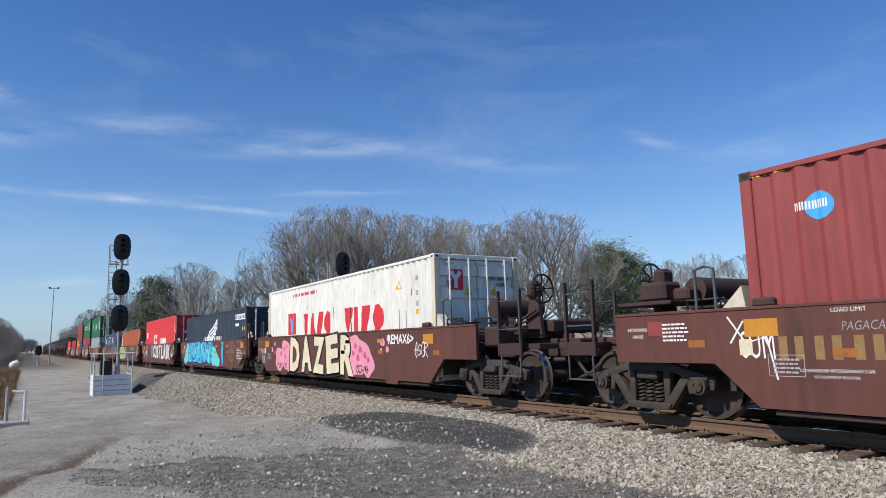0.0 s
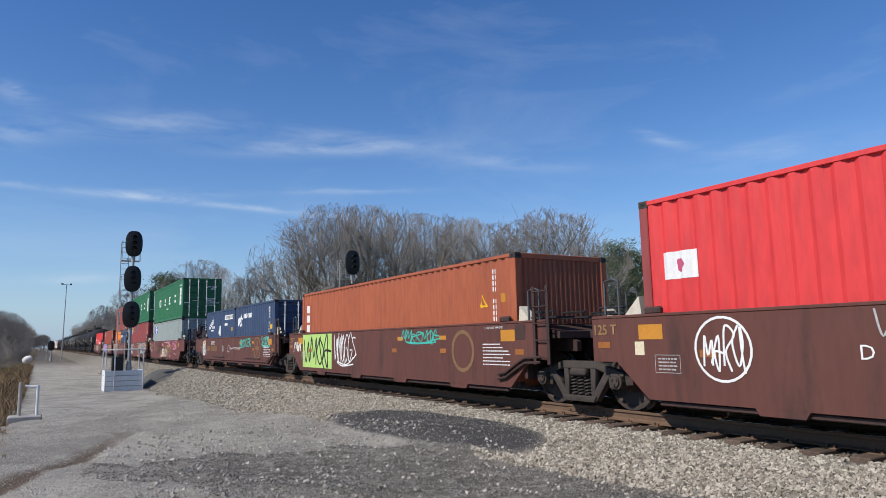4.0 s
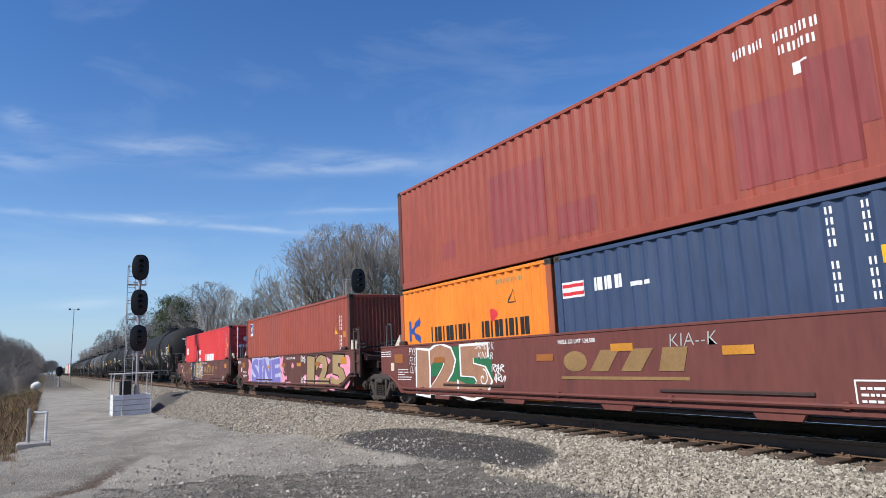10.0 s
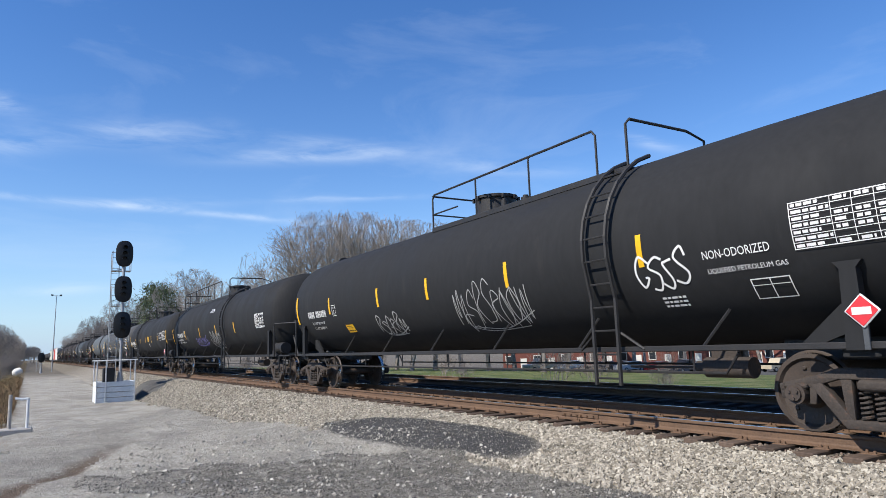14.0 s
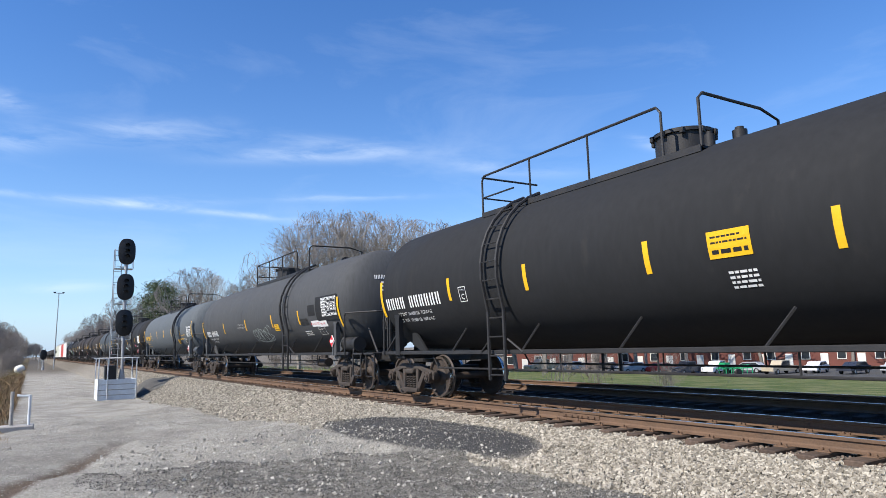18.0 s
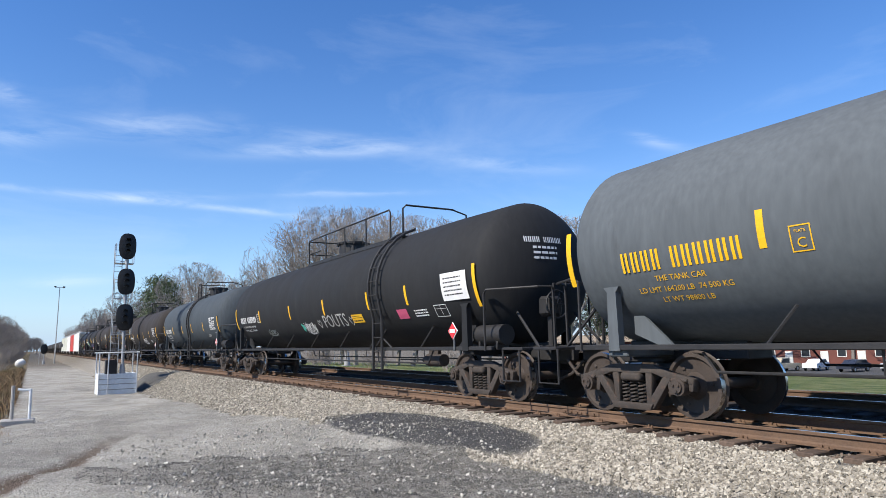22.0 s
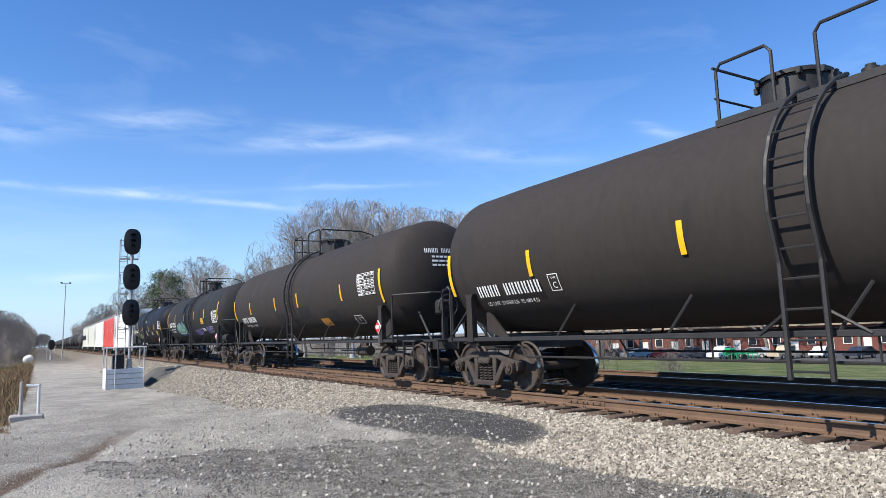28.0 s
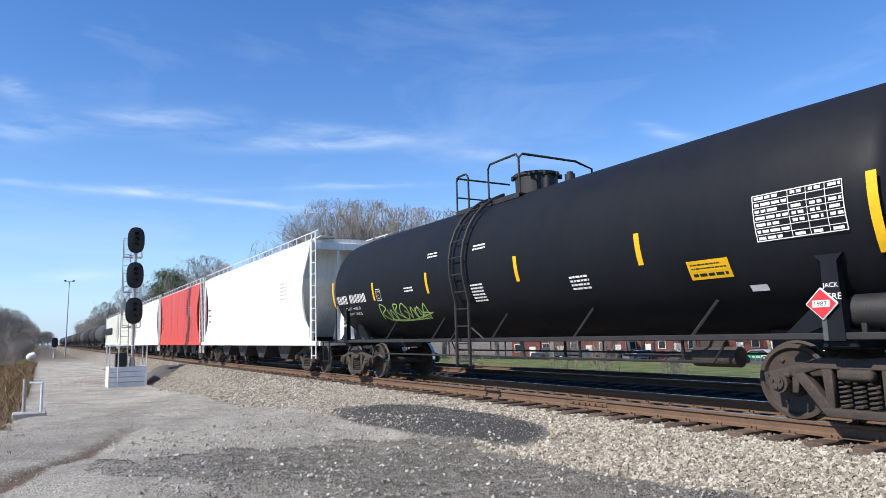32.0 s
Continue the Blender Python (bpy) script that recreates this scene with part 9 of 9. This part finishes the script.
def pipe_barrier():
    t = thing("pipe_barrier", "pipe guard with a white and a grey post on concrete", "barrier", pose(0.055, 21.1, -0.70) @ Matrix.Scale(1.05, 4))
    bm = B()
    box(bm, (-0.25, 0.1, -0.06), (0.75, 0.5, 0.36), 0.03)
    part("headwall", bm, "concrete", t, "cracked concrete headwall")
    bm = B()
    cyl(bm, (0.0, -0.02, 0.05), (0.0, -0.02, 0.86), 0.035, 10)
    tube(bm, [(0.0, -0.02, 0.84), (-0.14, 0, 0.83), (-0.28, 0.02, 0.86)], 0.03, 8)
    part("post", bm, "white_board", t, "white pipe post")
    bm = B()
    cyl(bm, (-0.38, 0.1, 0.0), (-0.38, 0.1, 0.95), 0.045, 10)
    part("post", bm, "concrete", t, "weathered grey post")


pipe_barrier()


def white_tank():
    t = thing("vent_pipe", "white capped pipe lying in the weeds", "pipe", pose(-0.95, 118, -1.3, 0, -25, 20) @ Matrix.Scale(1.35, 4))
    bm = B()
    lathe_y(bm, [(-0.5, 0), (-0.48, 0.2), (-0.38, 0.36), (0.0, 0.44), (0.34, 0.36), (0.5, 0.14), (0.54, 0)], 20)
    bmesh.ops.transform(bm, matrix=Matrix.Rotation(radians(90), 4, "Z") @ Matrix.Translation((0, 0, 0.6)), verts=bm.verts)
    part("shell", bm, "white_paint", t, smooth=True)
    bm = B()
    cyl(bm, (0, 0, -0.3), (0, 0, 0.4), 0.12, 10)
    part("stand", bm, "white_paint", t)


white_tank()


def light_tower(x, y, z0, H, label):
    t = thing("light_pole", label, "light pole", pose(x, y, z0, 0, 0.8, 0))
    bm = B()
    cyl(bm, (0, 0, 0), (0, 0, H), 0.12, 10, 0.07)
    part("pole", bm, "galvanised", t, smooth=True)
    bm = B()
    box(bm, (0, 0, H - 0.1), (1.7, 0.1, 0.1))
    part("crossarm", bm, "galvanised", t)
    for k in (-0.75, 0.75):
        bm = B()
        box(bm, (k, -0.1, H + 0.05), (0.4, 0.3, 0.22), 0.03)
        part("floodlight", bm, "grey_steel", t)


light_tower(3.95, 150, -1.4, 14.9, "tall tapered floodlight pole beside the line")


# ---- trees ----
def bare_tree_mesh(seed, H, spread, twigs=1.0):
    """A short trunk, a fan of limbs and fine twigs, one mesh each for trunk with limbs and crown."""
    rnd = random.Random(seed)
    trunk_segs, twig_segs = [], []
    kids = (0, 9, 6, 5, 0)
    wide = 0.36 * H * spread

    def outside(p):
        return (p.x / wide) ** 2 + (p.y / wide) ** 2 + ((p.z - 0.6 * H) / (0.4 * H)) ** 2 > 1

    def grow(p, d, length, r, level):
        n = 5 if level < 2 else 3
        r1 = r * (0.75 if level == 0 else 0.3)
        stops = []
        for i in range(n):
            q = p + d * (length / n)
            if level > 0 and outside(q) and rnd.random() < 0.93:
                break
            a, b = r + (r1 - r) * i / n, r + (r1 - r) * (i + 1) / n
            (trunk_segs if level < 2 else twig_segs).append((p.copy(), q.copy(), a, b))
            p = q
            d = (d + Vector((rnd.gauss(0, 0.1), rnd.gauss(0, 0.1), (0.0, 0.03, 0.05, 0.06, 0.07)[level] + rnd.gauss(0, 0.06)))).normalized()
            stops.append((p.copy(), d.copy(), b))
        if not stops:
            return
        if level == 0:
            n_limbs = rnd.choice((8, 9, 10))
            for i in range(n_limbs):
                a = i * 2.4 + rnd.uniform(-0.3, 0.3)
                tilt = (0.1 + 1.0 * i / n_limbs) * rnd.uniform(0.9, 1.1)
                e = Vector((math.sin(tilt) * math.cos(a), math.sin(tilt) * math.sin(a), math.cos(tilt)))
                q = stops[rnd.choice((2, 3, 3, 4, 4))]
                grow(q[0].copy(), e, H * (0.68 - 0.2 * tilt), r * rnd.uniform(0.4, 0.6), 1)
        elif level < 4:
            for i in range(kids[level] + (1 if rnd.random() < twigs else 0)):
                k = min(len(stops) - 1, int(len(stops) * rnd.random() ** 0.7))
                q, d2, rr = stops[k]
                o = Matrix.Rotation(rnd.uniform(0, math.tau), 3, d2) @ d2.orthogonal().normalized()
                tilt = rnd.uniform(0.35, 0.9)
                e = (d2 * math.cos(tilt) + o * math.sin(tilt) + Vector((0, 0, 0.12))).normalized()
                grow(q.copy(), e, length * rnd.uniform(0.38, 0.55), rr * 0.7, level + 1)

    grow(Vector((0, 0, -0.3)), Vector((rnd.gauss(0, 0.03), rnd.gauss(0, 0.03), 1)).normalized(), H * 0.3, H * 0.017, 0)
    top = sorted(q[1].z for q in twig_segs)[int(len(twig_segs) * 0.985)]
    k = H / top

    def mesh(segs, sides):
        vs, fs = [], []
        for a, b, r0, r1 in segs:
            d = (b - a).normalized()
            o = d.orthogonal().normalized()
            u = d.cross(o)
            i0 = len(vs)
            for pt, r in ((a, r0), (b, r1)):
                r = max(r, 0.0125)
                for j in range(sides):
                    q = j * math.tau / sides
                    vs.append(tuple((pt + (o * math.cos(q) + u * math.sin(q)) * r) * k))
            for j in range(sides):
                fs.append((i0 + j, i0 + (j + 1) % sides, i0 + sides + (j + 1) % sides, i0 + sides + j))
        me = bpy.data.meshes.new("tree")
        me.from_pydata(vs, [], fs)
        return me

    a, b = mesh(trunk_segs, 5), mesh(twig_segs, 3)
    a.materials.append(M["bark"]), b.materials.append(M["twig"])
    return a, b


def bush_mesh(seed, H):
    """Many thin stems from one root, with side twigs."""
    rnd = random.Random(seed)
    vs, fs = [], []

    def run(p, d, length, r, level):
        for i in range(4):
            q = p + d * (length / 4)
            o = d.orthogonal().normalized()
            u = d.cross(o)
            i0 = len(vs)
            for pt, rr in ((p, r * (1 - 0.2 * i)), (q, r * (0.8 - 0.2 * i) + 0.002)):
                for j in range(3):
                    vs.append(tuple(pt + (o * math.cos(j * 2.094) + u * math.sin(j * 2.094)) * rr))
            for j in range(3):
                fs.append((i0 + j, i0 + (j + 1) % 3, i0 + 3 + (j + 1) % 3, i0 + 3 + j))
            p = q
            d = (d + Vector((rnd.gauss(0, 0.14), rnd.gauss(0, 0.14), rnd.gauss(0.02, 0.1)))).normalized()
            if level < 2 and i > 0:
                for _ in range(3):
                    e = (d + Vector((rnd.gauss(0, 0.6), rnd.gauss(0, 0.6), rnd.gauss(0.1, 0.4)))).normalized()
                    run(p.copy(), e, length * rnd.uniform(0.25, 0.5), r * 0.5, level + 1)

    for _ in range(16):
        a, tilt = rnd.uniform(0, math.tau), abs(rnd.gauss(0, 0.45))
        d = Vector((math.sin(tilt) * math.cos(a), math.sin(tilt) * math.sin(a), math.cos(tilt)))
        run(Vector((rnd.gauss(0, 0.35), rnd.gauss(0, 0.35), -0.1)), d, H * rnd.uniform(0.5, 0.95), 0.018, 0)
    me = bpy.data.meshes.new("bush")
    me.from_pydata(vs, [], fs)
    me.materials.append(M["twig"])
    return me


TREES = [bare_tree_mesh(11, 16, 1.0, 0.75), bare_tree_mesh(5, 15, 1.15, 0.6), bare_tree_mesh(23, 14, 0.9, 0.7)]
BUSHES = [bush_mesh(4, 3.0), bush_mesh(8, 3.0)]


def bare_bush(i, x, y, H, label, group):
    t = thing("bush", label, "bush", Matrix.Translation((x, y, ground_z(x, y))) @ Matrix.Rotation(random.uniform(0, 6.28), 4, "Z"), group)
    q = new("brush", BUSHES[i % 2])
    q.parent = t
    q.scale = (H / 3.0,) * 3
    return t


def bare_tree(kind, x, y, H, label, group="bare trees", z=None):
    a, b = TREES[kind]
    k = H / (16, 15, 14)[kind]
    t = thing("tree", label, "tree", Matrix.Translation((x, y, ground_z(x, y) if z is None else z)) @ Matrix.Rotation(random.uniform(0, 6.28), 4, "Z"), group)
    for nm, me in (("trunk", a), ("crown", b)):
        q = new(nm, me)
        q.parent = t
        q.scale = (k, k, k)
    return t


def pine_mesh(seed, H):
    rnd = random.Random(seed)
    vs, fs = [], []
    for i in range(110):
        h = (0.3 + 0.7 * (i + rnd.random()) / 110) * H
        reach = 0.27 * H * math.sin(math.pi * min(1, (1.05 - h / H) / 0.82)) ** 0.6 * rnd.uniform(0.35, 1.1)
        a = rnd.uniform(0, math.tau)
        c0 = Vector((reach * math.cos(a), reach * math.sin(a), h + 0.12 * reach))
        fat = rnd.uniform(0.35, 0.75)
        for _ in range(64):
            d = Vector((rnd.gauss(0, 1), rnd.gauss(0, 1), rnd.gauss(0.35, 0.7))).normalized()
            o = d.orthogonal().normalized() * 0.045
            p = c0 + Vector((rnd.gauss(0, fat), rnd.gauss(0, fat), rnd.gauss(0, fat * 0.5)))
            i0 = len(vs)
            vs += [tuple(p - o), tuple(p + o), tuple(p + d * rnd.uniform(0.25, 0.5))]
            fs.append((i0, i0 + 1, i0 + 2))
    me = bpy.data.meshes.new("pine")
    me.from_pydata(vs, [], fs)
    me.materials.append(M["needles"])
    return me


PINE = pine_mesh(4, 11)


def pine(x, y, H, label):
    t = thing("pine_tree", label, "tree", Matrix.Translation((x, y, ground_z(x, y))) @ Matrix.Rotation(random.uniform(0, 6), 4, "Z"), "pines")
    bm = B()
    cyl(bm, (0, 0, -0.3), (0, 0, H * 0.9), H * 0.02, 8, H * 0.006)
    part("trunk", bm, "bark", t)
    q = new("crown", PINE)
    q.parent = t
    q.scale = (H / 11,) * 3


def at(deg, dist):
    return dist * math.sin(radians(deg)), dist * math.cos(radians(deg))


GREY = "tall leafless grey-brown tree beyond the line"
for deg, dist, H, kind in ((19.5, 84, 17.0, 1), (21.8, 86, 19.2, 0), (24.2, 83, 18.2, 2), (26.4, 86, 18.8, 0), (29.0, 84, 17.6, 1), (31.0, 92, 18.5, 2),
                           (33.2, 90, 17.8, 0), (35.6, 88, 16.8, 1), (37.8, 92, 17.0, 2), (40.2, 84, 17.4, 0), (42.2, 86, 17.2, 1), (44.4, 98, 15.5, 2),
                           (11.2, 92, 12.6, 1), (12.4, 100, 12.4, 0), (15.6, 96, 11.8, 2), (17.6, 99, 13.6, 0), (14.0, 104, 9.0, 2), (22.9, 97, 17.5, 1), (27.7, 98, 17, 2),
                           (48.5, 112, 12.6, 1), (51.5, 118, 13.8, 0), (54.0, 125, 15.2, 2), (57, 120, 14.2, 1), (60, 126, 15.5, 0), (63, 122, 14.0, 2), (66, 118, 14.5, 1), (69, 120, 14, 0)):
    x, y = at(deg, dist)
    bare_tree(kind, x, y, H - ground_z(x, y) - 0.6, GREY)
x, y = at(8.6, 108)
pine(x, y, 12.0, "dark green pine beside the line")
for deg, dist, H in ((46.4, 96, 13.6), (47.6, 100, 12.4), (45.2, 104, 13.0)):
    x, y = at(deg, dist)
    pine(x, y, H + 3.5, "dark green pine among leafless trees")
# woods running off along both sides of the line
for i in range(34):
    y = 125 + i * 13
    bare_tree(i % 3, 19.5 + (i % 4) * 3 + i * 0.1, y, 13 + (i * 7) % 5, "leafless tree of the woods along the line", "woods beyond the track")
rnd = random.Random(9)
for i in range(64):
    y = 120 + i * 8.5
    bare_tree((i * 2) % 3, -7.2 - (i % 4) * 1.7 - max(0, 170 - y) * 0.1, y, rnd.uniform(7.0, 10.5) + 0.014 * y, "leafless tree of the woods beside the yard", "woods beside the yard")
for i in range(70):
    y = 60 + i * 4.6
    bare_bush(i, -3.6 - (i % 4) * 1.1 - max(0, 150 - y) * 0.03, y, rnd.uniform(1.4, 2.6) + 0.008 * y, "low brown leafless thicket bush", "bushes beside the yard")
for i in range(14):
    bare_tree(i % 3, -5 + i * 0.8, 560 + (i * 37) % 90, rnd.uniform(9, 13), "leafless tree where the line runs out of sight", "far trees")
signal_mast(1.75, 122, 2.2, 1, -1.35, "small single-headed signal far along the line")
for i in range(16):
    y = 14 + i * 4.1
    bare_bush(i, 16.6 + (i * 1.3) % 3, y, 1.2 + (i * 7) % 3 * 0.6, "thin leafless bush on the far bank", "bushes beyond the tracks")


# ---- car park, houses ----
def parked_car(x, y, turn, paint_key, label, pick=False):
    z = ground_z(x, y)
    t = thing("parked_pickup" if pick else "parked_car", label, "pickup" if pick else "car", pose(x, y, z, 0, 0, turn), "parked cars")
    bm = B()
    L2 = 2.75 if pick else 2.25
    prism(bm, [(-L2, 0.4), (L2, 0.4), (L2, 0.85), (L2 - 0.15, 0.98), (1.0, 1.02), (-L2 + 0.1, 1.0), (-L2, 0.8)], -0.9, 0.9)
    if pick:
        prism(bm, [(-0.75, 1.0), (1.25, 1.0), (0.75, 1.72), (-0.65, 1.76)], -0.8, 0.8)
    else:
        prism(bm, [(-L2 + 0.2, 0.98), (1.2, 0.98), (0.45, 1.45), (-1.4, 1.48)], -0.78, 0.78)
    part("body", bm, paint_key, t)
    bm = B()
    if pick:
        prism(bm, [(-0.55, 1.08), (1.05, 1.08), (0.68, 1.62), (-0.5, 1.66)], -0.81, 0.81)
    else:
        prism(bm, [(-L2 + 0.5, 1.04), (0.98, 1.04), (0.4, 1.38), (-1.3, 1.40)], -0.79, 0.79)
    part("side_windows", bm, "window_glass", t)
    for sx in (-1, 1):
        for y2 in (-L2 + 0.85, L2 - 0.85):
            bm = B()
            cyl(bm, (sx * 0.72, y2, 0.34), (sx * 0.92, y2, 0.34), 0.34, 16)
            w = part("wheel", bm, "tyre", t)
            bm = B()
            cyl(bm, (sx * 0.925, y2, 0.34), (sx * 0.93, y2, 0.34), 0.2, 12)
            part("rim", bm, "galvanised", w)
    return t


CARS = [("car_tan", True), ("car_white", False), ("car_dark", False), ("car_silver", False), ("car_red", False), ("car_dark", True), ("car_white", True), ("car_silver", False)]
for i, deg in enumerate((40, 42.3, 45, 47.2, 49.4, 51.6, 53.8, 56, 58.3, 60.6, 63, 65.5, 68)):
    x, y = at(deg, 98 + (i * 7) % 5)
    key, pick = CARS[i % 8]
    parked_car(x, y, (88, 96, 12, 84, 100)[i % 5], key, {"car_tan": "tan", "car_white": "white", "car_dark": "dark", "car_silver": "silver", "car_red": "red"}[key] + (" pickup" if pick else " car") + " parked on the lot beyond the lawn", pick)


def lot_machine(x, y):
    z = ground_z(x, y)
    t = thing("farm_machine", "green wheeled farm implement standing on the lot", "machine", pose(x, y, z, 0, 0, 80))
    bm = B()
    for k in range(6):
        box(bm, (0.2 * (k % 2), -2.2 + k * 0.85, 0.9), (1.5, 0.12, 0.12), 0.02)
        cyl(bm, (-0.7, -2.2 + k * 0.85, 0.25), (-0.7, -2.2 + k * 0.85, 1.15), 0.06, 6)
        cyl(bm, (0.7, -2.0 + k * 0.75, 0.25), (0.4, -2.0 + k * 0.85, 1.25), 0.06, 6)
    box(bm, (0, 0, 1.15), (0.3, 4.8, 0.3), 0.03)
    box(bm, (0, 1.6, 1.4), (1.0, 0.9, 0.5), 0.05)
    part("frame", bm, "machine_green", t)
    for sx in (-1, 1):
        bm = B()
        cyl(bm, (sx * 0.9, 0.4, 0.45), (sx * 1.15, 0.4, 0.45), 0.45, 16)
        part("wheel", bm, "tyre", t)


x, y = at(55.0, 92)
lot_machine(x, y)


def brick_block(x, y, turn, n, label, H=4.2):
    t = thing("brick_building", label, "building", pose(x, y, -3.7, 0, 0, turn), "low brick buildings")
    W = n * 5.0
    bm = B()
    box(bm, (0, 4, H / 2), (W, 8, H))
    part("wall", bm, "brick", t)
    bm = B()
    prism(bm, [(-0.6, H - 0.05), (8.6, H - 0.05), (8.6, H + 0.15), (4, H + 1.3), (-0.6, H + 0.15)], -W / 2 - 0.5, W / 2 + 0.5)
    part("roof", bm, "roof_shingle", t)
    for i in range(n):
        for k, (dx, w, h, z) in enumerate(((-1.4, 1.3, 1.5, 1.9), (1.2, 1.1, 2.1, 1.05))):
            cx = -W / 2 + 2.5 + i * 5 + dx
            bm = B()
            box(bm, (cx, -0.04, z), (w, 0.1, h), 0.02)
            fr = part("window" if k == 0 else "door", bm, "siding", t)
            if k == 0:
                bm = B()
                box(bm, (cx, -0.085, z), (w - 0.24, 0.03, h - 0.24))
                part("pane", bm, "window_glass", fr)


for deg, dist, turn, n in ((41.5, 122, -42, 4), (52, 124, -52, 5), (63, 122, -63, 5)):
    x, y = at(deg, dist)
    brick_block(x, y, turn, n, "low red-brick building with white windows behind the car park")


def house(x, y, turn, W, H, label, wall="siding", roof="roof_shingle"):
    t = thing("house", label, "house", pose(x, y, -3.7, 0, 0, turn), "houses beyond the line")
    bm = B()
    box(bm, (0, 0, H / 2), (W, 8, H))
    for k in (-1, 1):
        prism(bm, [(-4, H), (4, H), (0, H + 2.9)], k * W / 2 - 0.1 * (k > 0), k * W / 2 + 0.1 * (k < 0))
    part("wall", bm, wall, t)
    for k in (-1, 1):
        bm = B()
        prism(bm, [(k * 4.5, H - 0.35), (k * 4.5, H - 0.2), (0, H + 3.1), (0, H + 2.95)], -W / 2 - 0.4, W / 2 + 0.4)
        part("roof", bm, roof, t)
    for i in range(3):
        bm = B()
        box(bm, (-W / 2 + (i + 0.5) * W / 3, -4.02, H - 1.5), (1.2, 0.1, 1.4), 0.02)
        w = part("window", bm, "siding", t)
        bm = B()
        box(bm, (-W / 2 + (i + 0.5) * W / 3, -4.07, H - 1.5), (1.0, 0.03, 1.2))
        part("pane", bm, "window_glass", w)


for deg, dist, turn, W, H in ((60.5, 150, -35, 13, 10.0), (64.5, 165, 20, 12, 11.5)):
    x, y = at(deg, dist)
    house(x, y, turn, W, H, "pale-sided house with a tan gabled roof among trees")


# ---- what moves: the train, all at one speed, and its turning wheels ----
def motions():
    for ob, x, s0, z in MOVING:
        walk(ob, [(0.0, pose(x, s0, z)), (32.0, pose(x, s0 - SPEED * 32.0, z))])
    turn = math.degrees(SPEED / WHEEL_R)
    sets = [[w for w in t.children if w.name.startswith("wheelset")] for t in TRUCKS]
    for ws in sets:
        ws.sort(key=lambda w: w.location.y)
    for k in (0, 1):
        lead = sets[0][k]
        y = lead.location.y
        walk(lead, [(i / 30, pose(0, y, WHEEL_R, turn * i / 30)) for i in range(961)])
        for s in sets[1:]:
            w = s[k]
            w.rotation_mode = "QUATERNION"
            w.animation_data_create()
            w.animation_data.action = lead.animation_data.action
            w.animation_data.action_slot = lead.animation_data.action_slot


motions()
